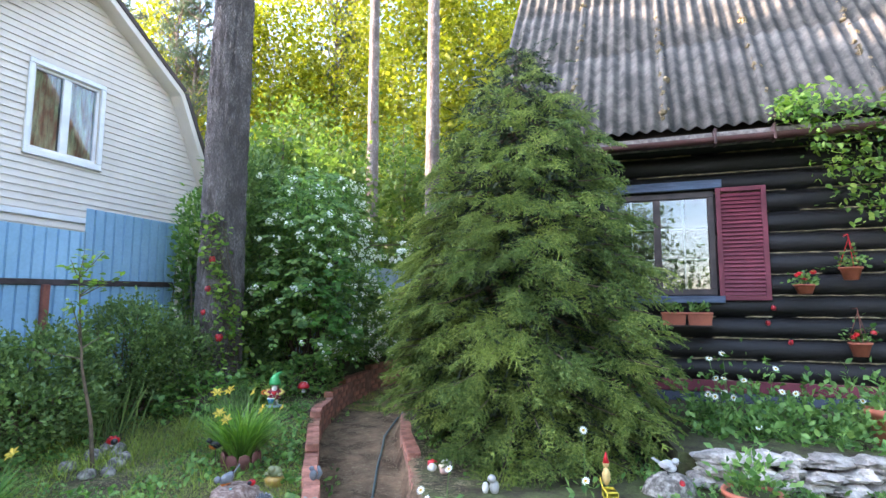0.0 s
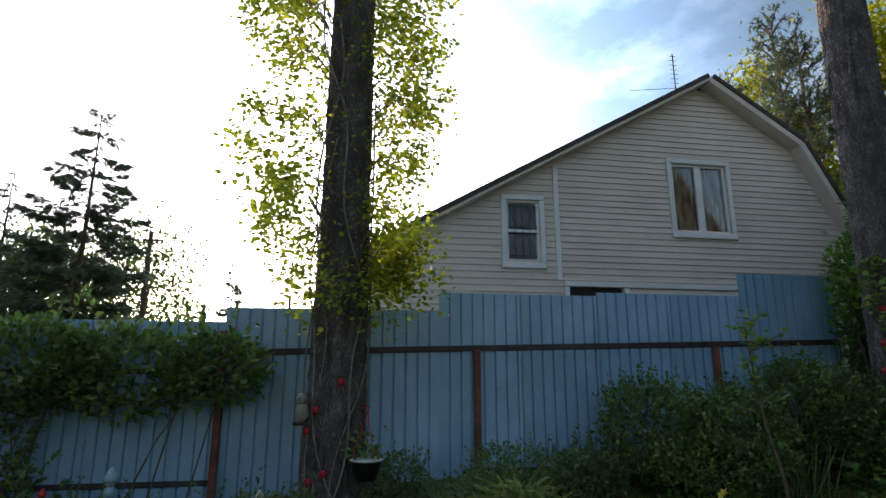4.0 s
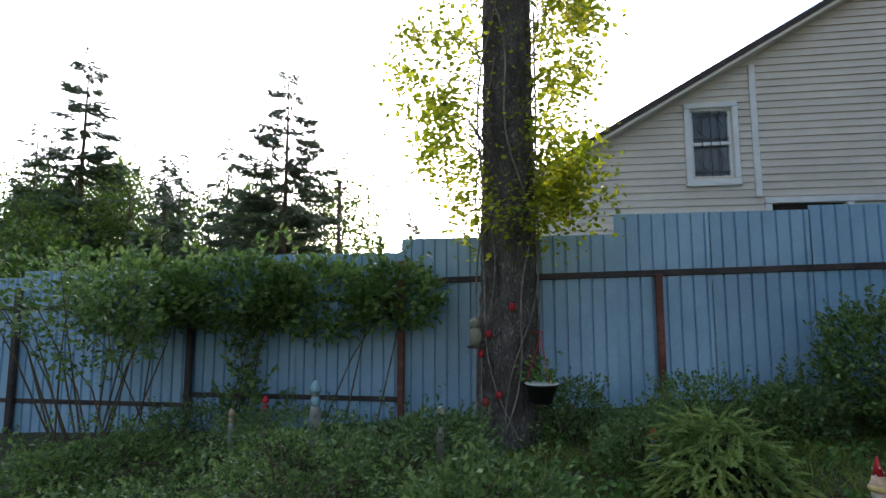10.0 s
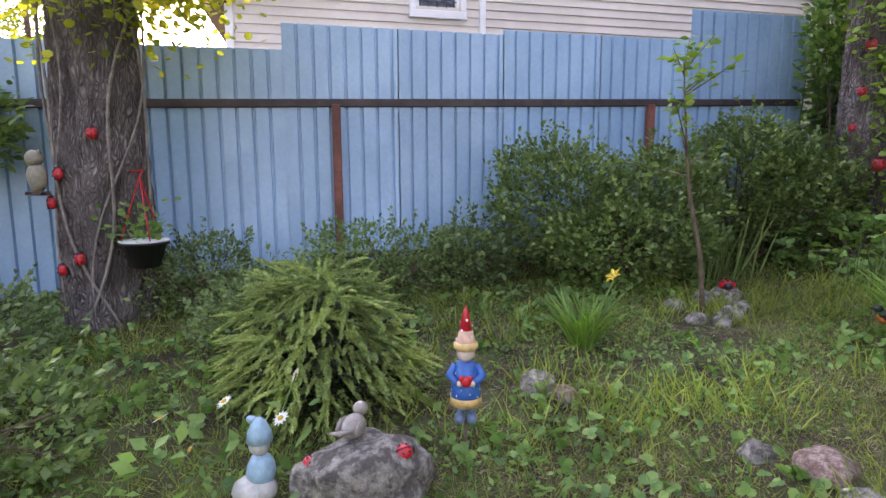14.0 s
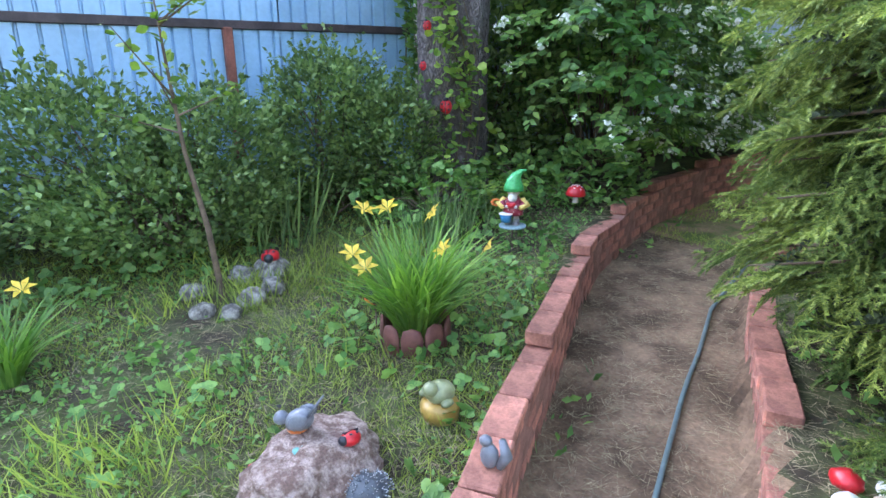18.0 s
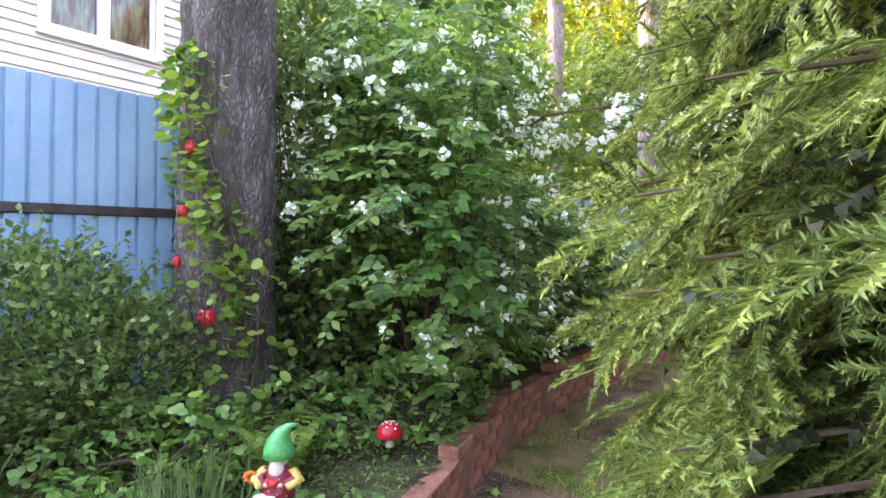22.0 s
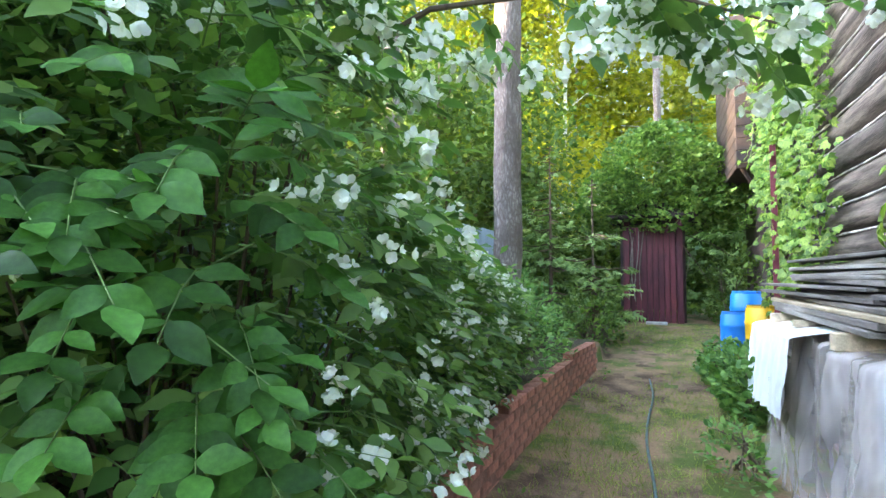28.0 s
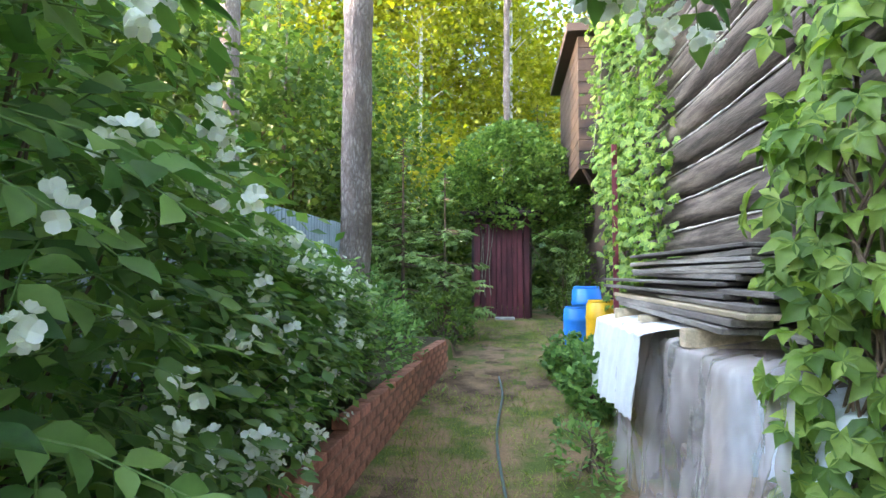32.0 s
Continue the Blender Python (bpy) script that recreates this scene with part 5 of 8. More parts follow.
# dark pines behind the neighbouring house
for k, (x, y) in enumerate([(-22.4, 17.5), (-25.4, 23.2), (-20.9, 20.6), (-27.1, 26.0), (-21.3, 23.9), (-33.1, 24.1), (-32.4, 28.2)]):
    tall_pine((x, y, 0.6), 15 + 1.1 * (k % 3), 0.17, M_BARKR, "dark pine behind the neighbouring house", 700 + k, crown=(0.4, 2.3), tufts=800)


# ---- shrubs ----
def shrub(name, label, at, shape, stems, leaves, size, material, tv=SLEAF_V, tf=SLEAF_F, seed=1, stem_mat=None, category="shrub", up=0.4, shell=0.55, spikes=0, root=0.4):
    """A shrub: stems from the base, leaves thick towards an uneven outline. shape: list of (centre, radii), all from the base."""
    r = np.random.default_rng(seed)
    rr = random.Random(seed)
    t = thing(name, label, category, at=at)
    P, D = [], []
    tot = sum(b[0] * b[1] * b[2] for _, b in shape)
    for c, b in shape:
        n = int(leaves * (b[0] * b[1] * b[2]) / tot)
        d = unit(r.normal(size=(n, 3)))
        lump = np.array([1 + 0.28 * noise.noise(Vector(q) * 2.6 + Vector((seed, c[0], c[1]))) for q in d])
        rad = (shell + (1 - shell) * r.random(n) ** 0.5) * lump
        p = d * rad[:, None] * np.array(b) + np.array(c)
        P.append(p)
        D.append(d * [1, 1, 0.5] + r.normal(0, 0.55, (n, 3)) + [0, 0, up])
        for k in range(max(1, int(stems * (b[0] * b[1] * b[2]) / tot))):
            q = unit(r.normal(size=3)) * np.array(b) * 0.9 + np.array(c)
            base = Vector((rr.gauss(0, 0.12) + c[0] * root, rr.gauss(0, 0.12) + c[1] * root, -0.05))
            e = Vector(q)
            mid = base.lerp(e, 0.55) + Vector((rr.gauss(0, 0.05), rr.gauss(0, 0.05), 0.12))
            part("stem", MB().tube([base, mid, e], [0.011, 0.007, 0.003], 5, cap=False), stem_mat or M_TWIG, t)
    for k in range(spikes):
        c, b = shape[rr.randrange(len(shape))]
        q = unit(r.normal(size=3) + [0, 0, 0.7])
        o = q * np.array(b) * 0.85 + np.array(c)
        w = unit(q * [0.7, 0.7, 0.4] + [0, 0, 0.75] + r.normal(0, 0.2, 3))
        L = rr.uniform(0.5, 1.0) * size[1] * 5
        f = np.linspace(0.1, 1, 13)[:, None]
        P.append(o + w * L * f)
        D.append(r.normal(0, 0.9, (13, 3)) + w * 0.9)
    P, D = np.concatenate(P), np.concatenate(D)
    keep = P[:, 2] > 0.0
    P, D = P[keep], D[keep]
    part("foliage", scatter("foliage", tv, tf, P, D, r.uniform(size[0], size[1], len(P)), roll=0.5), material, t)
    return t


def gz(x, y):
    return float(ground_z(x, y))


# mock orange with white flowers, along the brick wall
PX = [(-4.62, 5.72), (-4.2, 5.78), (-3.85, 5.9), (-3.58, 6.15), (-3.58, 6.6), (-3.82, 7.2), (-4.05, 8.3), (-4.2, 9.5), (-4.22, 10.4)]


def curved_leaf():
    """An ovate pointed leaf, folded along the midrib and drooping at the tip."""
    vs, fs = [], []
    rows = 9
    for i in range(rows):
        t = i / (rows - 1)
        w = 0.56 * math.sin(math.pi * min(1, t * 0.97 + 0.015)) ** 0.8 * (1 - 0.42 * t) * (1 + 0.03 * (-1) ** i)
        for u in (-1, -0.5, 0, 0.5, 1):
            vs.append((u * w * 0.62, t, 0.10 * abs(u) * w - 0.16 * t * t + 0.02 * math.sin(7 * t + 2 * u)))
    for i in range(rows - 1):
        for j in range(4):
            a = i * 5 + j
            fs.append((a, a + 1, a + 6, a + 5))
    return vs, fs


def mock_orange():
    rr = random.Random(14)
    t = shrub("mock_orange_bush", "large mock orange bush full of white flowers", (-4.6, 7.2, 0.40),
              [((-0.1, -0.75, 1.6), (0.62, 0.6, 1.0)), ((-0.35, -0.1, 1.8), (0.8, 0.8, 1.2)), ((0.1, 0.8, 1.1), (0.75, 0.9, 0.8)), ((-0.3, 1.5, 0.95), (0.9, 1.0, 0.75)), ((0.1, 2.5, 0.7), (0.6, 0.9, 0.55)), ((0.35, -0.3, 1.4), (0.5, 0.6, 0.7)), ((0.0, -0.3, 2.5), (0.8, 0.9, 0.6)), ((-0.9, 0.4, 1.4), (0.5, 1.0, 1.2))],
              80, 17000, (0.055, 0.10), M_PHIL, SLEAF_V, SLEAF_F, seed=4, up=-0.15, shell=0.35)
    inv = t.matrix_basis.inverted()
    cum = [0.0]
    for a, b in zip(PX, PX[1:]):
        cum.append(cum[-1] + math.hypot(b[0] - a[0], b[1] - a[1]))
    def outline(s):
        return Vector((np.interp(s, cum, [p[0] for p in PX]), np.interp(s, cum, [p[1] for p in PX]), 0))
    P, D, S, U = [], [], [], []
    tips, stems = [], MB()
    count = [0]
    stand = Vector((-2.95, 5.6, 1.6))
    def sprig(base, d, L, pairs, leaf):
        d = d.normalized()
        if (base + d * L - stand).length < 0.62:
            return
        side = d.cross(Vector((0, 0, 1))).normalized()
        face = Vector((d.x, d.y, 0)) * 0.9 + Vector((0, 0, 0.75))
        pts = [base + d * L * f + Vector((0, 0, -0.35 * L * f * f)) for f in (0, 0.33, 0.66, 1.0)]
        count[0] += 1
        tb = MB() if count[0] < 220 else stems
        tb.tube([inv @ p for p in pts], [0.003, 0.0022, 0.0018, 0.001], 4, cap=False)
        if tb is not stems:
            part("shoot", tb, M_STEM, t)
        for k in range(pairs):
            f = 0.25 + 0.75 * (k + 0.5) / pairs
            i = min(2, int(f * 3))
            p = pts[i].lerp(pts[i + 1], f * 3 - i)
            for sd in (-1, 1):
                dd = side * sd * rr.uniform(0.7, 1.1) + d * rr.uniform(0.25, 0.7) + Vector((0, 0, rr.uniform(-0.75, 0.05)))
                P.append(p)
                U.append(face)
                D.append(dd)
                S.append(leaf * rr.uniform(0.75, 1.15) * (1 - 0.25 * f))
        P.append(pts[-1])
        U.append(face)
        D.append(d + Vector((0, 0, -0.4)))
        S.append(leaf * 0.8)
        tips.append(pts[-1])
    for k in range(1250):
        s = rr.random() ** 0.8 * cum[-1]
        o = outline(s)
        n = (outline(min(cum[-1], s + 0.1)) - outline(max(0, s - 0.1))).normalized()
        n = Vector((n.y, -n.x, 0))
        z = rr.uniform(0.75, 3.35) if o.y > 6.3 else rr.uniform(1.05, 3.3)
        if o.y > 7.15:
            z = rr.uniform(0.9, 1.95 - 0.12 * (o.y - 7.15))
        if o.y > 7.0 and rr.random() < 0.25:
            z = rr.uniform(0.85, 1.1)
        bulge = 0.22 * (1 - ((z - 1.7) / 1.5) ** 2) + 0.16 * noise.noise((s * 1.6, z * 1.6, 3)) - 0.12 + (0.05 if o.y > 6.8 else 0)
        base = o + n * (bulge - 0.28) + Vector((0, 0, z))
        sprig(base, n + Vector((rr.gauss(0, 0.45), rr.gauss(0, 0.45), rr.uniform(-0.15, 0.55))), rr.uniform(0.22, 0.42), rr.randint(3, 5), rr.uniform(0.075, 0.108))
    # low shoots drooping over the wall and a branch arching over the path
    for k in range(26):
        y = rr.uniform(5.9, 6.9)
        sprig(Vector((float(wall_x(y)) - 0.15, y, rr.uniform(0.7, 1.0))), Vector((0.7, -0.4, 0.5)), rr.uniform(0.2, 0.34), 4, 0.1)
    arch = [Vector((-4.1, 6.7, 2.1)), Vector((-3.5, 6.75, 2.36)), Vector((-3.0, 6.8, 2.36)), Vector((-2.66, 6.85, 2.22))]
    part("branch", MB().tube([inv @ p for p in arch], [0.012, 0.009, 0.006, 0.003], 6), M_TWIG, t)
    for k in range(34):
        f = rr.random() ** 0.8 * 2.99
        p = arch[int(f)].lerp(arch[int(f) + 1], f - int(f))
        sprig(p, Vector((rr.uniform(0.1, 0.8), rr.gauss(0, 0.7), rr.uniform(-0.5, 0.25))), rr.uniform(0.12, 0.24), 3, 0.095)
    tagged(part("shoot_mass", stems, M_STEM, t), kind="stuff")
    P, D, S, U = np.array(P), np.array(D), np.array(S), np.array(U)
    eye = np.array([-2.95, 5.6, 1.6])
    order = np.argsort(np.linalg.norm(P - eye, axis=1))
    near, rest = order[:300], order[300:]
    me = MB().add(*curved_leaf()).mesh("leaf")
    me.shade_smooth()
    me.materials.append(M_PHILN)
    for i in near:
        d = Vector(D[i]).normalized()
        x = d.cross(Vector(U[i]) + Vector((rr.gauss(0, 0.25), rr.gauss(0, 0.25), rr.gauss(0, 0.25)))).normalized()
        z = x.cross(d)
        m = Matrix((x, d, z)).transposed().to_4x4()
        ob = new("leaf", me)
        ob.parent = t
        ob.matrix_basis = Matrix.Translation(inv @ Vector(P[i])) @ m @ Matrix.Scale(float(S[i]) * 1.02, 4)
    off = np.array(t.matrix_basis.translation)
    part("outer_foliage", scatter("outer_foliage", LEAF_V, LEAF_F, P[rest] - off, D[rest], S[rest], up=U[rest], roll=0.3), M_PHIL, t)
    # flower clusters
    variants = []
    for v in range(4):
        mb = MB()
        for f in range(5 + v):
            c = Vector((rr.gauss(0, 0.019), rr.gauss(0, 0.019), rr.gauss(0, 0.016)))
            ax = (c + Vector((rr.gauss(0, 0.01), rr.gauss(0, 0.01), 0.012))).normalized()
            u = ax.cross(Vector((0.3, 0.9, 0.1))).normalized()
            w = ax.cross(u)
            for q in range(4):
                a = q * 1.5708 + rr.uniform(-0.15, 0.15)
                e = u * math.cos(a) + w * math.sin(a)
                g = ax.cross(e)
                r = 0.0155 * rr.uniform(0.9, 1.15)
                pv, pf = [], []
                for i in range(4):
                    f = i / 3
                    wd = (0.12, 0.55, 0.62, 0.3)[i]
                    for u_ in (-1, 0, 1):
                        pv.append(c + e * r * 1.12 * f * (1 - 0.08 * u_ * u_) + g * r * wd * u_ + ax * r * (0.8 * f ** 1.4 - 0.25 * f ** 3 + 0.14 * u_ * u_ * f))
                for i in range(3):
                    for j in range(2):
                        o_ = i * 3 + j
                        pf.append((o_, o_ + 1, o_ + 4, o_ + 3))
                mb.add(pv, pf)
        m = mb.mesh("blossom", True)
        m.materials.append(M_PETALW)
        variants.append(m)
    tips = [p for p in tips if (p - stand).length > 0.85 and (p.y < 7.3 or rr.random() < 0.4) and ((p - stand).length > 1.7 or p.z > 2.1 or rr.random() < 0.6)]
    rr.shuffle(tips)
    tips.sort(key=lambda p: ((p - Vector((-3.85, 6.3, 1.8))).length + 0.5) * rr.uniform(0.1, 1.4) * (0.15 if p.x > -3.4 and p.z > 1.9 else 1.0))
    for p in tips[:230]:
        for q in range(3 if p.x > -3.4 and p.z > 1.9 else 1):
            ob = new("blossom", rr.choice(variants))
            ob.parent = t
            ob.matrix_basis = Matrix.Translation(inv @ (p + Vector((rr.gauss(0, 0.02 + 0.02 * q), rr.gauss(0, 0.02 + 0.02 * q), 0.01)))) @ Euler((rr.uniform(-0.6, 0.6), rr.uniform(0, 0.9), rr.uniform(0, 6.28))).to_matrix().to_4x4() @ Matrix.Scale(rr.uniform(0.8, 1.08), 4)
    extra = MB()
    n = 0
    for p in tips[230:]:
        if n < 150 and rr.random() < 0.2:
            n += 1
            v = variants[n % 4]
            s = Matrix.Translation(inv @ p) @ Euler((n, n * 2, 0)).to_matrix().to_4x4()
            extra.add([s @ q.co for q in v.vertices], [tuple(f.vertices) for f in v.polygons])
    tagged(part("upper_blossom", extra, M_PETALW, t), kind="stuff")


# same leaf as M_PHIL, coloured darker to paint the shade on the nearest ones
M_PHILN = mat("mock_orange_shaded_near_leaf", (0.065, 0.165, 0.03), 0.4, 0.16, 5, 0.1, 60, rnd=0.55, trans=0.34, spec=0.25)
mock_orange()
# dark shrubs at the fence
shrub("dark_shrub", "tall dark shrub between the pine and the mock orange", (-5.25, 6.35, 0.5), [((0, 0, 1.5), (0.55, 0.75, 1.45)), ((-0.1, 0.9, 1.4), (0.55, 0.7, 1.3)), ((0.3, -0.25, 0.75), (0.5, 0.5, 0.8)), ((-0.1, 0.2, 2.6), (0.5, 1.0, 0.7))], 34, 15000, (0.06, 0.1), M_SHRUB, seed=5, shell=0.4)
shrub("dark_shrub", "dark green leafy shrub against the blue fence", (-5.35, 3.2, 0.38), [((0, -0.35, 0.48), (0.42, 0.55, 0.5)), ((0.1, 0.5, 0.45), (0.48, 0.5, 0.45)), ((0.4, 0.1, 0.22), (0.45, 0.75, 0.3))], 40, 15000, (0.034, 0.06), M_SHRUB, seed=6, spikes=260)
shrub("dark_shrub", "dark flowering shrub between fence and pine", (-5.3, 4.55, 0.42), [((0, 0, 0.55), (0.48, 0.5, 0.58)), ((0.3, 0.3, 0.42), (0.45, 0.45, 0.45))], 30, 11000, (0.034, 0.06), M_SHRUB, seed=7, spikes=170)
shrub("dark_shrub", "leafy shrub between the fence end and the pine", (-5.6, 5.85, 0.5), [((0, 0, 1.3), (0.32, 0.4, 1.3)), ((0.1, -0.15, 2.0), (0.3, 0.35, 0.6))], 14, 3200, (0.06, 0.1), M_PHIL, seed=15, shell=0.3)
# climber over the fence
shrub("fence_climber", "dense climber hanging over the blue fence", (-5.75, -3.6, 0.0), [((0.05, 1.3, 1.45), (0.32, 0.85, 0.42)), ((0.1, 0.3, 1.5), (0.4, 0.9, 0.42)), ((0.15, -0.8, 1.45), (0.4, 0.8, 0.45)), ((0.1, 2.1, 1.45), (0.3, 0.5, 0.35)), ((0.05, 0.45, 0.85), (0.12, 0.14, 0.35)), ((0.1, 0.5, 0.3), (0.16, 0.2, 0.35))], 12, 9000, (0.06, 0.10), M_SHRUB, LEAF_V, LEAF_F, seed=8, spikes=70, root=0.95)
shrub("lilac_shrub", "thin-stemmed leafy shrub by the fence", (-4.6, -4.0, 0.0), [((0, 0, 1.3), (0.6, 0.6, 0.6)), ((0.1, -0.5, 1.5), (0.5, 0.5, 0.4))], 15, 1700, (0.05, 0.085), M_SHRUB, seed=9)
# low thicket under the trees
for k, (x, y, rx, ry, h, m) in enumerate([(-4.3, -0.9, 0.8, 0.8, 0.38, M_HEDGE), (-3.6, -1.6, 0.8, 0.8, 0.42, M_HEDGE), (-4.9, -2.2, 0.8, 0.9, 0.4, M_HEDGE), (-3.4, -0.4, 0.6, 0.7, 0.36, M_HEDGE), (-4.6, 0.8, 0.6, 0.6, 0.4, M_HEDGE), (-5.2, 1.4, 0.6, 0.8, 0.4, M_HEDGE), (-5.3, 2.1, 0.4, 0.5, 0.3, M_HEDGE), (-2.9, -2.3, 0.7, 0.8, 0.34, M_HEDGE), (-5.2, -3.3, 0.6, 0.8, 0.35, M_HEDGE), (-4.2, -3.4, 0.8, 0.8, 0.35, M_HEDGE), (-5.3, 0.2, 0.5, 0.5, 0.35, M_HEDGE)]):
    m = (M_HEDGE, M_SHRUB, M_HEDGE, M_SHRUB)[k % 4]
    f = (0.8, 0.85, 0.65, 0.75, 0.6)[k % 5]
    shrub("ground_shrub", "low small-leaved shrub covering the ground", (x, y, gz(x, y)), [((0, 0, h * 0.4 * f), (rx * 0.75, ry * 0.75, h * 1.15 * f)), ((rx * 0.5, -ry * 0.3, h * 0.25), (rx * 0.5, ry * 0.5, h * 0.7))], 20, 3900, (0.025, 0.045 if k % 3 else 0.06), m, seed=30 + k, spikes=55, shell=0.7)
# dwarf spruce mound
def dwarf_spruce():
    t = thing("dwarf_spruce", "low rounded dwarf spruce with pale new shoots", "shrub", at=(-3.75, 0.98, gz(-3.75, 0.98)))
    rr = random.Random(5)
    nv, nf = needles(105, 0.17, 0.021, 0.26)
    k0 = len(nv)
    nv = list(nv) + [Vector((0.006 * math.cos(a) * (1 - 0.6 * f), 0.19 * f, 0.006 * math.sin(a) * (1 - 0.6 * f))) for f in (0, 1) for a in (0, 2.1, 4.2)]
    nf = list(nf) + [q for a in range(3) for q in ((k0 + a, k0 + (a + 1) % 3, k0 + 3 + (a + 1) % 3), (k0 + a, k0 + 3 + (a + 1) % 3, k0 + 3 + a))]
    nv = [(v[0], v[1], v[2] - 1.2 * v[1] * v[1]) for v in nv]
    P, D, S = [], [], []
    for k in range(680):
        a, e = rr.uniform(0, 6.28), math.asin(rr.random() ** 0.8)
        q = Vector((math.cos(a) * math.cos(e), math.sin(a) * math.cos(e), math.sin(e)))
        R = rr.uniform(0.78, 1.04) * (1 + 0.12 * noise.noise(q * 3))
        p = Vector((q.x * 0.43 * R, q.y * 0.45 * R, q.z * 0.64 * R))
        P.append(p - q * 0.08)
        D.append((q.x + rr.gauss(0, 0.35), q.y + rr.gauss(0, 0.35), q.z * 0.4 - 0.35 + rr.gauss(0, 0.2)))
        S.append(rr.uniform(0.7, 1.2))
    part("needles", scatter("needles", nv, nf, P, D, S, roll=0.3), M_DWARF, t)
    # darkened fill paints the shade between the shoots
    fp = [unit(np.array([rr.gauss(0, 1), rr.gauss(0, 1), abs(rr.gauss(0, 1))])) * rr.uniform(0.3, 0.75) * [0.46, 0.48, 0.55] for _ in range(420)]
    part("inner_needles", scatter("inner_needles", TWIG_V, TWIG_F, fp, [(p[0] + rr.gauss(0, 0.2), p[1] + rr.gauss(0, 0.2), rr.gauss(0, 0.2)) for p in fp], 1.2), M_SPRUCESHADE, t, "dull inner needles, darkened to stand for shade")
    part("trunk", MB().tube([(0, 0, -0.05), (0, 0, 0.3)], [0.03, 0.02], 7), M_TWIG, t)
    for k in range(14):
        a = k * 0.45
        part("branch", MB().tube([(0, 0, 0.1), (0.35 * math.cos(a), 0.35 * math.sin(a), 0.25)], [0.012, 0.005], 5, cap=False), M_TWIG, t)


dwarf_spruce()


# tree by the fence wrapped in a climber
def vine_tree():
    t = thing("vine_clad_tree", "rough dark tree trunk wrapped in a leafy climber", "tree", at=(-5.12, -0.33, 0.25))
    bark_trunk("trunk", t, [(0, 0, -0.3), (0.02, 0.02, 2.5), (0.05, 0.05, 9.0)], [0.27, 0.225, 0.17], M_BARKG, n=64, step=0.1, ridge=0.035, fine_to=2.2, flare=0.15)
    rr = random.Random(2)
    for k in range(7):
        a0, tw, ph = rr.uniform(0, 6.28), rr.uniform(-0.9, 0.9), rr.uniform(0, 6)
        pts = [(math.cos(a0 + tw * z + 0.28 * math.sin(3.1 * z + ph)) * 0.282, math.sin(a0 + tw * z + 0.28 * math.sin(3.1 * z + ph)) * 0.282, z) for z in np.linspace(-0.1, rr.uniform(2.5, 6), 30)]
        part("vine_stem", MB().tube(pts, rr.uniform(0.006, 0.011), 5), M_GREYVINE, t, "grey twisting vine stem")
    P, D = [], []
    for k in range(150):
        z = rr.uniform(1.9, 6.4)
        a = rr.choice((-1, 1)) * 1.57 + rr.gauss(0, 0.5) if k % 5 else rr.uniform(0, 6.28)
        w = 0.3 + (0.2 + 0.48 * float(smooth(1.9, 3.0, z))) * rr.random() ** 0.7
        c = Vector((math.cos(a) * w, math.sin(a) * w, z))
        sd = rr.uniform(0.06, 0.15)
        n = int(900 * sd)
        for q in range(n):
            P.append(c + Vector((rr.gauss(0, sd), rr.gauss(0, sd), rr.gauss(-0.03, sd * 1.2))))
            D.append((math.cos(a) + rr.gauss(0, 0.7), math.sin(a) + rr.gauss(0, 0.7), rr.uniform(-1, 0.2)))
        part("vine_stem", MB().tube([(math.cos(a) * 0.22, math.sin(a) * 0.22, z - 0.25), c * 0.6 + Vector((0, 0, z * 0.4 - 0.02)), c], [0.008, 0.005, 0.002], 4, cap=False), M_GREYVINE, t)
    for k in range(800):
        z = rr.uniform(1.5, 5.8)
        a = rr.uniform(0, 6.28)
        w = rr.uniform(0.28, 0.36)
        P.append((math.cos(a) * w, math.sin(a) * w, z))
        D.append((math.cos(a) + rr.gauss(0, 0.5), math.sin(a) + rr.gauss(0, 0.5), rr.uniform(-1, 0.2)))
    for k in range(420):
        P.append((0.1 + rr.gauss(0, 0.2), 0.62 + rr.gauss(0, 0.16), 2.1 + rr.gauss(0, 0.2)))
        D.append((rr.gauss(0, 1), rr.gauss(0, 1), -0.7))
    part("foliage", scatter("foliage", ROUND_V, ROUND_F, P, D, [rr.uniform(0.035, 0.062) for _ in P]), M_HOP, t, "backlit yellow-green climber leaves")


vine_tree()

# creeper over the shed and on the log wall
shrub("shed_creeper", "mound of green creeper over the shed", (-3.0, 17.6, 2.55), [((0.0, 0.2, 1.15), (1.15, 1.0, 1.15)), ((0.9, 0.0, 0.95), (0.85, 0.9, 0.9)), ((-0.8, -0.1, 0.7), (0.75, 0.7, 0.7)), ((1.6, 0.3, 0.35), (0.7, 0.9, 0.9)), ((0.3, -0.45, 0.45), (0.7, 0.4, 0.5)), ((-0.02, -0.42, -0.3), (0.17, 0.1, 0.6)), ((0.62, -0.42, -0.5), (0.16, 0.12, 0.9)), ((-0.72, -0.42, -0.5), (0.2, 0.12, 0.9)), ((-0.5, -0.42, 0.15), (0.45, 0.12, 0.25)), ((0.3, 0.3, 2.0), (0.75, 0.6, 0.4)), ((1.15, -0.25, -0.55), (0.45, 0.3, 0.9)), ((-1.2, -0.1, -0.6), (0.5, 0.3, 0.9)), ((1.0, -0.3, -1.6), (0.35, 0.35, 0.35))], 30, 11500, (0.08, 0.14), M_CREEP, TRI_V, TRI_F, seed=12)


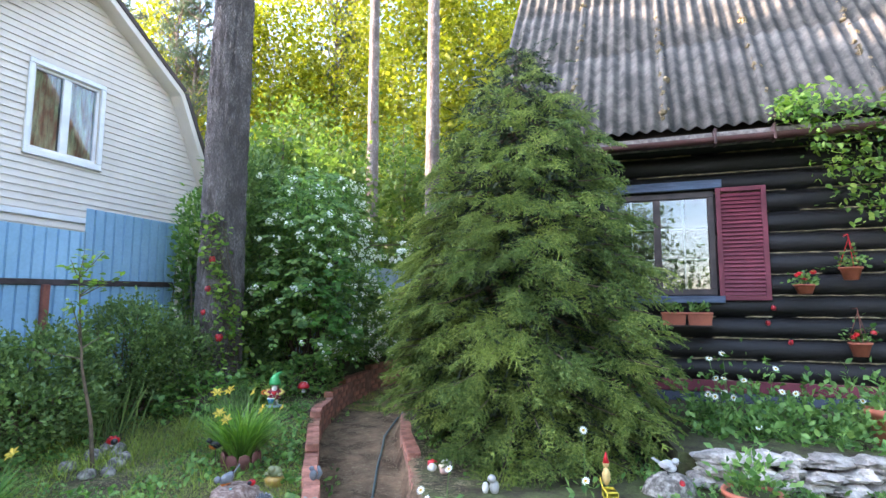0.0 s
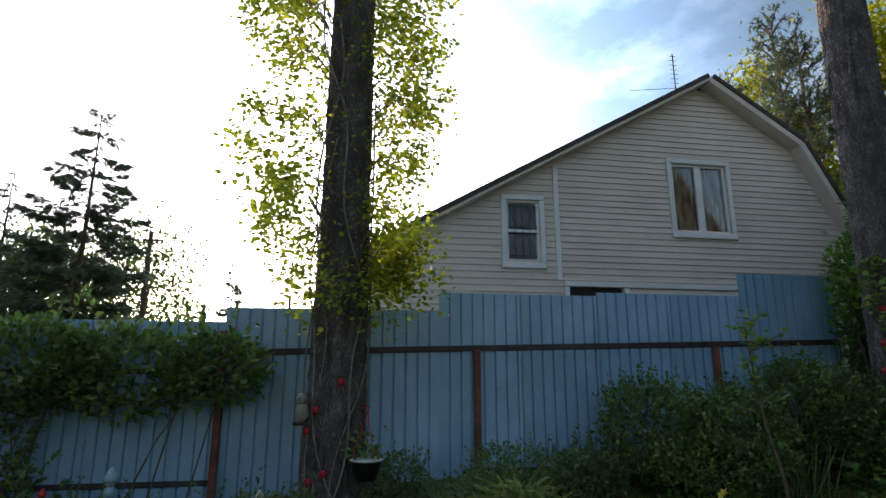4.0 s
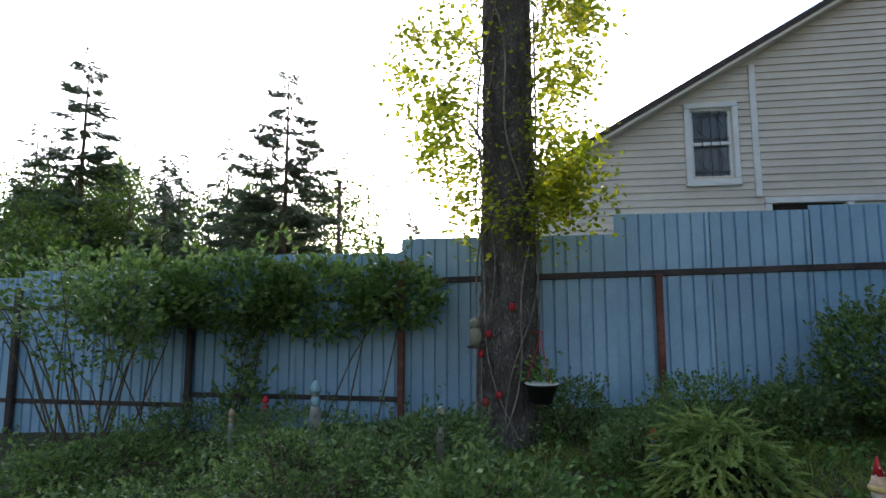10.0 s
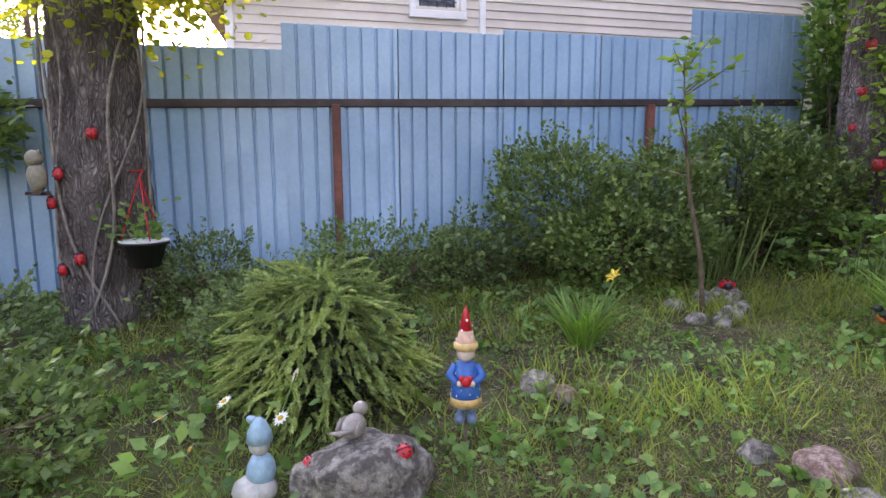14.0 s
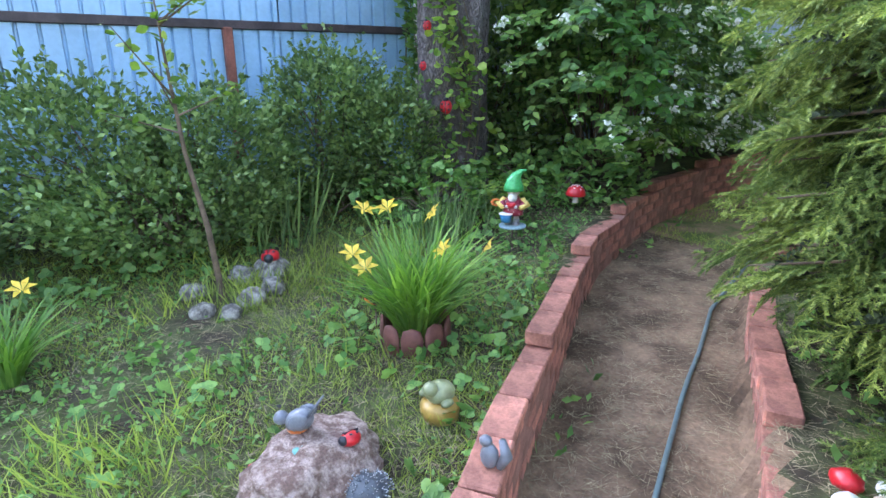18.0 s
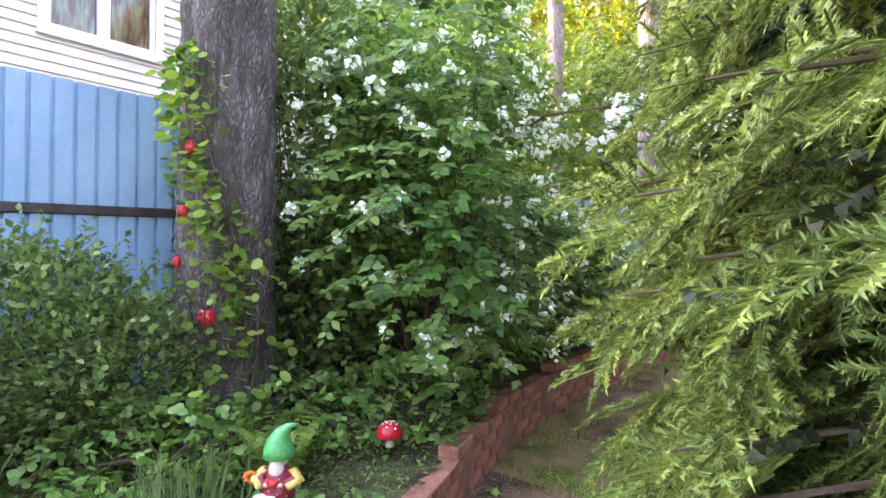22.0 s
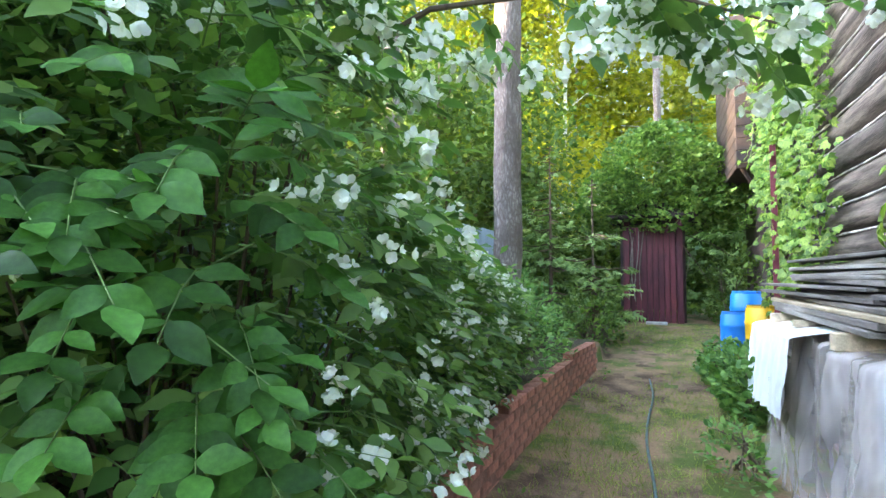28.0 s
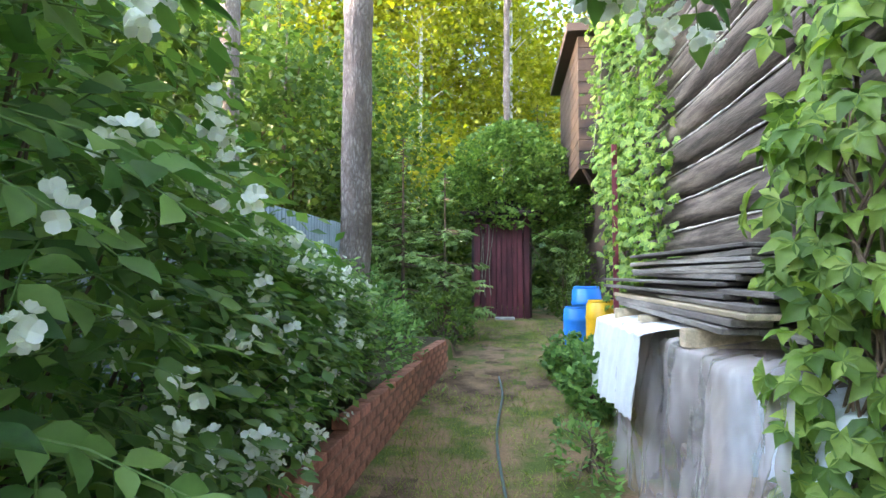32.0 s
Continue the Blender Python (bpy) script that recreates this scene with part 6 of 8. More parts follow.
def wall_creeper(name, label, spots, count, size, seed, stems=10, tv=PALM_V, tf=PALM_F):
    """Five-lobed creeper leaves on a wall. spots: (x, y, z, spread y, spread z, share)."""
    rr = random.Random(seed)
    t = thing(name, label, "climber", at=(0, 0, 0))
    P, D = [], []
    for x, y, z, sy, sz, share in spots:
        for k in range(int(count * share)):
            P.append((x - abs(rr.gauss(0, 0.10)), y + rr.uniform(-sy, sy) * (0.7 + 0.3 * rr.random()), z + rr.uniform(-sz, sz)))
            D.append((-0.35 + rr.gauss(0, 0.45), rr.gauss(0, 0.8), rr.uniform(-1.3, 0.0)))
        for k in range(max(1, int(stems * share))):
            a = y + rr.uniform(-sy, sy) * 0.6
            pts = [(x + 0.0 + rr.gauss(0, 0.015), a + rr.gauss(0, 0.07), z - sz + 2 * sz * i / 8) for i in range(9)]
            part("stem", MB().tube(pts, 0.006, 5, cap=False), M_TWIG, t)
    me = scatter("foliage", tv, tf, P, D, [rr.uniform(*size) for _ in P], up=(-0.75, -0.6, 0.7), roll=0.45)
    me.shade_smooth()
    part("foliage", me, M_VINE, t)
    return t


wall_creeper("wall_creeper", "bright green creeper covering the far log wall", [(-1.57, 12.0, 3.4, 1.5, 2.2, 1.0), (-1.59, 13.2, 4.6, 1.0, 2.0, 0.5)], 2300, (0.06, 0.10), 3)
wall_creeper("wall_creeper", "bright green creeper hanging at the house corner", [(-1.70, 8.1, 2.7, 0.4, 1.15, 1.0), (-1.86, 7.9, 1.35, 0.3, 0.8, 0.9), (-1.80, 7.6, 2.2, 0.3, 1.2, 0.4)], 135, (0.09, 0.145), 4, tv=WIDEPALM_V, tf=WIDEPALM_F)


# ---- figures and stones ----
def figure(name, label, category, at, pieces, turn=0.0, size=1.0, group=""):
    """A moulded garden figure: one mesh, painted in several colours."""
    vs, fs, ids, mats = [], [], [], []
    for mb, m in pieces:
        if m not in mats:
            mats.append(m)
        o = len(vs)
        vs += mb.v
        fs += [tuple(i + o for i in f) for f in mb.f]
        ids += [mats.index(m)] * len(mb.f)
    me = bpy.data.meshes.new(name)
    me.from_pydata(vs, [], fs)
    for m in mats:
        me.materials.append(m)
    me.polygons.foreach_set("material_index", ids)
    me.shade_smooth()
    ob = new(name, me)
    ob.matrix_basis = Matrix.Translation(at) @ pose(0, 0, 0, 0, 0, turn) @ Matrix.Scale(size, 4)
    return tagged(ob, label, category, group)


RED, WHITEP, BLACKP, GREENP, BLUEP, TAN = paint(0.55, 0.02, 0.025), paint(0.75, 0.72, 0.66), paint(0.02, 0.02, 0.025), paint(0.05, 0.38, 0.11), paint(0.02, 0.10, 0.42), paint(0.62, 0.42, 0.16)
GREYP, LBLUE, ORANGE, PALE, BROWN = paint(0.16, 0.17, 0.19), paint(0.25, 0.42, 0.50), paint(0.60, 0.16, 0.03), paint(0.62, 0.50, 0.42), paint(0.12, 0.07, 0.05)


def ladybird(at, m=Matrix(), r=0.03, label="small red ladybird figure"):
    body, head, dots = MB(), MB(), MB()
    body.blob((0, 0, r * 0.25), (r, r * 1.2, r * 0.75), 12)
    head.blob((0, r * 1.05, r * 0.3), (r * 0.55, r * 0.45, r * 0.5), 8)
    head.box(-r * 0.05, -r * 1.15, r * 0.7, r * 0.05, r * 0.8, r * 1.03, 0.001)
    for x, y in ((0.5, 0.4), (-0.5, 0.4), (0.55, -0.4), (-0.55, -0.4)):
        dots.blob((x * r, y * r, r * 0.82), (r * 0.2, r * 0.2, r * 0.1), 6)
    ob = figure("ladybird_figure", label, "figurine", (0, 0, 0), [(body, RED), (head, BLACKP), (dots, BLACKP)], group="ladybird figures")
    ob.matrix_basis = Matrix.Translation(at) @ m
    return ob


def rock(at, r, material, label, seed, rough=0.32, name="garden_stone", turn=0.0, group="", n=22):
    mb = MB().blob((0, 0, r[2] * 0.45), r, n, rough, seed, flat=-0.08, freq=1.3)
    ob = part(name, mb, material, None, smooth=True)
    ob.matrix_basis = Matrix.Translation(at) @ pose(0, 0, 0, 0, 0, turn)
    return tagged(ob, label, "stone", group)


# pink boulder with its figures
BX, BY = -2.67, 3.19
rock((BX, BY, gz(BX, BY) + 0.02), (0.18, 0.235, 0.11), M_PINKST, "rough pink granite boulder in the grass", 5.9, 0.30, "boulder", 20, n=36)
BT = gz(BX, BY)
ladybird((-2.60, 3.28, BT + 0.165), pose(0, 0, 0, 12, 14, 200))


def bird(at, turn, top, belly, size=1.0, label="painted garden bird figure", lift=18):
    a, b, c, d = MB(), MB(), MB(), MB()
    a.blob((0, 0, 0.065), (0.038, 0.062, 0.042), 14)
    b.blob((0, 0.018, 0.052), (0.032, 0.048, 0.035), 12)
    c.blob((0, 0.06, 0.105), (0.027, 0.029, 0.026), 12)
    c.add([(-0.02, -0.05, 0.07), (0.02, -0.05, 0.07), (0.018, -0.135, 0.10), (-0.018, -0.135, 0.10), (-0.02, -0.05, 0.058), (0.02, -0.05, 0.058), (0.018, -0.135, 0.092), (-0.018, -0.135, 0.092)], [(0, 1, 2, 3), (7, 6, 5, 4), (0, 3, 7, 4), (1, 5, 6, 2), (2, 6, 7, 3), (0, 4, 5, 1)])
    d.lathe([(0.007, 0), (0.004, 0.012), (0.0005, 0.022)], n=6, m=pose(0, 0.085, 0.105, -90))
    for s in (-1, 1):
        d.tube([(s * 0.014, 0.0, 0.03), (s * 0.014, 0.005, -0.01)], 0.004, 5)
        c.blob((s * 0.036, -0.015, 0.07), (0.008, 0.05, 0.028), 8)
    if lift < 0:
        c_, s_ = math.cos(radians(lift)), math.sin(radians(lift))
        for q in (a, b, c):
            q.v = [(x, y * c_ - (z - 0.04) * s_, 0.04 + y * s_ + (z - 0.04) * c_) for x, y, z in q.v]
    return figure("bird_figure", label, "figurine", at, [(a, top), (b, belly), (c, top), (d, BLACKP)], turn, size, "bird figures")


bird((-2.71, 3.18, BT + 0.165), 130, GREYP, ORANGE, 0.85, "grey bird figure with an orange breast", -35)
butter = MB()
for s in (-1, 1):
    butter.blob((s * 0.022, 0.0, 0), (0.022, 0.016, 0.004), 8).blob((s * 0.016, 0.022, 0), (0.016, 0.014, 0.004), 8)
figure("butterfly_plaque", "small turquoise butterfly on the boulder", "figurine", (-2.62, 3.14, BT + 0.162), [(butter, paint(0.12, 0.34, 0.30))], 30).rotation_euler = (0.1, 0.25, 0.4)
cat = MB().tube([(-0.05, 0, 0.0), (0.0, 0, 0.012), (0.055, 0, 0.008)], [0.006, 0.016, 0.007], 8)
figure("caterpillar_figure", "small red and orange caterpillar figure", "figurine", (-2.72, 3.06, BT + 0.105), [(cat, RED)], 60)
# hedgehog
hx, hy = -2.50, 3.27
h = gz(hx, hy)
spines, face, tips5 = MB(), MB(), MB()
spines.blob((0, 0, 0.07), (0.075, 0.10, 0.08), 18)
r5 = random.Random(5)
for k in range(260):
    a, e = r5.uniform(0, 6.28), math.asin(r5.random())
    d = Vector((math.cos(a) * math.cos(e), math.sin(a) * math.cos(e), math.sin(e)))
    p = Vector((d.x * 0.074, d.y * 0.098 - 0.005, 0.07 + d.z * 0.078))
    if p.y < 0.075:
        spines.tube([p, p + d * 0.014], [0.0035, 0.0018], 4, cap=False)
        tips5.tube([p + d * 0.014, p + d * 0.02], [0.0022, 0.0008], 4, cap=False)
face.lathe([(0.045, 0), (0.035, 0.04), (0.014, 0.08), (0.004, 0.088)], n=10, m=pose(0, 0.06, 0.05, -80))
for s in (-1, 1):
    face.blob((s * 0.04, 0.05, 0.01), (0.02, 0.03, 0.014), 8)
nose = MB().blob((0, 0.15, 0.062), (0.009, 0.009, 0.009), 6)
figure("hedgehog_figure", "grey hedgehog figure in the grass", "figurine", (hx, hy, h), [(spines, paint(0.10, 0.11, 0.12, 0.7)), (tips5, paint(0.5, 0.5, 0.5)), (face, WHITEP), (nose, BLACKP)], 165, 0.7)
# turtle on a stump
t1, t2 = MB(), MB()
t1.lathe([(0.07, 0), (0.075, 0.05), (0.06, 0.07)], n=14)
t2.blob((0, 0, 0.10), (0.055, 0.06, 0.04), 12).blob((0, 0.05, 0.13), (0.03, 0.03, 0.028), 10)
for s in (-1, 1):
    t2.blob((s * 0.055, 0.02, 0.085), (0.02, 0.03, 0.014), 8)
figure("turtle_figure", "mossy turtle figure on a yellow stump", "figurine", (-2.72, 3.70, gz(-2.72, 3.70)), [(t1, paint(0.40, 0.25, 0.06)), (t2, paint(0.24, 0.26, 0.13))], 190)
figure("stone_figure", "small grey moulded stone figure on the brick wall", "figurine", (-2.04, 3.14, float(wall_top(3.14)) - 0.02), [(MB().blob((0, 0, 0.02), (0.06, 0.05, 0.035), 14, 0.3, 3).blob((0.03, 0.01, 0.05), (0.022, 0.02, 0.025), 8, 0.3, 5).blob((-0.025, 0.0, 0.055), (0.02, 0.02, 0.03), 8, 0.3, 7), paint(0.22, 0.24, 0.22, 0.7))], 30)
# squirrel on the brick wall
q1 = MB().blob((0, 0, 0.04), (0.022, 0.028, 0.04), 10).blob((0, 0.012, 0.085), (0.017, 0.02, 0.018), 8).tube([(0, -0.03, 0.01), (0, -0.05, 0.05), (0, -0.035, 0.10)], [0.012, 0.018, 0.01], 8)
figure("squirrel_figure", "small grey figure on the brick wall", "figurine", (-2.28, 3.55, float(wall_top(3.55))), [(q1, GREYP)], 120)


def mushroom(at, size, label, tilt=0):
    cap, stem, dots = MB(), MB(), MB()
    cap.lathe([(0.002, 0.122), (0.025, 0.118), (0.047, 0.104), (0.062, 0.082), (0.070, 0.056), (0.062, 0.047), (0.015, 0.052)][::-1], n=22)
    stem.lathe([(0.022, 0), (0.018, 0.03), (0.016, 0.055)], n=12)
    r = random.Random(1)
    for k in range(15):
        a, e = k * 2.4, 0.15 + 0.055 * k
        dots.blob((math.cos(a) * 0.064 * math.sin(e), math.sin(a) * 0.064 * math.sin(e), 0.052 + 0.069 * math.cos(e)), (0.008, 0.007, 0.005), 6)
    return figure("mushroom_figure", label, "figurine", at, [(cap, RED), (stem, WHITEP), (dots, WHITEP)], 0, size)


mushroom((-3.86, 5.75, 0.50), 1.05, "red toadstool figure with white dots")


def gnome(name, label, at, hat, coat, boots, height, turn, skirt=None, beard=True, stake=0.0, bucket=False):
    a = {"hat": MB(), "coat": MB(), "face": MB(), "boots": MB(), "skirt": MB(), "beard": MB(), "extra": MB(), "stake": MB(), "trim": MB()}
    if bucket:
        a["hat"].tube([(0, 0, 0.63), (0, 0, 0.70), (0.0, 0, 0.80), (-0.03, 0, 0.90), (-0.09, 0, 0.97), (-0.15, 0, 0.985)], [0.125, 0.118, 0.095, 0.062, 0.032, 0.01], 16)
        for s_ in (-1, 1):
            a["skirt"].tube([(s_ * 0.10, 0, 0.50), (s_ * 0.17, 0.03, 0.40), (s_ * 0.10, 0.11, 0.36)], [0.042, 0.05, 0.04], 8)
    else:
        a["hat"].lathe([(0.085, 0.66), (0.08, 0.70), (0.056, 0.80)], n=16)
        a["extra"].lathe([(0.056, 0.80), (0.028, 0.93), (0.006, 1.0)], n=16)
    a["trim"].lathe([(0.088, 0.635), (0.104, 0.655), (0.10, 0.69), (0.08, 0.70)], n=16)
    a["face"].blob((0, 0.0, 0.60), (0.078, 0.075, 0.075), 14)
    a["coat"].lathe([(0.13, 0.22), (0.125, 0.30), (0.10, 0.42), (0.075, 0.53)], n=16)
    for s in (-1, 1):
        a["coat"].tube([(s * 0.085, 0, 0.50), (s * 0.135, 0.03, 0.42), (s * 0.07, 0.10, 0.38)], [0.035, 0.04, 0.03], 8)
        a["face"].blob((s * 0.05, 0.115, 0.38), (0.028, 0.028, 0.028), 8)
        a["boots"].blob((s * 0.05, 0.02, 0.05), (0.048, 0.075, 0.055), 10).tube([(s * 0.045, 0, 0.06), (s * 0.045, 0, 0.15)], 0.042, 10)
        a["face"].tube([(s * 0.045, 0, 0.14), (s * 0.045, 0, 0.23)], 0.035, 8)
    if skirt:
        a["skirt"].lathe([(0.135, 0.17), (0.13, 0.24), (0.10, 0.26)], n=16)
    if beard:
        a["beard"].blob((0, 0.05, 0.52), (0.06, 0.05, 0.10), 12)
    a["extra"].blob((0.0, 0.13, 0.40), (0.05, 0.03, 0.045), 8).blob((0.035, 0.135, 0.43), (0.025, 0.02, 0.025), 6).blob((-0.035, 0.135, 0.43), (0.025, 0.02, 0.025), 6)
    dots = MB()
    for k in range(30):
        ang, z = k * 2.4, 0.25 + 0.2 * (k / 30)
        rad = np.interp(z, [0.22, 0.30, 0.42, 0.53], [0.13, 0.125, 0.10, 0.075])
        dots.blob((math.cos(ang) * rad, math.sin(ang) * rad, z), (0.007, 0.007, 0.007), 5)
    for k in range(7):
        ang, z = k * 2.4, 0.72 + k * 0.028
        rad = np.interp(z, [0.66, 0.70, 0.80, 0.93], [0.085, 0.08, 0.055, 0.028])
        dots.blob((math.cos(ang) * rad, math.sin(ang) * rad, z), (0.012, 0.012, 0.012), 6)
    if stake:
        a["stake"].tube([(0, 0, -stake / height), (0, 0, 0.05)], 0.012, 6)
    ps = [(a["hat"], hat), (a["trim"], TAN if not beard else hat), (a["face"], PALE), (a["coat"], coat), (a["boots"], boots), (a["extra"], RED), (dots, WHITEP), (a["stake"], BROWN)]
    if skirt:
        ps.append((a["skirt"], skirt))
    if beard:
        ps.append((a["beard"], WHITEP))
    if bucket:
        b, rim, fl = MB(), MB(), MB()
        b.lathe([(0.055, 0.12), (0.08, 0.26), (0.07, 0.26), (0.05, 0.14)], at=(0.06, 0.13, 0), n=16)
        rim.lathe([(0.083, 0.25), (0.086, 0.265), (0.078, 0.27)], at=(0.06, 0.13, 0), n=16)
        for k in range(8):
            fl.blob((0.2 + 0.05 * math.cos(k * 0.785), 0.05, 0.42 + 0.05 * math.sin(k * 0.785)), (0.025, 0.012, 0.025), 6)
        base = MB().lathe([(0.17, 0.0), (0.17, 0.03), (0.12, 0.05)], n=16)
        ps += [(b, paint(0.04, 0.22, 0.45)), (rim, WHITEP), (fl, ORANGE), (base, paint(0.25, 0.36, 0.40)), (a["skirt"], paint(0.70, 0.50, 0.12))]
    if bucket:
        for q, _ in ps:
            q.v = [(x * 1.4, y * 1.4, z) for x, y, z in q.v]
    return figure(name, label, "figurine", at, ps, turn, height, "gnome figures")


gnome("gnome_figure", "girl gnome figure in a blue dotted coat and ruddy hat", (-3.14, 1.49, 0.17), paint(0.66, 0.40, 0.26), paint(0.02, 0.13, 0.40), paint(0.13, 0.20, 0.30), 0.45, 255, skirt=TAN, beard=False, stake=0.26)
gnome("gnome_figure", "bearded gnome figure with a green hat and blue bucket", (-3.70, 4.98, 0.47), GREENP, paint(0.28, 0.03, 0.05), paint(0.30, 0.30, 0.30), 0.36, 215, stake=0.2, bucket=True)
# pale blue sitting figure and red capped one
b1, b2 = MB(), MB()
b1.blob((0, 0, 0.12), (0.055, 0.06, 0.075), 12).lathe([(0.05, 0.24), (0.045, 0.28), (0.025, 0.32), (0.008, 0.335)], n=12).blob((0.03, 0, 0.325), (0.022, 0.015, 0.015), 8)
b2.blob((0, 0.005, 0.225), (0.04, 0.04, 0.04), 12).blob((0.02, 0.02, 0.05), (0.09, 0.075, 0.055), 12)
figure("sitting_gnome_figure", "pale blue sitting gnome figure", "figurine", (-3.02, 0.76, gz(-3.02, 0.76)), [(b1, LBLUE), (b2, paint(0.45, 0.45, 0.40))], 250, 0.85)
figure("gnome_figure", "small gnome figure with a glossy red cap in the grass", "figurine", (-2.54, 1.06, gz(-2.54, 1.06)), [(MB().lathe([(0.062, 0.10), (0.066, 0.115), (0.056, 0.15), (0.034, 0.175), (0.008, 0.185)], n=18), paint(0.55, 0.02, 0.025, 0.12)), (MB().blob((0, 0, 0.055), (0.05, 0.045, 0.06), 12).blob((0.045, 0.01, 0.075), (0.035, 0.03, 0.045), 10), paint(0.06, 0.34, 0.46)), (MB().blob((0, 0.02, 0.095), (0.042, 0.035, 0.03), 10), WHITEP)], 200, 0.85, "gnome figures")
rock((-2.93, 1.10, gz(-2.93, 1.10) + 0.02), (0.16, 0.23, 0.14), M_STONE, "grey lichened boulder with small figures on it", 8.1, 0.28, "boulder", 0, n=32)
SB = gz(-2.93, 1.10)
bird((-2.98, 1.06, SB + 0.185), 60, paint(0.30, 0.27, 0.23), paint(0.50, 0.46, 0.38), 0.95, "brown and cream bird figure")
ladybird((-2.88, 1.21, SB + 0.185), pose(0, 0, 0, 0, 30, 20), 0.028)
ladybird((-2.92, 0.92, SB + 0.16), pose(0, 0, 0, 20, 10, 120), 0.025)
# sapling with its ring of stones
for k, (x, y, r) in enumerate([(-4.42, 3.70, 0.095), (-4.42, 3.52, 0.075), (-4.20, 3.62, 0.07), (-4.34, 3.24, 0.065), (-4.10, 3.22, 0.06), (-4.02, 3.34, 0.055), (-4.12, 3.48, 0.07)]):
    rock((x, y, gz(x, y)), (r, r * 1.1, r * 0.85), M_STONE, "rounded grey stone round the young tree", k * 3.1, 0.22, "garden_stone", k * 50, "stones round the young tree", 16)
ladybird((-4.42, 3.70, gz(-4.42, 3.7) + 0.105), pose(0, 0, 0, 0, 5, 240), 0.055, "large red ladybird figure on a stone")
for k, (x, y, r, l) in enumerate([(-2.86, 2.55, 0.085, 0), (-2.68, 2.66, 0.12, 1), (-2.50, 2.62, 0.09, 0), (-2.36, 2.72, 0.055, 2), (-2.23, 2.84, 0.065, 2), (-2.44, 2.1, 0.05, 0), (-3.62, 1.98, 0.11, 0), (-3.50, 2.05, 0.09, 1), (-2.12, 2.93, 0.07, 2), (-2.62, 2.06, 0.045, 1)]):
    rock((x, y, gz(x, y) - 0.02), (r * 0.8, r * 0.95, r * 0.6), (M_STONE, M_PINKST, M_LIME)[l], ("grey field stone in the grass", "brown-pink field stone in the grass", "pale stone in the grass")[l], 40 + k * 2.7, 0.3, "garden_stone", k * 70, "stones in the grass", 18)


def sapling():
    x, y = -4.21, 3.36
    t = thing("sapling", "young fruit tree with a thin trunk and few leaves", "tree", at=(x, y, gz(x, y)))
    r = random.Random(3)
    trunk = [(0, 0, -0.05), (-0.03, -0.03, 0.4), (-0.10, -0.08, 0.8), (-0.13, -0.10, 1.15), (-0.16, -0.12, 1.6)]
    part("trunk", MB().tube(trunk, [0.019, 0.015, 0.011, 0.008, 0.003], 8), M_TWIG, t)
    P, D = [], []
    for k in range(9):
        b = Vector(trunk[2]).lerp(Vector(trunk[4]), r.random())
        e = b + Vector((r.uniform(-0.35, 0.35), r.uniform(-0.35, 0.35), r.uniform(0.05, 0.3)))
        part("branch", MB().tube([b, e], [0.006, 0.002], 5, cap=False), M_TWIG, t)
        for q in range(13):
            P.append(b.lerp(e, r.uniform(0.3, 1.05)) + Vector((r.gauss(0, 0.03), r.gauss(0, 0.03), r.gauss(0, 0.03))))
            D.append((r.gauss(0, 1), r.gauss(0, 1), r.uniform(-0.4, 0.6)))
    for q in range(26):
        P.append(Vector(trunk[3]).lerp(Vector(trunk[4]), r.random() * 1.1))
        D.append((r.gauss(0, 1), r.gauss(0, 1), r.uniform(0, 1)))
    part("foliage", scatter("foliage", LEAF_V, LEAF_F, P, D, [r.uniform(0.05, 0.085) for _ in P]), M_VINE, t)


sapling()


def petal_flower(n, L, w, cup):
    mb = MB()
    for k in range(n):
        a = 2 * math.pi * k / n
        e, g = Vector((math.cos(a), math.sin(a), 0)), Vector((-math.sin(a), math.cos(a), 0))
        up = Vector((0, 0, 1))
        mb.add([(0, 0, 0), e * L * 0.5 - g * w + up * cup, e * L - g * w * 0.15 + up * cup * 0.9, e * L + g * w * 0.15 + up * cup * 0.9, e * L * 0.5 + g * w + up * cup], [(0, 1, 2, 3, 4)])
    return mb


LILY = petal_flower(6, 0.055, 0.013, 0.022).mesh("lily_flower")
LILY.materials.append(M_PETALY)


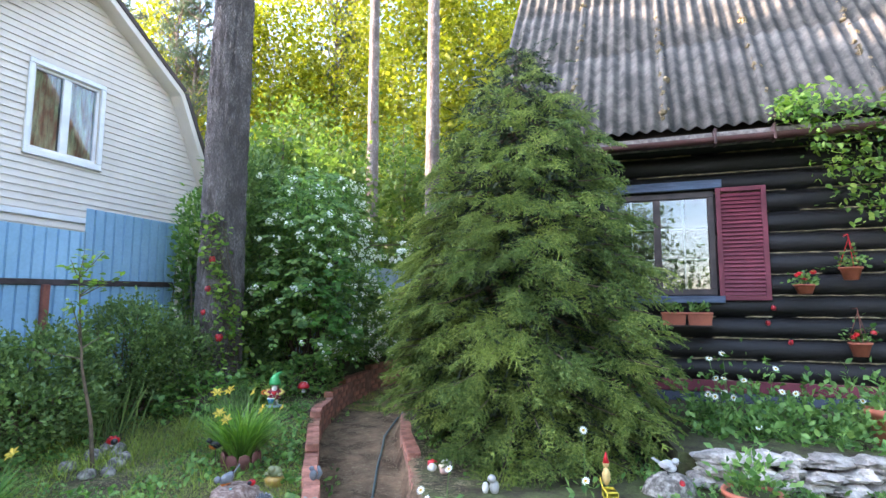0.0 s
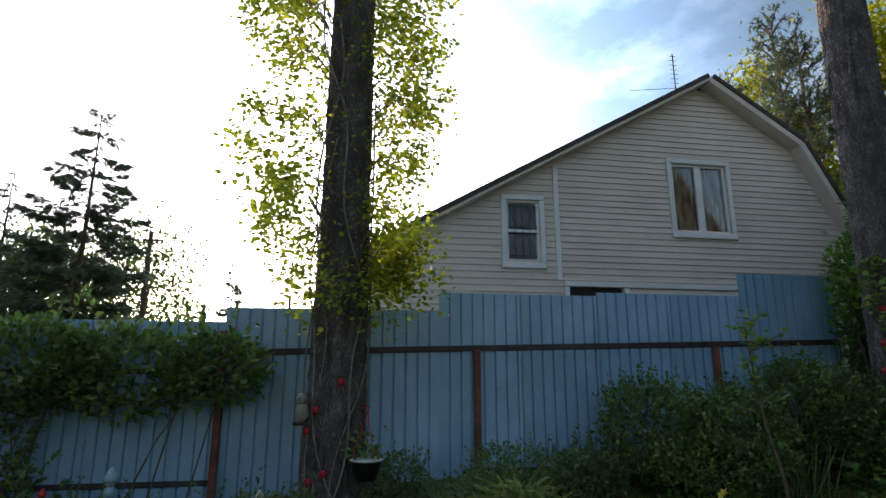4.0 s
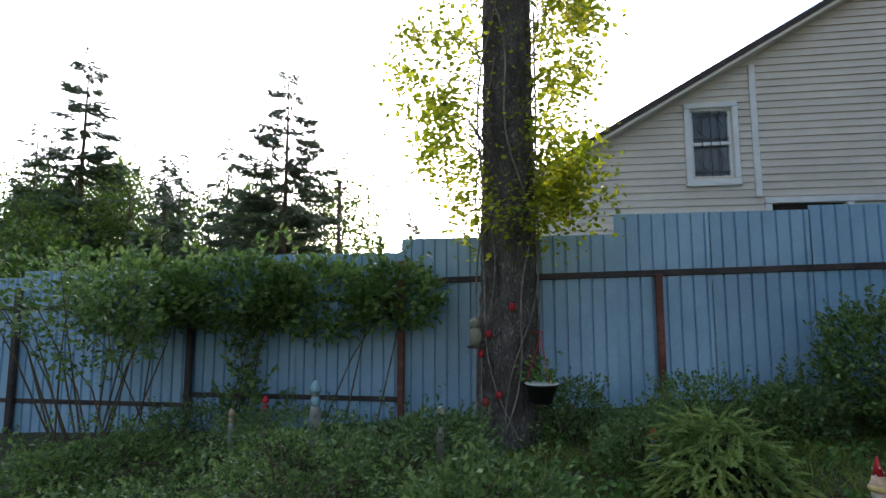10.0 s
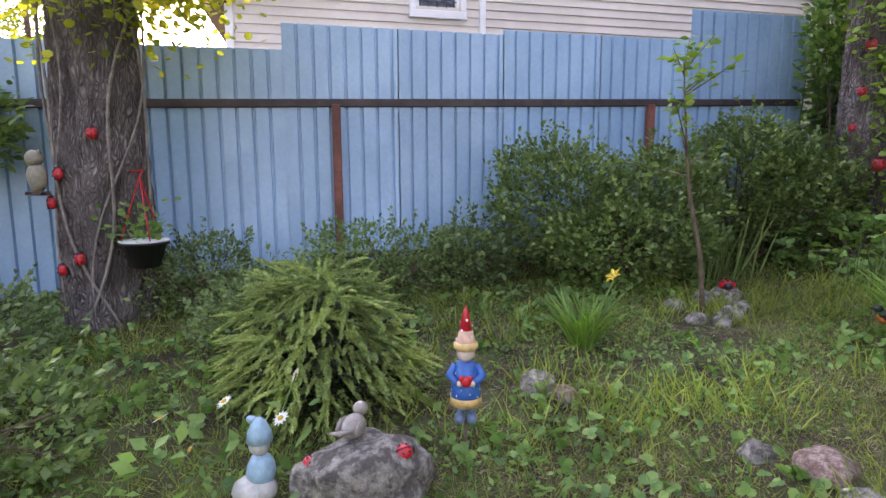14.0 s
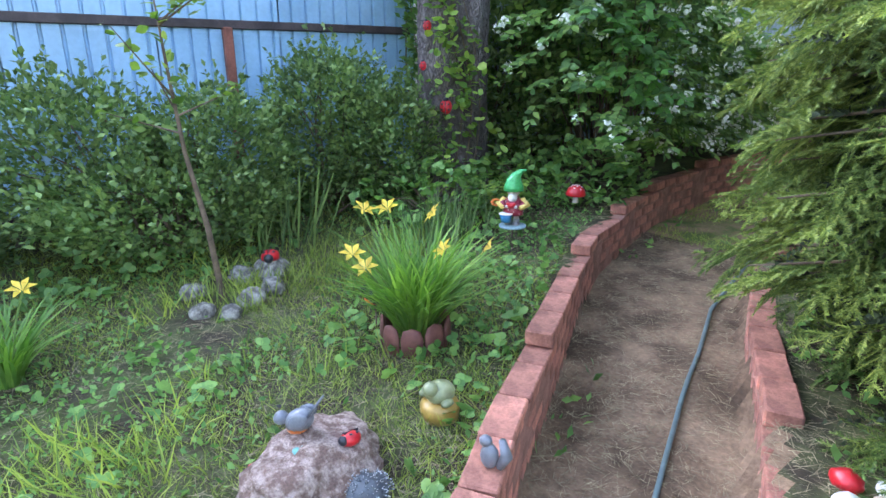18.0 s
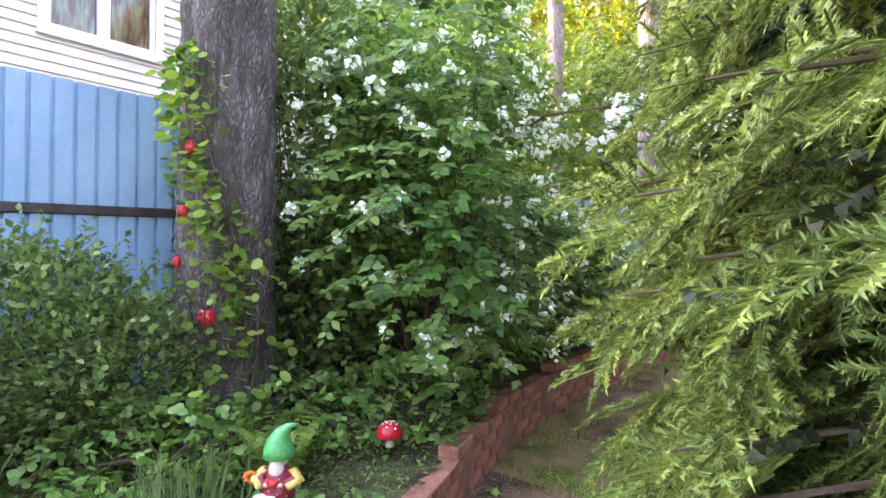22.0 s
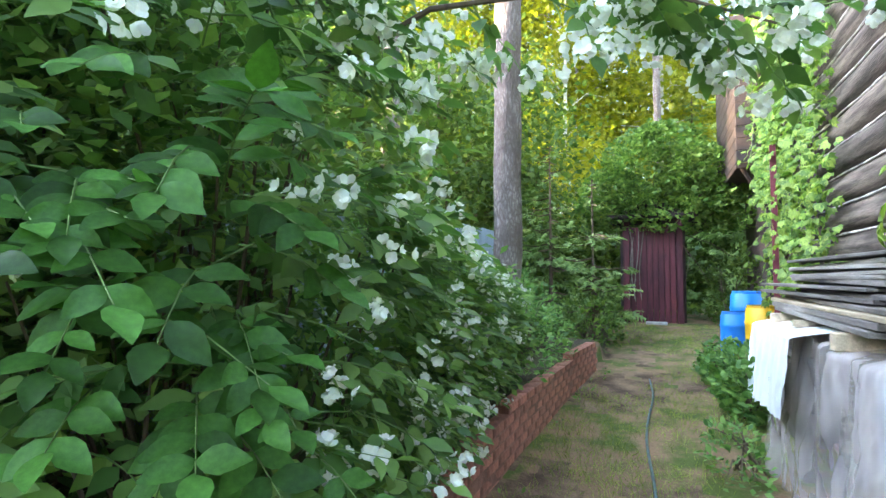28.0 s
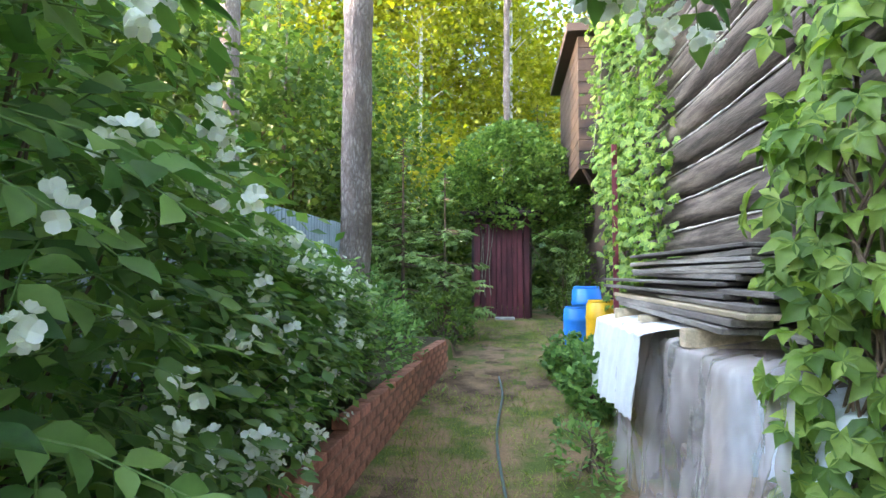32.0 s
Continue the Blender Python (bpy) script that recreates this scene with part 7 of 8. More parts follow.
def daylily(at, blades, height, spread, flowers, seed, label, pot):
    r = random.Random(seed)
    t = thing("daylily", label, "flower", at=at)
    P, D, S = [], [], []
    for k in range(blades):
        a, lean = r.uniform(0, 6.28), r.uniform(0.1, 0.8)
        P.append((math.cos(a) * 0.07 * r.random(), math.sin(a) * 0.07 * r.random(), 0))
        D.append((math.cos(a) * lean * 0.8, math.sin(a) * lean * 0.8, 1.15))
        S.append(r.uniform(0.6, 1.05))
    tv, n = [], 7
    for i in range(n):
        f = i / (n - 1)
        w = 0.008 * (1 - f ** 2.5) + 0.0005
        tv += [(-w, height * f, -0.5 * height * f ** 2.6), (w, height * f, -0.5 * height * f ** 2.6)]
    tf = []
    for i in range(n - 1):
        tf += [(2 * i, 2 * i + 1, 2 * i + 3), (2 * i, 2 * i + 3, 2 * i + 2)]
    me = scatter("leaves", tv, tf, P, D, S, roll=0.25)
    part("leaves", me, M_LILYL, t, "long arching green blades")
    for x, y, z, tilt, turn in flowers:
        part("stalk", MB().tube([(x * 0.1, y * 0.1, 0), (x * 0.6, y * 0.6, z * 0.65), (x, y, z)], 0.004, 5), M_STEM, t)
        ob = new("flower", LILY)
        ob.parent = t
        ob.matrix_basis = pose(x, y, z, tilt, 0, turn)
    if pot:
        for k in range(pot):
            a = k * 0.698 - 0.7
            mb = MB().lathe([(0.001, 0.18), (0.04, 0.165), (0.052, 0.13), (0.052, 0.0)][::-1], n=10, m=pose(math.cos(a) * 0.15, math.sin(a) * 0.15, -0.07 + 0.012 * (k % 2), 0, 0, math.degrees(a)) @ Matrix.Diagonal((0.28, 1, 1, 1)))
            part("edging_piece", mb, M_TERRA2, t, "rounded red-brown edging piece", smooth=True)
    return t


M_TERRA2 = mat("red_brown_edging", (0.16, 0.06, 0.048), 0.6, 0.2, 7, 0.15, 60)
# towards the viewer is roughly +x
daylily((-3.25, 3.95, gz(-3.25, 3.95) + 0.02), 430, 0.56, 0.3, [(0.23, 0.25, 0.44, 60, 300), (0.20, 0.02, 0.46, 65, 280), (0.05, -0.33, 0.47, 60, 240), (0.10, -0.30, 0.42, 70, 250), (-0.12, -0.18, 0.60, 50, 220), (-0.05, -0.10, 0.61, 55, 260), (0.05, 0.08, 0.58, 60, 300)], 4, "yellow daylily clump inside red-brown edging", 9)
daylily((-4.02, 2.42, gz(-4.02, 2.42)), 120, 0.38, 0.3, [(0.12, 0.12, 0.42, 60, 280)], 6, "smaller yellow daylily clump in the grass", 0)
bird((-3.42, 3.84, gz(-3.42, 3.84) + 0.14), 130, BLACKP, ORANGE, 0.85, "black and orange bird figure on a stick")
figure("bird_stick", "thin stick holding a bird figure", "stick", (-3.42, 3.84, gz(-3.42, 3.84) - 0.03), [(MB().tube([(0, 0, 0), (0, 0, 0.19)], 0.004, 5), BROWN)])


def iris(at, n, h, seed, label, material=None):
    r = random.Random(seed)
    P = [(r.gauss(0, 0.12), r.gauss(0, 0.16), 0) for _ in range(n)]
    D = [(r.gauss(0, 0.22), r.gauss(0, 0.22), 1) for _ in range(n)]
    t = thing("iris_clump", label, "plant", at=at)
    part("leaves", scatter("leaves", [(x * 0.9, y, z * 0.4) for x, y, z in BLADE_V], BLADE_F, P, D, [h * r.uniform(0.6, 1.1) for _ in P]), material or M_SHRUB, t)


iris((-4.85, 3.95, gz(-4.85, 3.95)), 60, 0.62, 1, "upright sword-leaved iris clump")
iris((-4.05, 4.72, gz(-4.05, 4.72)), 160, 0.42, 2, "fine-stemmed brownish heather clump", M_HEDGE)

# climber and ladybirds on the pine
def pine_climber():
    t = thing("trunk_climber", "pale green climber on the pine trunk", "climber", at=(-4.86, 5.40, 0.42))
    r = random.Random(8)
    P, D = [], []
    for k in range(540):
        f = r.random()
        z = 0.05 + 2.15 * f ** 1.2
        a = radians(-50 + 25 * math.sin(z * 2.2)) + r.gauss(0, 0.12 + 0.22 * abs(math.sin(z * 4.1)))
        if z < 0.75 and r.random() < 0.55:
            a = radians(r.uniform(-100, 55))
        R = 0.29 + abs(r.gauss(0, 0.045))
        if z < 0.5:
            R += r.uniform(0, 0.35)
        P.append((math.cos(a) * R, math.sin(a) * R, z))
        D.append((math.cos(a) + r.gauss(0, 0.5), math.sin(a) + r.gauss(0, 0.5), r.uniform(-0.9, 0.3)))
    part("foliage", scatter("foliage", ROUND_V, ROUND_F, P, D, [r.uniform(0.045, 0.08) for _ in P]), M_VINE, t)
    for s in range(3):
        pts = [(math.cos(radians(-50 + 25 * math.sin(z * 2.2) + s * 14)) * 0.315, math.sin(radians(-50 + 25 * math.sin(z * 2.2) + s * 14)) * 0.315, z) for z in np.linspace(0, 2.1, 18)]
        part("stem", MB().tube(pts, 0.005, 5), M_TWIG, t)


pine_climber()
for z, ang, r in ((1.16, -46, 0.046), (1.72, -72, 0.035), (2.06, -66, 0.04), (1.45, -80, 0.03)):
    a = radians(ang)
    ladybird((-4.86 + math.cos(a) * 0.315, 5.40 + math.sin(a) * 0.315, z), pose(0, 0, 0, 0, 0, ang) @ pose(0, 0, 0, 0, 90, 0) @ pose(0, 0, 0, 0, 0, 90), r, "red ladybird figure on the pine trunk")
for z, ang in ((1.35, 10), (1.12, -32), (0.62, -14), (0.55, -40), (0.95, -50)):
    a = radians(ang)
    ladybird((-5.12 + math.cos(a) * 0.29, -0.33 + math.sin(a) * 0.29, z), pose(0, 0, 0, 0, 0, ang) @ pose(0, 0, 0, 0, 90, 0) @ pose(0, 0, 0, 0, 0, 90), 0.032, "red ladybird figure on a tree trunk")
# owl on the vine-clad tree
o1 = MB().blob((0, 0, 0.10), (0.075, 0.06, 0.11), 14, 0.1, 2).blob((0, 0.01, 0.235), (0.065, 0.055, 0.06), 12, 0.08, 3)
for s in (-1, 1):
    o1.lathe([(0.018, 0), (0.002, 0.035)], at=(s * 0.04, 0, 0.27), n=6)
o2 = MB().box(-0.075, -0.04, -0.03, 0.075, 0.05, 0.0)
figure("owl_figure", "weathered pale owl figure on the tree trunk", "figurine", (-4.88, -0.60, 1.02), [(o1, paint(0.24, 0.22, 0.16, 0.8)), (o2, BROWN)], 240, 0.8)


def hanging_pot(at, r, h, body, plant, flower, seed, hook=0.3, label="", leaf=(0.03, 0.05), count=130, back=(0, 0, 0)):
    t = thing("hanging_pot", label, "flower pot", at=at)
    part("pot", MB().lathe([(r * 0.62, 0), (r * 0.95, h * 0.85), (r * 1.06, h * 0.86), (r * 1.06, h), (r * 0.92, h), (r * 0.86, h * 0.8)], n=18), body, t, smooth=True)
    part("soil", MB().lathe([(r * 0.9, h * 0.78), (r * 0.88, h * 0.84)], n=14), M_SOIL, t)
    rr = random.Random(seed)
    if hook:
        for k in range(3):
            a = k * 2.09 + 0.5
            part("hanger", MB().tube([(math.cos(a) * r, math.sin(a) * r, h), (0, 0, h + hook)], 0.004, 5), M_POST if flower else RED, t)
        part("hook", MB().tube([(0, 0, h + hook), (0.0, 0.02, h + hook + 0.04), (back[0], back[1], h + hook + 0.03)], 0.005, 5), M_POST if flower else RED, t)
    P = [(rr.gauss(0, r * 0.6), rr.gauss(0, r * 0.6), h + abs(rr.gauss(0, r * 0.75))) for _ in range(count)]
    D = [(p[0] + rr.gauss(0, 0.03), p[1] + rr.gauss(0, 0.03), rr.uniform(-0.02, 0.1)) for p in P]
    part("foliage", scatter("foliage", ROUND_V, ROUND_F, P, D, [rr.uniform(*leaf) for _ in P]), plant, t)
    for k in range(flower):
        part("flower_head", MB().blob((rr.uniform(-r, r), -r * rr.uniform(0.2, 0.8), h + r * rr.uniform(0.5, 1.3)), (0.028, 0.028, 0.022), 8, 0.5, k), RED, t, "red flower head")
    return t


hanging_pot((-4.84, -0.05, 0.56), 0.13, 0.16, M_BLACKPL, M_STRAW, 0, 3, 0.38, "black hanging pot with a white rim on a red hanger", back=(-0.12, -0.1, 0))
part("white_rim", MB().lathe([(0.136, 0), (0.142, 0.012), (0.132, 0.016)], n=18), M_WHITE, bpy.data.objects["hanging_pot"]).location = (0, 0, 0.15)
# distant figures among the low shrubs
for k, (x, y, z, c1, c2, s, l) in enumerate([(-4.7, -1.95, 0.45, LBLUE, paint(0.3, 0.3, 0.28), 0.28, "pale blue boy figure on a stump"), (-4.9, -2.5, 0.40, RED, paint(0.4, 0.3, 0.3), 0.16, "red capped gnome figure"), (-4.35, -0.82, 0.42, paint(0.42, 0.40, 0.34), paint(0.42, 0.40, 0.34), 0.18, "pale stone figure"), (-4.15, 0.68, 0.32, RED, LBLUE, 0.2, "red and blue gnome figure"), (-4.5, -2.6, 0.36, paint(0.45, 0.3, 0.2), paint(0.3, 0.3, 0.28), 0.15, "small worn gnome figure")]):
    a, b = MB(), MB()
    a.lathe([(0.16, 0.62), (0.20, 0.70), (0.14, 0.85), (0.03, 1.0)], n=12).blob((0, 0, 0.36), (0.17, 0.15, 0.18), 10)
    b.blob((0, 0.02, 0.62), (0.14, 0.14, 0.13), 10).lathe([(0.16, -1.2), (0.17, 0.1), (0.14, 0.22)], n=12)
    figure("gnome_figure", l + " among the low shrubs", "figurine", (x, y, z), [(a, c1), (b, c2)], 250, s, "gnome figures")

# ---- front of the log house ----
def stone_wall():
    w = thing("dry_stone_wall", "low dry wall of pale rough limestone slabs", "wall", kind="structure")
    r = random.Random(9)
    for c in range(5):
        x = 0.12 + r.uniform(0, 0.15) + 0.05 * c
        while x < 3.2:
            L, H = r.uniform(0.16, 0.34), 0.085
            y = 4.42 + 0.20 * (x) + 0.0
            mb = MB().blob((0, 0, 0), (L * 0.56, r.uniform(0.10, 0.15), H * r.uniform(0.5, 0.66)), 14, 0.5, r.uniform(0, 90), freq=1.8)
            ob = part("stone", mb, M_LIME, w)
            ob.matrix_basis = pose(x + L / 2, y + 0.02 * c + r.uniform(-0.03, 0.03), 0.10 + c * 0.082 + r.uniform(-0.01, 0.01), r.uniform(-6, 6), r.uniform(-6, 6), 11 + r.uniform(-8, 8))
            x += L * 0.95
    part("fill", MB().add([(0.2, 4.6, 0), (3.4, 5.2, 0), (3.4, 6.78, 0), (-0.2, 6.78, 0), (0.2, 4.6, 0.44), (3.4, 5.2, 0.44), (3.4, 6.78, 0.5), (-0.2, 6.78, 0.5)], [(4, 5, 6, 7), (0, 1, 5, 4), (1, 2, 6, 5), (2, 3, 7, 6), (3, 0, 4, 7)]), M_SOIL, w, "dark bed soil")


stone_wall()
rock((0.12, 4.30, 0.12), (0.20, 0.15, 0.17), M_STONE, "grey rounded stone before the dry wall", 5.5, 0.2, n=24)
bird((0.12, 4.28, 0.36), 240, paint(0.42, 0.42, 0.42), paint(0.5, 0.5, 0.5), 0.9, "pale grey bird figure")
ladybird((0.2, 4.18, 0.33), pose(0, 0, 0, 30, 0, 20), 0.02)
gn = figure("gnome_figure", "small gnome figure with a yellow barrow", "figurine", (-0.28, 4.0, 0.22), [(MB().blob((0, 0, 0.16), (0.03, 0.03, 0.06), 8).blob((0, 0, 0.24), (0.022, 0.022, 0.024), 8), TAN), (MB().lathe([(0.024, 0.25), (0.003, 0.32)], n=8), RED), (MB().box(-0.04, -0.14, 0.04, 0.04, -0.02, 0.10).tube([(-0.03, -0.02, 0.09), (-0.03, 0.04, 0.14)], 0.005, 5), paint(0.65, 0.5, 0.04))], 20, 1.0, "gnome figures")
figure("cat_figure", "small grey and white cat figure", "figurine", (-1.02, 3.86, 0.22), [(MB().blob((0, 0, 0.05), (0.035, 0.05, 0.05), 10).blob((0.02, 0.03, 0.115), (0.03, 0.03, 0.028), 10), paint(0.4, 0.38, 0.36)), (MB().blob((0.06, -0.02, 0.04), (0.025, 0.035, 0.04), 8), WHITEP)], 200)

for k, (x, z, r_, h_, f) in enumerate([(1.56, 1.66, 0.10, 0.10, 4), (1.97, 1.80, 0.10, 0.13, 0), (2.0, 1.04, 0.10, 0.14, 3), (2.40, 1.70, 0.10, 0.12, 3)]):
    hanging_pot((x, 6.62, z), r_, h_, M_TERRA, M_STRAW, f, 20 + k, 0.3 if k in (1, 2) else 0, "terracotta pot with red geraniums on the log wall" if f else "terracotta hanging pot with trailing leaves", count=90, back=(0, 0.15, 0))
for k, x in enumerate((0.30, 0.56)):
    t = thing("window_planter", "terracotta planter box under the window", "planter", at=(x, 6.62, 1.33))
    part("box", MB().add([(-0.11, -0.06, 0), (0.11, -0.06, 0), (0.11, 0.06, 0), (-0.11, 0.06, 0), (-0.125, -0.075, 0.13), (0.125, -0.075, 0.13), (0.125, 0.075, 0.13), (-0.125, 0.075, 0.13)], [(3, 2, 1, 0), (0, 1, 5, 4), (1, 2, 6, 5), (2, 3, 7, 6), (3, 0, 4, 7), (4, 5, 6, 7)]), M_TERRA, t)
    part("rim", MB().box(-0.13, -0.08, 0.115, 0.13, 0.08, 0.14, 0.004), M_TERRA, t)
    part("bracket", MB().box(-0.13, -0.07, -0.02, 0.13, 0.17, 0.0, 0.003), M_DKWOOD, t)
    r = random.Random(k)
    P = [(r.uniform(-0.1, 0.1), r.uniform(-0.05, 0.05), 0.14 + r.random() * 0.08) for _ in range(60)]
    part("foliage", scatter("foliage", SLEAF_V, SLEAF_F, P, [(r.gauss(0, 1), r.gauss(0, 1), 1) for _ in P], [r.uniform(0.04, 0.08) for _ in P]), M_STRAW, t)
for x, z in ((1.30, 1.52), (1.24, 1.36), (1.44, 1.16)):
    ladybird((x, 6.79, z), pose(0, 0, 0, 90, 0, 0), 0.026, "red ladybird figure on the log wall")

DAISY = petal_flower(12, 0.032, 0.006, 0.003).mesh("daisy_flower")
DAISY.materials.append(M_PETALW)
EYE_M = MB().blob((0, 0, 0.004), (0.011, 0.011, 0.006), 8).mesh("daisy_eye")
EYE_M.materials.append(paint(0.7, 0.42, 0.02))


def daisies(at, spots, seed, label, leaves=120, spread=(0.3, 0.2), leafy=0.35):
    t = thing("daisy_clump", label, "flower", at=at)
    r = random.Random(seed)
    for x, y, z in spots:
        part("stalk", MB().tube([(x * 0.5, y * 0.5, 0), (x, y, z)], 0.003, 4), M_STEM, t)
        m = pose(x, y, z, r.uniform(25, 75), 0, r.uniform(-40, 40))
        a = new("flower", DAISY)
        b = new("flower_eye", EYE_M)
        for ob in (a, b):
            ob.parent = t
            ob.matrix_basis = m
    P = [(r.gauss(0, spread[0]), r.gauss(0, spread[1]), abs(r.gauss(0, leafy)) * 0.8) for _ in range(leaves)]
    part("foliage", scatter("foliage", SLEAF_V, SLEAF_F, P, [(r.gauss(0, 1), r.gauss(0, 1), 0.8) for _ in P], [r.uniform(0.04, 0.09) for _ in P]), M_STRAW, t)


daisies((0.75, 5.55, 0.44), [(-0.22, 0, 0.62), (-0.1, 0.1, 0.66), (-0.17, 0, 0.45), (-0.12, -0.1, 0.46), (0.05, 0, 0.44), (-0.25, -0.1, 0.32), (-0.2, -0.15, 0.31), (-0.12, -0.1, 0.34), (0.3, 0, 0.55), (0.3, -0.2, 0.38), (0.42, -0.1, 0.36), (-0.05, -0.1, 0.30), (0.1, -0.3, 0.1)], 3, "tall white daisies against the dark house", 520, (0.42, 0.25), 0.32)
daisies((1.55, 5.5, 0.46), [(0.1, 0, 0.3)], 5, "leafy bedding plants beside the house", 320, (0.3, 0.25), 0.25)
daisies((-0.42, 4.05, 0.22), [(-0.02, 0.1, 0.42), (0.0, 0.0, 0.1)], 6, "single white daisies below the spruce", 20, (0.1, 0.1), 0.1)
daisies((-1.30, 3.55, 0.12), [(0.02, 0.1, 0.30), (-0.1, 0, 0.12), (-0.16, 0.04, 0.16)], 7, "single white daisies beside the brick wall", 24, (0.1, 0.1), 0.1)
daisies((-3.25, 0.62, gz(-3.25, 0.62)), [(0.1, 0.2, 0.2), (0.0, 0.0, 0.24), (0.05, -0.2, 0.22), (-0.05, 0.25, 0.3), (0.1, -0.1, 0.12)], 8, "white daisies before the dwarf spruce", 60, (0.25, 0.25), 0.1)


def standing_pot(at, r, h, label, seed, count=160, leaf=(0.05, 0.09)):
    t = thing("plant_pot", label, "flower pot", at=at)
    part("pot", MB().lathe([(r * 0.7, 0), (r * 0.95, h * 0.82), (r * 1.08, h * 0.82), (r * 1.08, h), (r * 0.95, h), (r * 0.9, h * 0.9)], n=24), M_TERRA, t, smooth=True)
    part("soil", MB().lathe([(r * 0.93, h * 0.85), (r * 0.9, h * 0.92)], n=16), M_SOIL, t)
    q = random.Random(seed)
    P = [(q.gauss(0, r * 0.55), q.gauss(0, r * 0.55), h * 0.92 + abs(q.gauss(0, r * 0.7))) for _ in range(count)]
    part("foliage", scatter("foliage", SLEAF_V, SLEAF_F, P, [(p[0] * 4 + q.gauss(0, 0.4), p[1] * 4 + q.gauss(0, 0.4), 0.6) for p in P], [q.uniform(*leaf) for _ in P]), M_STRAW, t)


standing_pot((1.78, 5.3, 0.46), 0.17, 0.28, "large terracotta pot with ferny leaves on the stone wall", 4)
standing_pot((0.62, 4.22, 0.12), 0.17, 0.2, "terracotta pot with a leafy plant before the stone wall", 5)
for k, (x, y, rx, h) in enumerate([(0.55, 5.75, 0.25, 0.30), (0.85, 5.55, 0.22, 0.24), (1.15, 5.85, 0.26, 0.36), (1.45, 5.6, 0.22, 0.26), (1.75, 5.9, 0.28, 0.32), (2.1, 5.65, 0.25, 0.26), (2.5, 5.9, 0.28, 0.3), (0.5, 5.3, 0.2, 0.2), (0.8, 5.2, 0.18, 0.16), (1.1, 5.25, 0.22, 0.2), (1.4, 5.2, 0.18, 0.16), (2.0, 5.3, 0.2, 0.18), (2.4, 5.35, 0.2, 0.2)]):
    shrub("bed_plant", "leafy green plant in the flower bed", (x, y, gz(x, y) + 0.02), [((0, 0, h * 0.45), (rx, rx * 0.9, h * 0.75)), ((0.08, -0.1, h * 0.3), (rx * 0.7, rx * 0.7, h * 0.5))], 12, 480, (0.045, 0.085), M_STRAW, LEAF_V, LEAF_F, seed=600 + k, stem_mat=M_STEM, category="plant", spikes=8, shell=0.3)
wall_vine = thing("eave_vine", "leafy vine over the eave of the log house", "climber")
r9 = random.Random(9)
P, D = [], []
for k in range(2600):
    f = r9.random()
    x = 1.35 + 2.2 * f
    top, low = 3.62 + 0.12 * math.sin(f * 9), 3.45 - 1.1 * smooth(0.02, 0.3, f)
    P.append((x + r9.gauss(0, 0.06), 6.3 + r9.uniform(-0.22, 0.35), low + (top - low) * r9.random() ** 0.75 + 0.10 * noise.noise((x * 5, 0, k * 0.01))))
    D.append((r9.gauss(0, 0.6), -0.6 + r9.gauss(0, 0.4), r9.uniform(-1.0, 0.2)))
part("foliage", scatter("foliage", LEAF_V, LEAF_F, P, D, [r9.uniform(0.05, 0.10) for _ in P]), M_VINE, wall_vine)
for k in range(6):
    x = 1.6 + k * 0.3
    part("stem", MB().tube([(x + 0.5, 6.5, 2.7 + 0.05 * k), (x + 0.2, 6.35, 3.2), (x - 0.35, 6.3, 3.5)], 0.005, 5), M_TWIG, wall_vine)

# ---- beside the log wall ----
def plank_stack():
    r = random.Random(21)
    s = thing("plank_stack", "stack of weathered grey planks against the log wall", "timber")
    z = 1.34
    for row in range(13):
        x = -2.05 + 0.012 * row + r.uniform(0, 0.03)
        h = r.uniform(0.024, 0.042)
        while x < -1.69:
            w = r.uniform(0.10, 0.2)
            y0 = 8.45 + r.uniform(-0.35, 0.4)
            L = r.uniform(2.0, 2.8)
            m = pose(x + w / 2, y0, z + r.uniform(-0.003, 0.004), r.uniform(-0.4, 0.6), r.uniform(-2, 2), r.uniform(-1.6, 1.6))
            part("plank", MB().box(-w / 2, 0, 0, w / 2, L, h - 0.006, 0.004, m=m), r.choice((M_GREYWOOD, M_GREYWOOD, M_GREYWOOD, M_PALEWOOD if row < 5 else M_GREYWOOD)), s)
            x += w + 0.012
        z += h
    for y in (8.8, 9.7, 10.5):
        part("bearer", MB().box(-2.09, y, 1.24, -1.64, y + 0.09, 1.335), M_PALEWOOD, s)
        part("trestle_post", MB().box(-2.07, y, 0.1, -1.99, y + 0.08, 1.235), M_GREYWOOD, s)
        part("trestle_post", MB().box(-1.79, y, 0.1, -1.71, y + 0.08, 1.235), M_GREYWOOD, s)
    low = thing("loose_planks", "loose weathered boards lying below the stack", "timber")
    for k in range(11):
        y0 = 6.95 + r.uniform(0, 0.7)
        w = r.uniform(0.1, 0.18)
        part("plank", MB().box(-w / 2, 0, 0, w / 2, r.uniform(0.7, 1.3), 0.03, 0.003, m=pose(-1.89 + r.uniform(-0.1, 0.25), y0 + 0.15, 0.42 + 0.045 * k, r.uniform(-2, 2), r.uniform(-4, 4), r.uniform(-8, 8))), r.choice((M_GREYWOOD, M_PALEWOOD, M_GREYWOOD)), low)
    for x, y in ((-2.09, 7.5), (-1.74, 8.0)):
        part("support", MB().box(x - 0.1, y - 0.1, 0.15, x + 0.1, y + 0.1, 0.44), M_BRICK, low)


plank_stack()


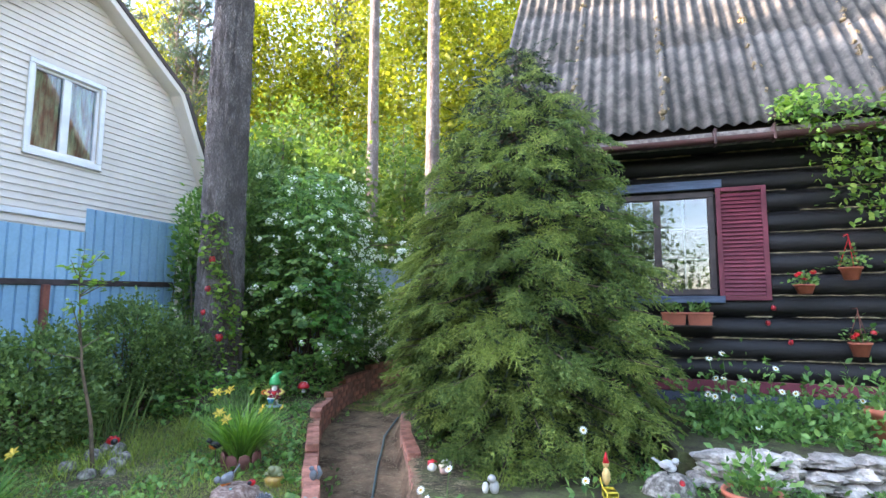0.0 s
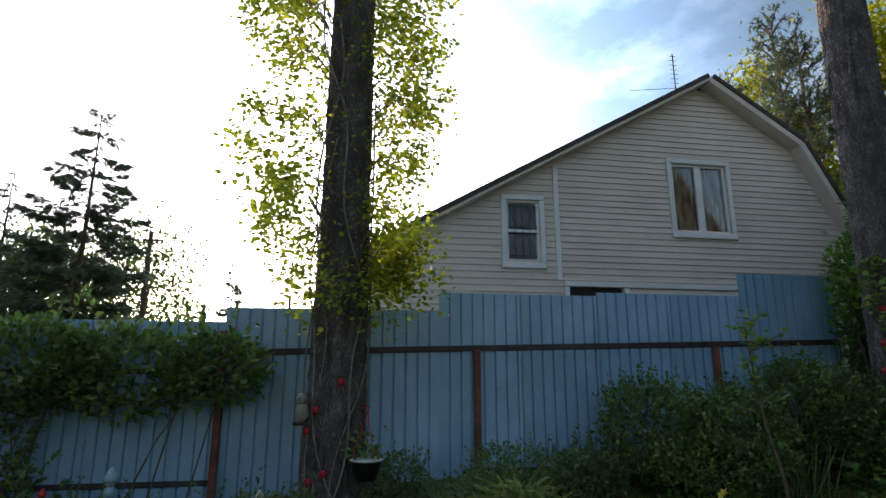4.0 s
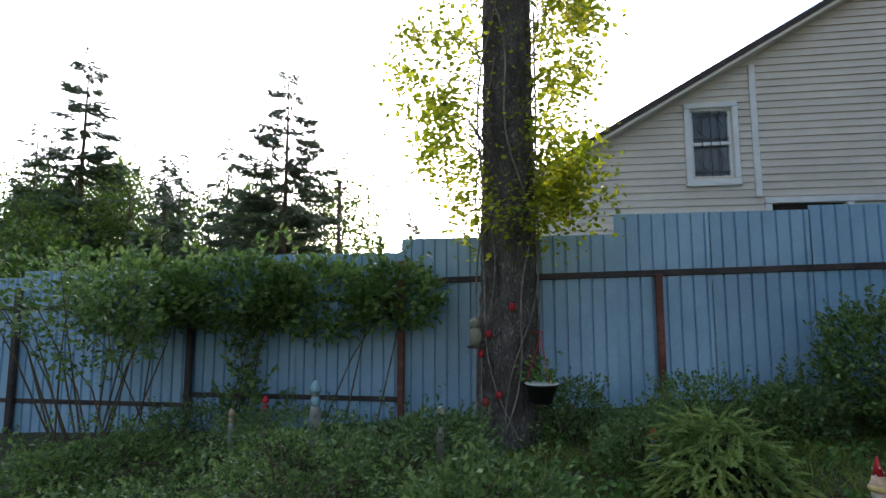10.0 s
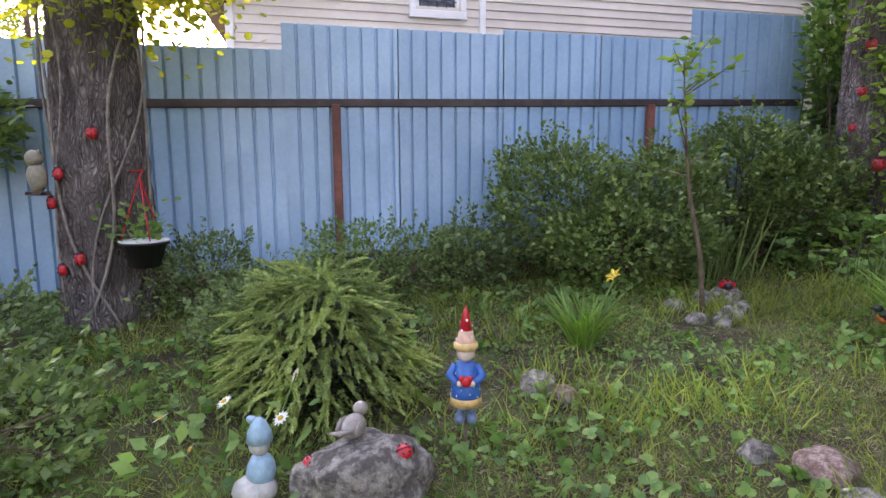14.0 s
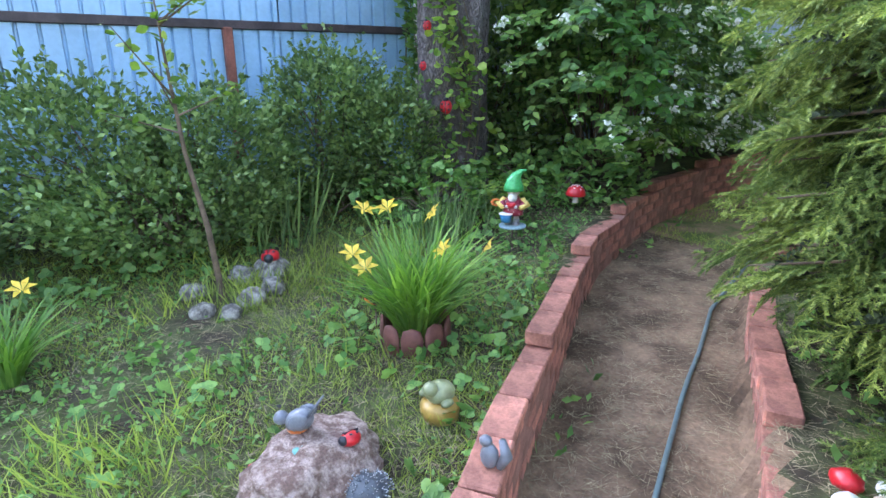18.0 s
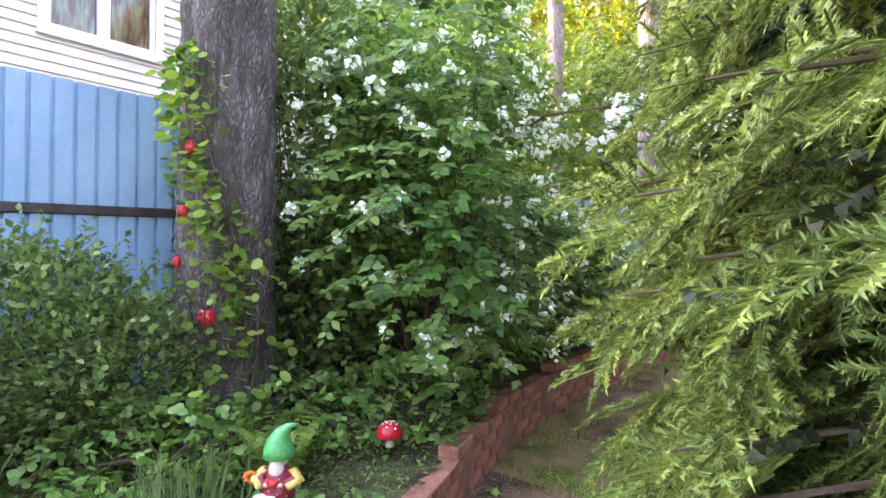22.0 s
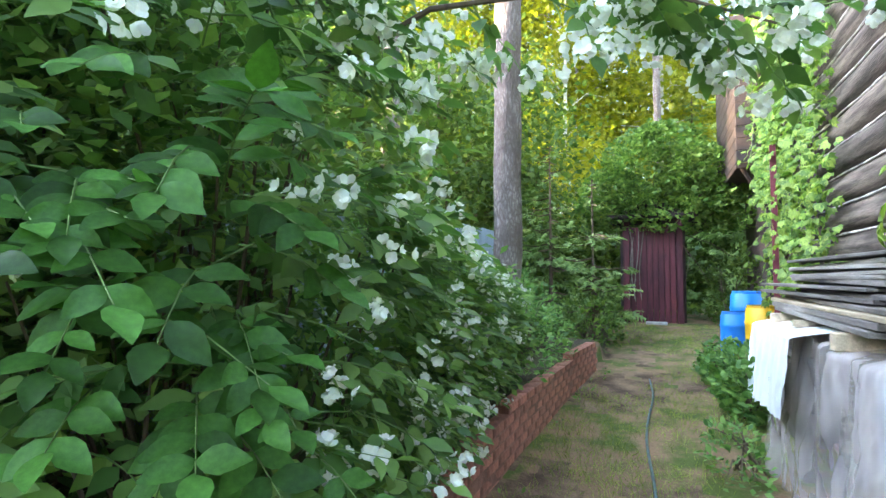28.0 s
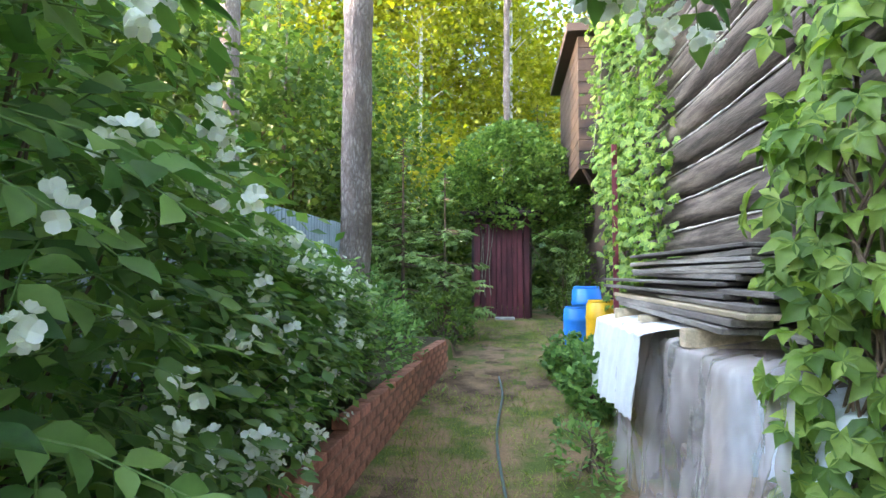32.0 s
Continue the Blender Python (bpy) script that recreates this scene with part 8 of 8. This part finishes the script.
def plasticmat():
    m = bpy.data.materials.new("clear_plastic_film")
    m.use_nodes = True
    N, L = m.node_tree.nodes, m.node_tree.links
    b = N["Principled BSDF"]
    b.inputs["Base Color"].default_value = (0.86, 0.76, 0.72, 1)
    b.inputs["Transmission Weight"].default_value = 0.0
    b.inputs["Roughness"].default_value = 0.14
    tc, n, rp, t, x, bp = (N.new("ShaderNode" + k) for k in ("TexCoord", "TexNoise", "MapRange", "BsdfTransparent", "MixShader", "Bump"))
    n.inputs["Scale"].default_value, n.inputs["Detail"].default_value = 4, 2
    rp.inputs["From Min"].default_value, rp.inputs["From Max"].default_value = 0.35, 0.65
    rp.inputs["To Min"].default_value, rp.inputs["To Max"].default_value = 0.24, 0.52
    bp.inputs["Strength"].default_value, bp.inputs["Distance"].default_value = 0.06, 0.02
    mp = N.new("ShaderNodeMapping")
    mp.inputs["Scale"].default_value = (1.2, 1.7, 0.45)
    mp.inputs["Rotation"].default_value = (0.25, 0, 0)
    L.new(tc.outputs["Object"], mp.inputs[0])
    L.new(mp.outputs[0], n.inputs[0])
    L.new(n.outputs[0], rp.inputs[0])
    L.new(n.outputs[0], bp.inputs["Height"])
    L.new(bp.outputs[0], b.inputs["Normal"])
    L.new(rp.outputs[0], x.inputs[0])
    L.new(t.outputs[0], x.inputs[1])
    L.new(b.outputs[0], x.inputs[2])
    L.new(x.outputs[0], N["Material Output"].inputs[0])
    return m


def drape(name, label, y0, y1, x_top, x_low, z_top, z_low, material, seed, amp=0.05):
    """A hanging sheet with folds: over the edge, then down."""
    nu, nv = 110, 50
    vs, fs = [], []
    for i in range(nu + 1):
        f = i / nu
        y = y0 + (y1 - y0) * f
        for j in range(nv + 1):
            g = j / nv
            if g < 0.25:
                x = x_top + (x_low(f) - x_top) * (g / 0.25)
                z = z_top(f) - 0.06 * (g / 0.25) ** 2
            else:
                h = (g - 0.25) / 0.75
                x, z = x_low(f) - 0.05 * h, z_top(f) - 0.06 - (z_top(f) - 0.06 - z_low(f)) * h
            k = amp * min(1, g * 2)
            x += k * (noise.noise((y * 4.2, z * 0.8, seed)) + 0.55 * noise.noise((y * 13 + z * 3, z * 1.6, seed)) + 0.35 * abs(noise.noise((y * 19 + z * 5, z * 7, seed)))) - 0.02
            z += 0.02 * noise.noise((y * 6, g * 4, seed + 2))
            vs.append((x, y + 0.05 * noise.noise((y * 3, z * 3, seed + 5)), z))
    for i in range(nu):
        for j in range(nv):
            a = i * (nv + 1) + j
            fs.append((a, a + 1, a + nv + 2, a + nv + 1))
    ob = part(name, MB().add(vs, fs), material, None, smooth=True)
    return tagged(ob, label, "sheet")


M_FILM = plasticmat()
M_BSHEET = mat("bluish_white_sheeting", (0.66, 0.72, 0.80), 0.4, 0.15, 6, 0.3, 40, trans=0.2)
M_BROWNB = mat("brown_board", (0.50, 0.35, 0.29), 0.85, 0.3, 5, 0.4, 60, stretch=(3, 0.3, 3), rnd=0.25)
drape("plastic_film", "crumpled clear plastic film draped below the planks", 7.95, 9.85, -1.69, lambda f: -1.97 - 0.2 * f, lambda f: 1.24 + 0.1 * f, lambda f: 0.72 - 0.52 * smooth(0.0, 0.35, f), M_FILM, 3.0, 0.07)
drape("white_sheeting", "crumpled bluish white sheeting under the clear film", 7.75, 8.6, -1.69, lambda f: -1.87 - 0.1 * f, lambda f: 1.2, lambda f: 0.85 - 0.1 * f, M_BSHEET, 9.0, 0.10)
def sheltered_boards():
    t = thing("board_pile", "pile of brown boards under the plastic film", "timber")
    r = random.Random(31)
    z = 0.32
    for row in range(16):
        h = r.uniform(0.035, 0.055)
        for col in range(2):
            x = -1.87 + 0.13 * col + r.uniform(-0.02, 0.01)
            part("plank", MB().box(0, 0, 0, 0.12, r.uniform(1.5, 1.9), h - 0.005, 0.004, m=pose(x, 7.85 + r.uniform(0, 0.3), z, 0, 0, r.uniform(-1, 1))), r.choice((M_BROWNB, M_BROWNB, M_PALEWOOD)), t)
        z += h
    for y in (8.0, 8.7, 9.4):
        part("bearer", MB().box(-1.89, y, 0.2, -1.61, y + 0.1, 0.318), M_BROWNB, t)


sheltered_boards()
drape("white_cloth", "white fabric sheet hanging at the end of the stack", 9.05, 11.3, -1.69, lambda f: -2.23 + 0.12 * f, lambda f: 1.34 - 0.08 * f, lambda f: 0.80 - 0.25 * f, M_WSHEET, 6.0, 0.05)
board = thing("red_board", "narrow red-painted board leaning on the wall", "board", at=(-1.74, 12.3, gz(-1.74, 12.3)))
part("board", MB().box(-0.03, -0.012, 0.0, 0.03, 0.012, 2.72, 0.003), M_MAROON, board)


def barrel(at, body, label, r=0.27, h=0.88):
    t = thing("barrel", label, "barrel", at=at, group="plastic barrels")
    part("body", MB().lathe([(r * 0.9, 0), (r, 0.05), (r * 0.98, h * 0.3), (r * 1.03, h * 0.33), (r * 0.98, h * 0.36), (r * 0.98, h * 0.68), (r * 1.03, h * 0.71), (r * 0.98, h * 0.74), (r * 0.94, h * 0.93), (r * 0.8, h * 0.97), (r * 0.8, h)], n=28), body, t, smooth=True)
    part("rim", MB().lathe([(r * 0.84, h * 0.96), (r * 0.86, h * 0.985), (r * 0.82, h)], n=24), body, t, smooth=True)


barrel((-1.93, 14.25, 0.46), M_BLUEPL, "blue plastic barrel beside the house", 0.2, 0.68)
barrel((-1.68, 15.0, 0.52), M_BLUEPL, "dark blue plastic barrel behind the others", 0.24, 0.9)
barrel((-1.70, 13.5, 0.47), M_YELPL, "yellow plastic barrel beside the house", 0.21, 0.8)
slab = part("concrete_slab", MB().box(-0.16, -0.12, 0, 0.16, 0.12, 0.06, 0.01), M_CONC)
slab.matrix_basis = pose(-2.40, 9.0, gz(-2.4, 9.0) - 0.01, 2, 1, 12)
tagged(slab, "pale concrete slab on the path's edge", "slab")

# hose along the path
hp = [(-1.55, 2.6), (-1.8, 3.3), (-1.99, 3.89), (-2.25, 4.5), (-2.46, 5.05), (-2.66, 5.5), (-2.9, 6.3), (-2.97, 7.4), (-2.98, 8.5), (-3.0, 9.6), (-3.06, 10.9), (-3.02, 11.8), (-3.06, 12.66)]
fine = []
for a, b in zip(hp, hp[1:]):
    for k in range(8):
        f = k / 8
        fine.append((a[0] + (b[0] - a[0]) * f, a[1] + (b[1] - a[1]) * f))
ys_, xs_ = np.array([q[1] for q in fine]), np.array([q[0] for q in fine])
xs_ = np.convolve(np.pad(xs_, 5, mode="edge"), np.ones(11) / 11, mode="valid") + 0.02 * np.sin(ys_ * 2.3)
hose = part("garden_hose", MB().tube([(x, y, gz(x, y) + 0.016) for x, y in zip(xs_, ys_)], 0.0105, 8), M_HOSE, None, smooth=True)
tagged(hose, "grey-green garden hose lying along the path", "hose")
# pebbles on the east wall
for k, (x, y, c) in enumerate([(-1.62, 4.22, WHITEP), (-1.55, 4.28, paint(0.6, 0.5, 0.35)), (-1.66, 4.33, RED), (-1.56, 4.38, WHITEP), (-1.50, 4.18, paint(0.45, 0.28, 0.22))]):
    figure("painted_pebble", "painted pebble on the brick wall", "figurine", (x, y, 0.22), [(MB().blob((0, 0, 0.03), (0.038, 0.045, 0.032), 12, 0.15, k), c)], k * 40, 1.0, "painted pebbles")
# utility pole and pipe beyond the fence
pole = thing("utility_pole", "thin wooden utility pole beyond the fence", "pole", at=(-24, -8.6, -0.3))
part("post", MB().tube([(0, 0, 0), (0.1, 0, 7.6)], [0.13, 0.09], 8), M_TWIG, pole)
part("crossarm", MB().box(-0.05, -0.35, 7.2, 0.05, 0.35, 7.3), M_TWIG, pole)
pipe = thing("vent_pipe", "thin metal pipe beyond the fence", "pipe", at=(-20, -2.4, -0.2))
part("tube", MB().tube([(0, 0, 0), (0, 0, 4.4)], 0.05, 8), M_RAIL, pipe)

# ---- plants beside the path ----
shrub("path_plant", "leafy green plant at the path's edge", (-2.1, 11.3, gz(-2.1, 11.3)), [((0, 0, 0.28), (0.35, 0.6, 0.36)), ((-0.1, 0.9, 0.22), (0.3, 0.4, 0.28))], 16, 900, (0.07, 0.12), M_STRAW, TRI_V, TRI_F, seed=50)
shrub("path_plant", "leafy green plant at the path's edge", (-2.25, 12.7, gz(-2.2, 12.7)), [((0, 0, 0.22), (0.3, 0.4, 0.3))], 14, 420, (0.06, 0.1), M_STRAW, TRI_V, TRI_F, seed=51)
shrub("path_plant", "low weeds under the plank stack", (-2.45, 9.9, gz(-2.45, 9.9)), [((0, 0, 0.1), (0.2, 0.8, 0.16))], 8, 300, (0.04, 0.08), M_STRAW, seed=52)
shrub("wall_shrub", "leafy undergrowth behind the brick wall", (-4.3, 11.2, 0.66), [((0, 0, 0.25), (0.45, 1.5, 0.55)), ((-0.5, 1.0, 0.5), (0.6, 1.0, 0.7))], 30, 3200, (0.05, 0.09), M_STRAW, seed=53)
shrub("wall_shrub", "leafy undergrowth by the shed", (-4.0, 14.6, 0.55), [((0, 0, 0.35), (0.5, 1.3, 0.5))], 20, 1500, (0.06, 0.1), M_WOODL, seed=54)
shrub("wall_shrub", "leafy undergrowth beside the shed", (-1.75, 17.6, 0.7), [((0.2, 0, 0.6), (0.6, 1.3, 0.9))], 20, 1800, (0.07, 0.12), M_WOODL, seed=55)
shrub("shade_plant", "dark leafy undergrowth below the mock orange", (-4.25, 6.0, gz(-4.25, 6.0)), [((0.1, 0.2, 0.15), (0.5, 0.6, 0.28)), ((-0.2, -0.3, 0.12), (0.45, 0.5, 0.22))], 14, 1100, (0.05, 0.09), M_STRAW, TRI_V, TRI_F, seed=56)
shrub("shade_plant", "leafy undergrowth at the foot of the pine", (-4.55, 4.95, gz(-4.55, 4.95)), [((0, 0, 0.14), (0.55, 0.5, 0.28))], 12, 700, (0.05, 0.09), M_STRAW, TRI_V, TRI_F, seed=57)
fern = thing("fern", "small fern by the pine", "plant", at=(-4.1, 5.25, gz(-4.1, 5.25)))
for k in range(7):
    a = k * 0.9
    P = [(math.cos(a) * 0.3 * f, math.sin(a) * 0.3 * f, 0.32 * math.sin(f * 2.2)) for f in np.linspace(0.1, 1, 16) for s in (0, 1)]
    D = [(-math.sin(a) * s + math.cos(a) * 0.4, math.cos(a) * s + math.sin(a) * 0.4, -0.15) for f in range(16) for s in (-1, 1)]
    part("frond", scatter("frond", SLEAF_V, SLEAF_F, P, D, [0.11 * (1.05 - i / 34) for i in range(32)], roll=0.1), M_VINE, fern)


# ---- grass and ground cover ----
def inside_garden(x, y):
    return (x < wall_x(y) - 0.03) & (x > -5.9)


def cover(name, label, n, box, keep, tv, tf, size, material, lift=0.0, up=1.0, side=0.5, dens=None, seed=1):
    r = np.random.default_rng(seed)
    x, y = r.uniform(box[0], box[1], n), r.uniform(box[2], box[3], n)
    k = keep(x, y)
    x, y = x[k], y[k]
    if dens:
        d = np.array([noise.noise((a * dens[0], b * dens[0], seed)) + 0.5 * noise.noise((a * 3 * dens[0], b * 3 * dens[0], seed)) for a, b in zip(x, y)])
        k = d + r.normal(0, 0.12, len(x)) > dens[1]
        x, y = x[k], y[k]
    z = ground_z(x, y) + lift
    P = np.stack([x, y, z], -1)
    D = np.stack([r.normal(0, side, len(x)), r.normal(0, side, len(x)), np.full(len(x), up)], -1)
    ob = part(name, scatter(name, tv, tf, P, D, r.uniform(size[0], size[1], len(x)), roll=0.7), material)
    return tagged(ob, label, "ground cover", kind="stuff")


GB_V = [(x * 1.4, y, z) for x, y, z in BLADE_V]
cover("garden_grass", "short uneven green grass in the garden", 130000, (-5.8, -1.2, -0.5, 5.2), lambda x, y: inside_garden(x, y) | ((y < 2.6) & (x < -1.6)), GB_V, BLADE_F, (0.035, 0.095), M_GRASS, -0.01, 1.0, 0.85, (0.9, -0.3), 5)
cover("tall_grass", "tufts of taller grass", 26000, (-5.8, -1.8, 0.5, 5.2), lambda x, y: inside_garden(x, y), GB_V, BLADE_F, (0.1, 0.2), M_GRASS, -0.01, 1.0, 0.5, (1.3, 0.3), 6)
cover("strawberry_cover", "strawberry and clover leaves among the grass", 5500, (-5.8, -1.6, -1.0, 6.2), lambda x, y: inside_garden(x, y) | ((y < 2.6) & (x < -1.7)), TRI_V, TRI_F, (0.045, 0.085), M_STRAW, 0.05, 0.35, 0.8, (1.1, -0.02), 7)
cover("low_weeds", "small leafy weeds", 42000, (-5.9, -1.6, -4.5, 6.0), lambda x, y: inside_garden(x, y) | ((y < 2.6) & (x < -1.7)), SLEAF_V, SLEAF_F, (0.018, 0.042), M_STRAW, 0.02, 0.5, 0.8, (1.0, -0.1), 8)
cover("dry_litter", "dry stalks and pine needles on the ground", 46000, (-4.6, -1.2, 1.2, 6.4), lambda x, y: x > -5, [(-0.02, 0, 0), (0.02, 0, 0), (0, 1, 0.0)], [(0, 1, 2)], (0.03, 0.08), M_CAULK, 0.012, 0.05, 0.8, None, 9)
cover("path_grass", "thin grass on the mossy path", 52000, (-4.1, -1.7, 6.4, 17.0), lambda x, y: (x > wall_x(y) + 0.16), GB_V, BLADE_F, (0.03, 0.085), M_GRASS, -0.004, 1.0, 0.7, (0.75, -0.12), 10)
cover("wall_foot_weeds", "weeds at the foot of the brick wall", 2600, (-4.2, -2.0, 3.4, 13.0), lambda x, y: (x > wall_x(y) + 0.13) & (x < wall_x(y) + 0.34), SLEAF_V, SLEAF_F, (0.03, 0.07), M_STRAW, 0.02, 0.6, 0.7, (0.8, 0.12), 11)
cover("bed_cover", "low green plants in the spruce bed", 6000, (-2.2, 1.8, 3.6, 6.6), lambda x, y: (x > right_x(y) + 0.1), SLEAF_V, SLEAF_F, (0.03, 0.07), M_STRAW, 0.03, 0.6, 0.7, (0.9, -0.1), 12)
cover("north_cover", "grass and weeds at the wood's edge", 8000, (-10, 4, 13.0, 25.0), lambda x, y: (x < -4.2) | (y > 18.5) | (x > -1.9), TRI_V, TRI_F, (0.1, 0.2), M_WOODL, 0.06, 0.6, 0.7, None, 13)


# ---- brick retaining walls, brick by brick ----
BR = MB().box(-0.121, -0.058, 0, 0.121, 0.058, 0.065, 0.006).mesh("brick")
BR.materials.append(M_BRICK)


def brick_wall(name, label, xs, y0, y1, top_of, foot_of, thick=0.12, step=0.25):
    w = thing(name, label, "wall", kind="structure")
    pts, y = [], y0
    while y < y1:
        pts.append(Vector((float(xs(y)) + 0.06, y, 0)))
        y += 0.02
    seg = [0.0]
    for a, b in zip(pts, pts[1:]):
        seg.append(seg[-1] + (b - a).length)
    total = seg[-1]
    core = MB()
    m = max(2, int(total / 0.25))
    prev = None
    for i in range(m + 1):
        s = total * i / m
        p = Vector((np.interp(s, seg, [q.x for q in pts]), np.interp(s, seg, [q.y for q in pts]), 0))
        q = Vector((np.interp(min(total, s + 0.05), seg, [q.x for q in pts]), np.interp(min(total, s + 0.05), seg, [q.y for q in pts]), 0)) - Vector((np.interp(max(0, s - 0.05), seg, [q.x for q in pts]), np.interp(max(0, s - 0.05), seg, [q.y for q in pts]), 0))
        nn = Vector((-q.y, q.x, 0)).normalized() * 0.0565
        zt, zb = float(top_of(p.y)) - 0.045, float(foot_of(p.y)) - 0.15
        cur = [p + nn + Vector((0, 0, zb)), p - nn + Vector((0, 0, zb)), p - nn + Vector((0, 0, zt)), p + nn + Vector((0, 0, zt))]
        if prev:
            core.add(prev + cur, [(0, 1, 5, 4), (1, 2, 6, 5), (2, 3, 7, 6), (3, 0, 4, 7)])
        prev = cur
    part("mortar", core, M_MORTAR, w, "pale mortar core")
    rr = random.Random(3)
    for c in range(13):
        s = 0.125 if c % 2 else 0.0
        while s < total - 0.05:
            px, py = np.interp(s + 0.12, seg, [q.x for q in pts]), np.interp(s + 0.12, seg, [q.y for q in pts])
            zt = -0.16 + c * 0.0725
            top = float(top_of(py))
            if float(foot_of(py)) - 0.09 < zt < top - 0.035:
                ax, ay = np.interp(s, seg, [q.x for q in pts]), np.interp(s, seg, [q.y for q in pts])
                bx, by = np.interp(s + 0.24, seg, [q.x for q in pts]), np.interp(s + 0.24, seg, [q.y for q in pts])
                ob = new("brick", BR)
                ob.parent = w
                j = 0.0018
                ob.matrix_basis = pose(px + rr.uniform(-j, j), py + rr.uniform(-j, j), zt + rr.uniform(-0.002, 0.004), rr.uniform(-0.8, 0.8), rr.uniform(-0.5, 0.5), math.degrees(math.atan2(by - ay, bx - ax)) + rr.uniform(-0.5, 0.5))
            s += step
    return w


brick_wall("brick_wall_west", "curving low red brick retaining wall", wall_x, 2.45, 12.95, wall_top, path_z)
right_top = lerp_table([(3.4, 0.1), (4.0, 0.17), (4.6, 0.25), (6.4, 0.32)])
brick_wall("brick_wall_east", "low stepped red brick wall under the spruce", lambda y: right_x(y) - 0.06, 3.5, 6.3, right_top, path_z)
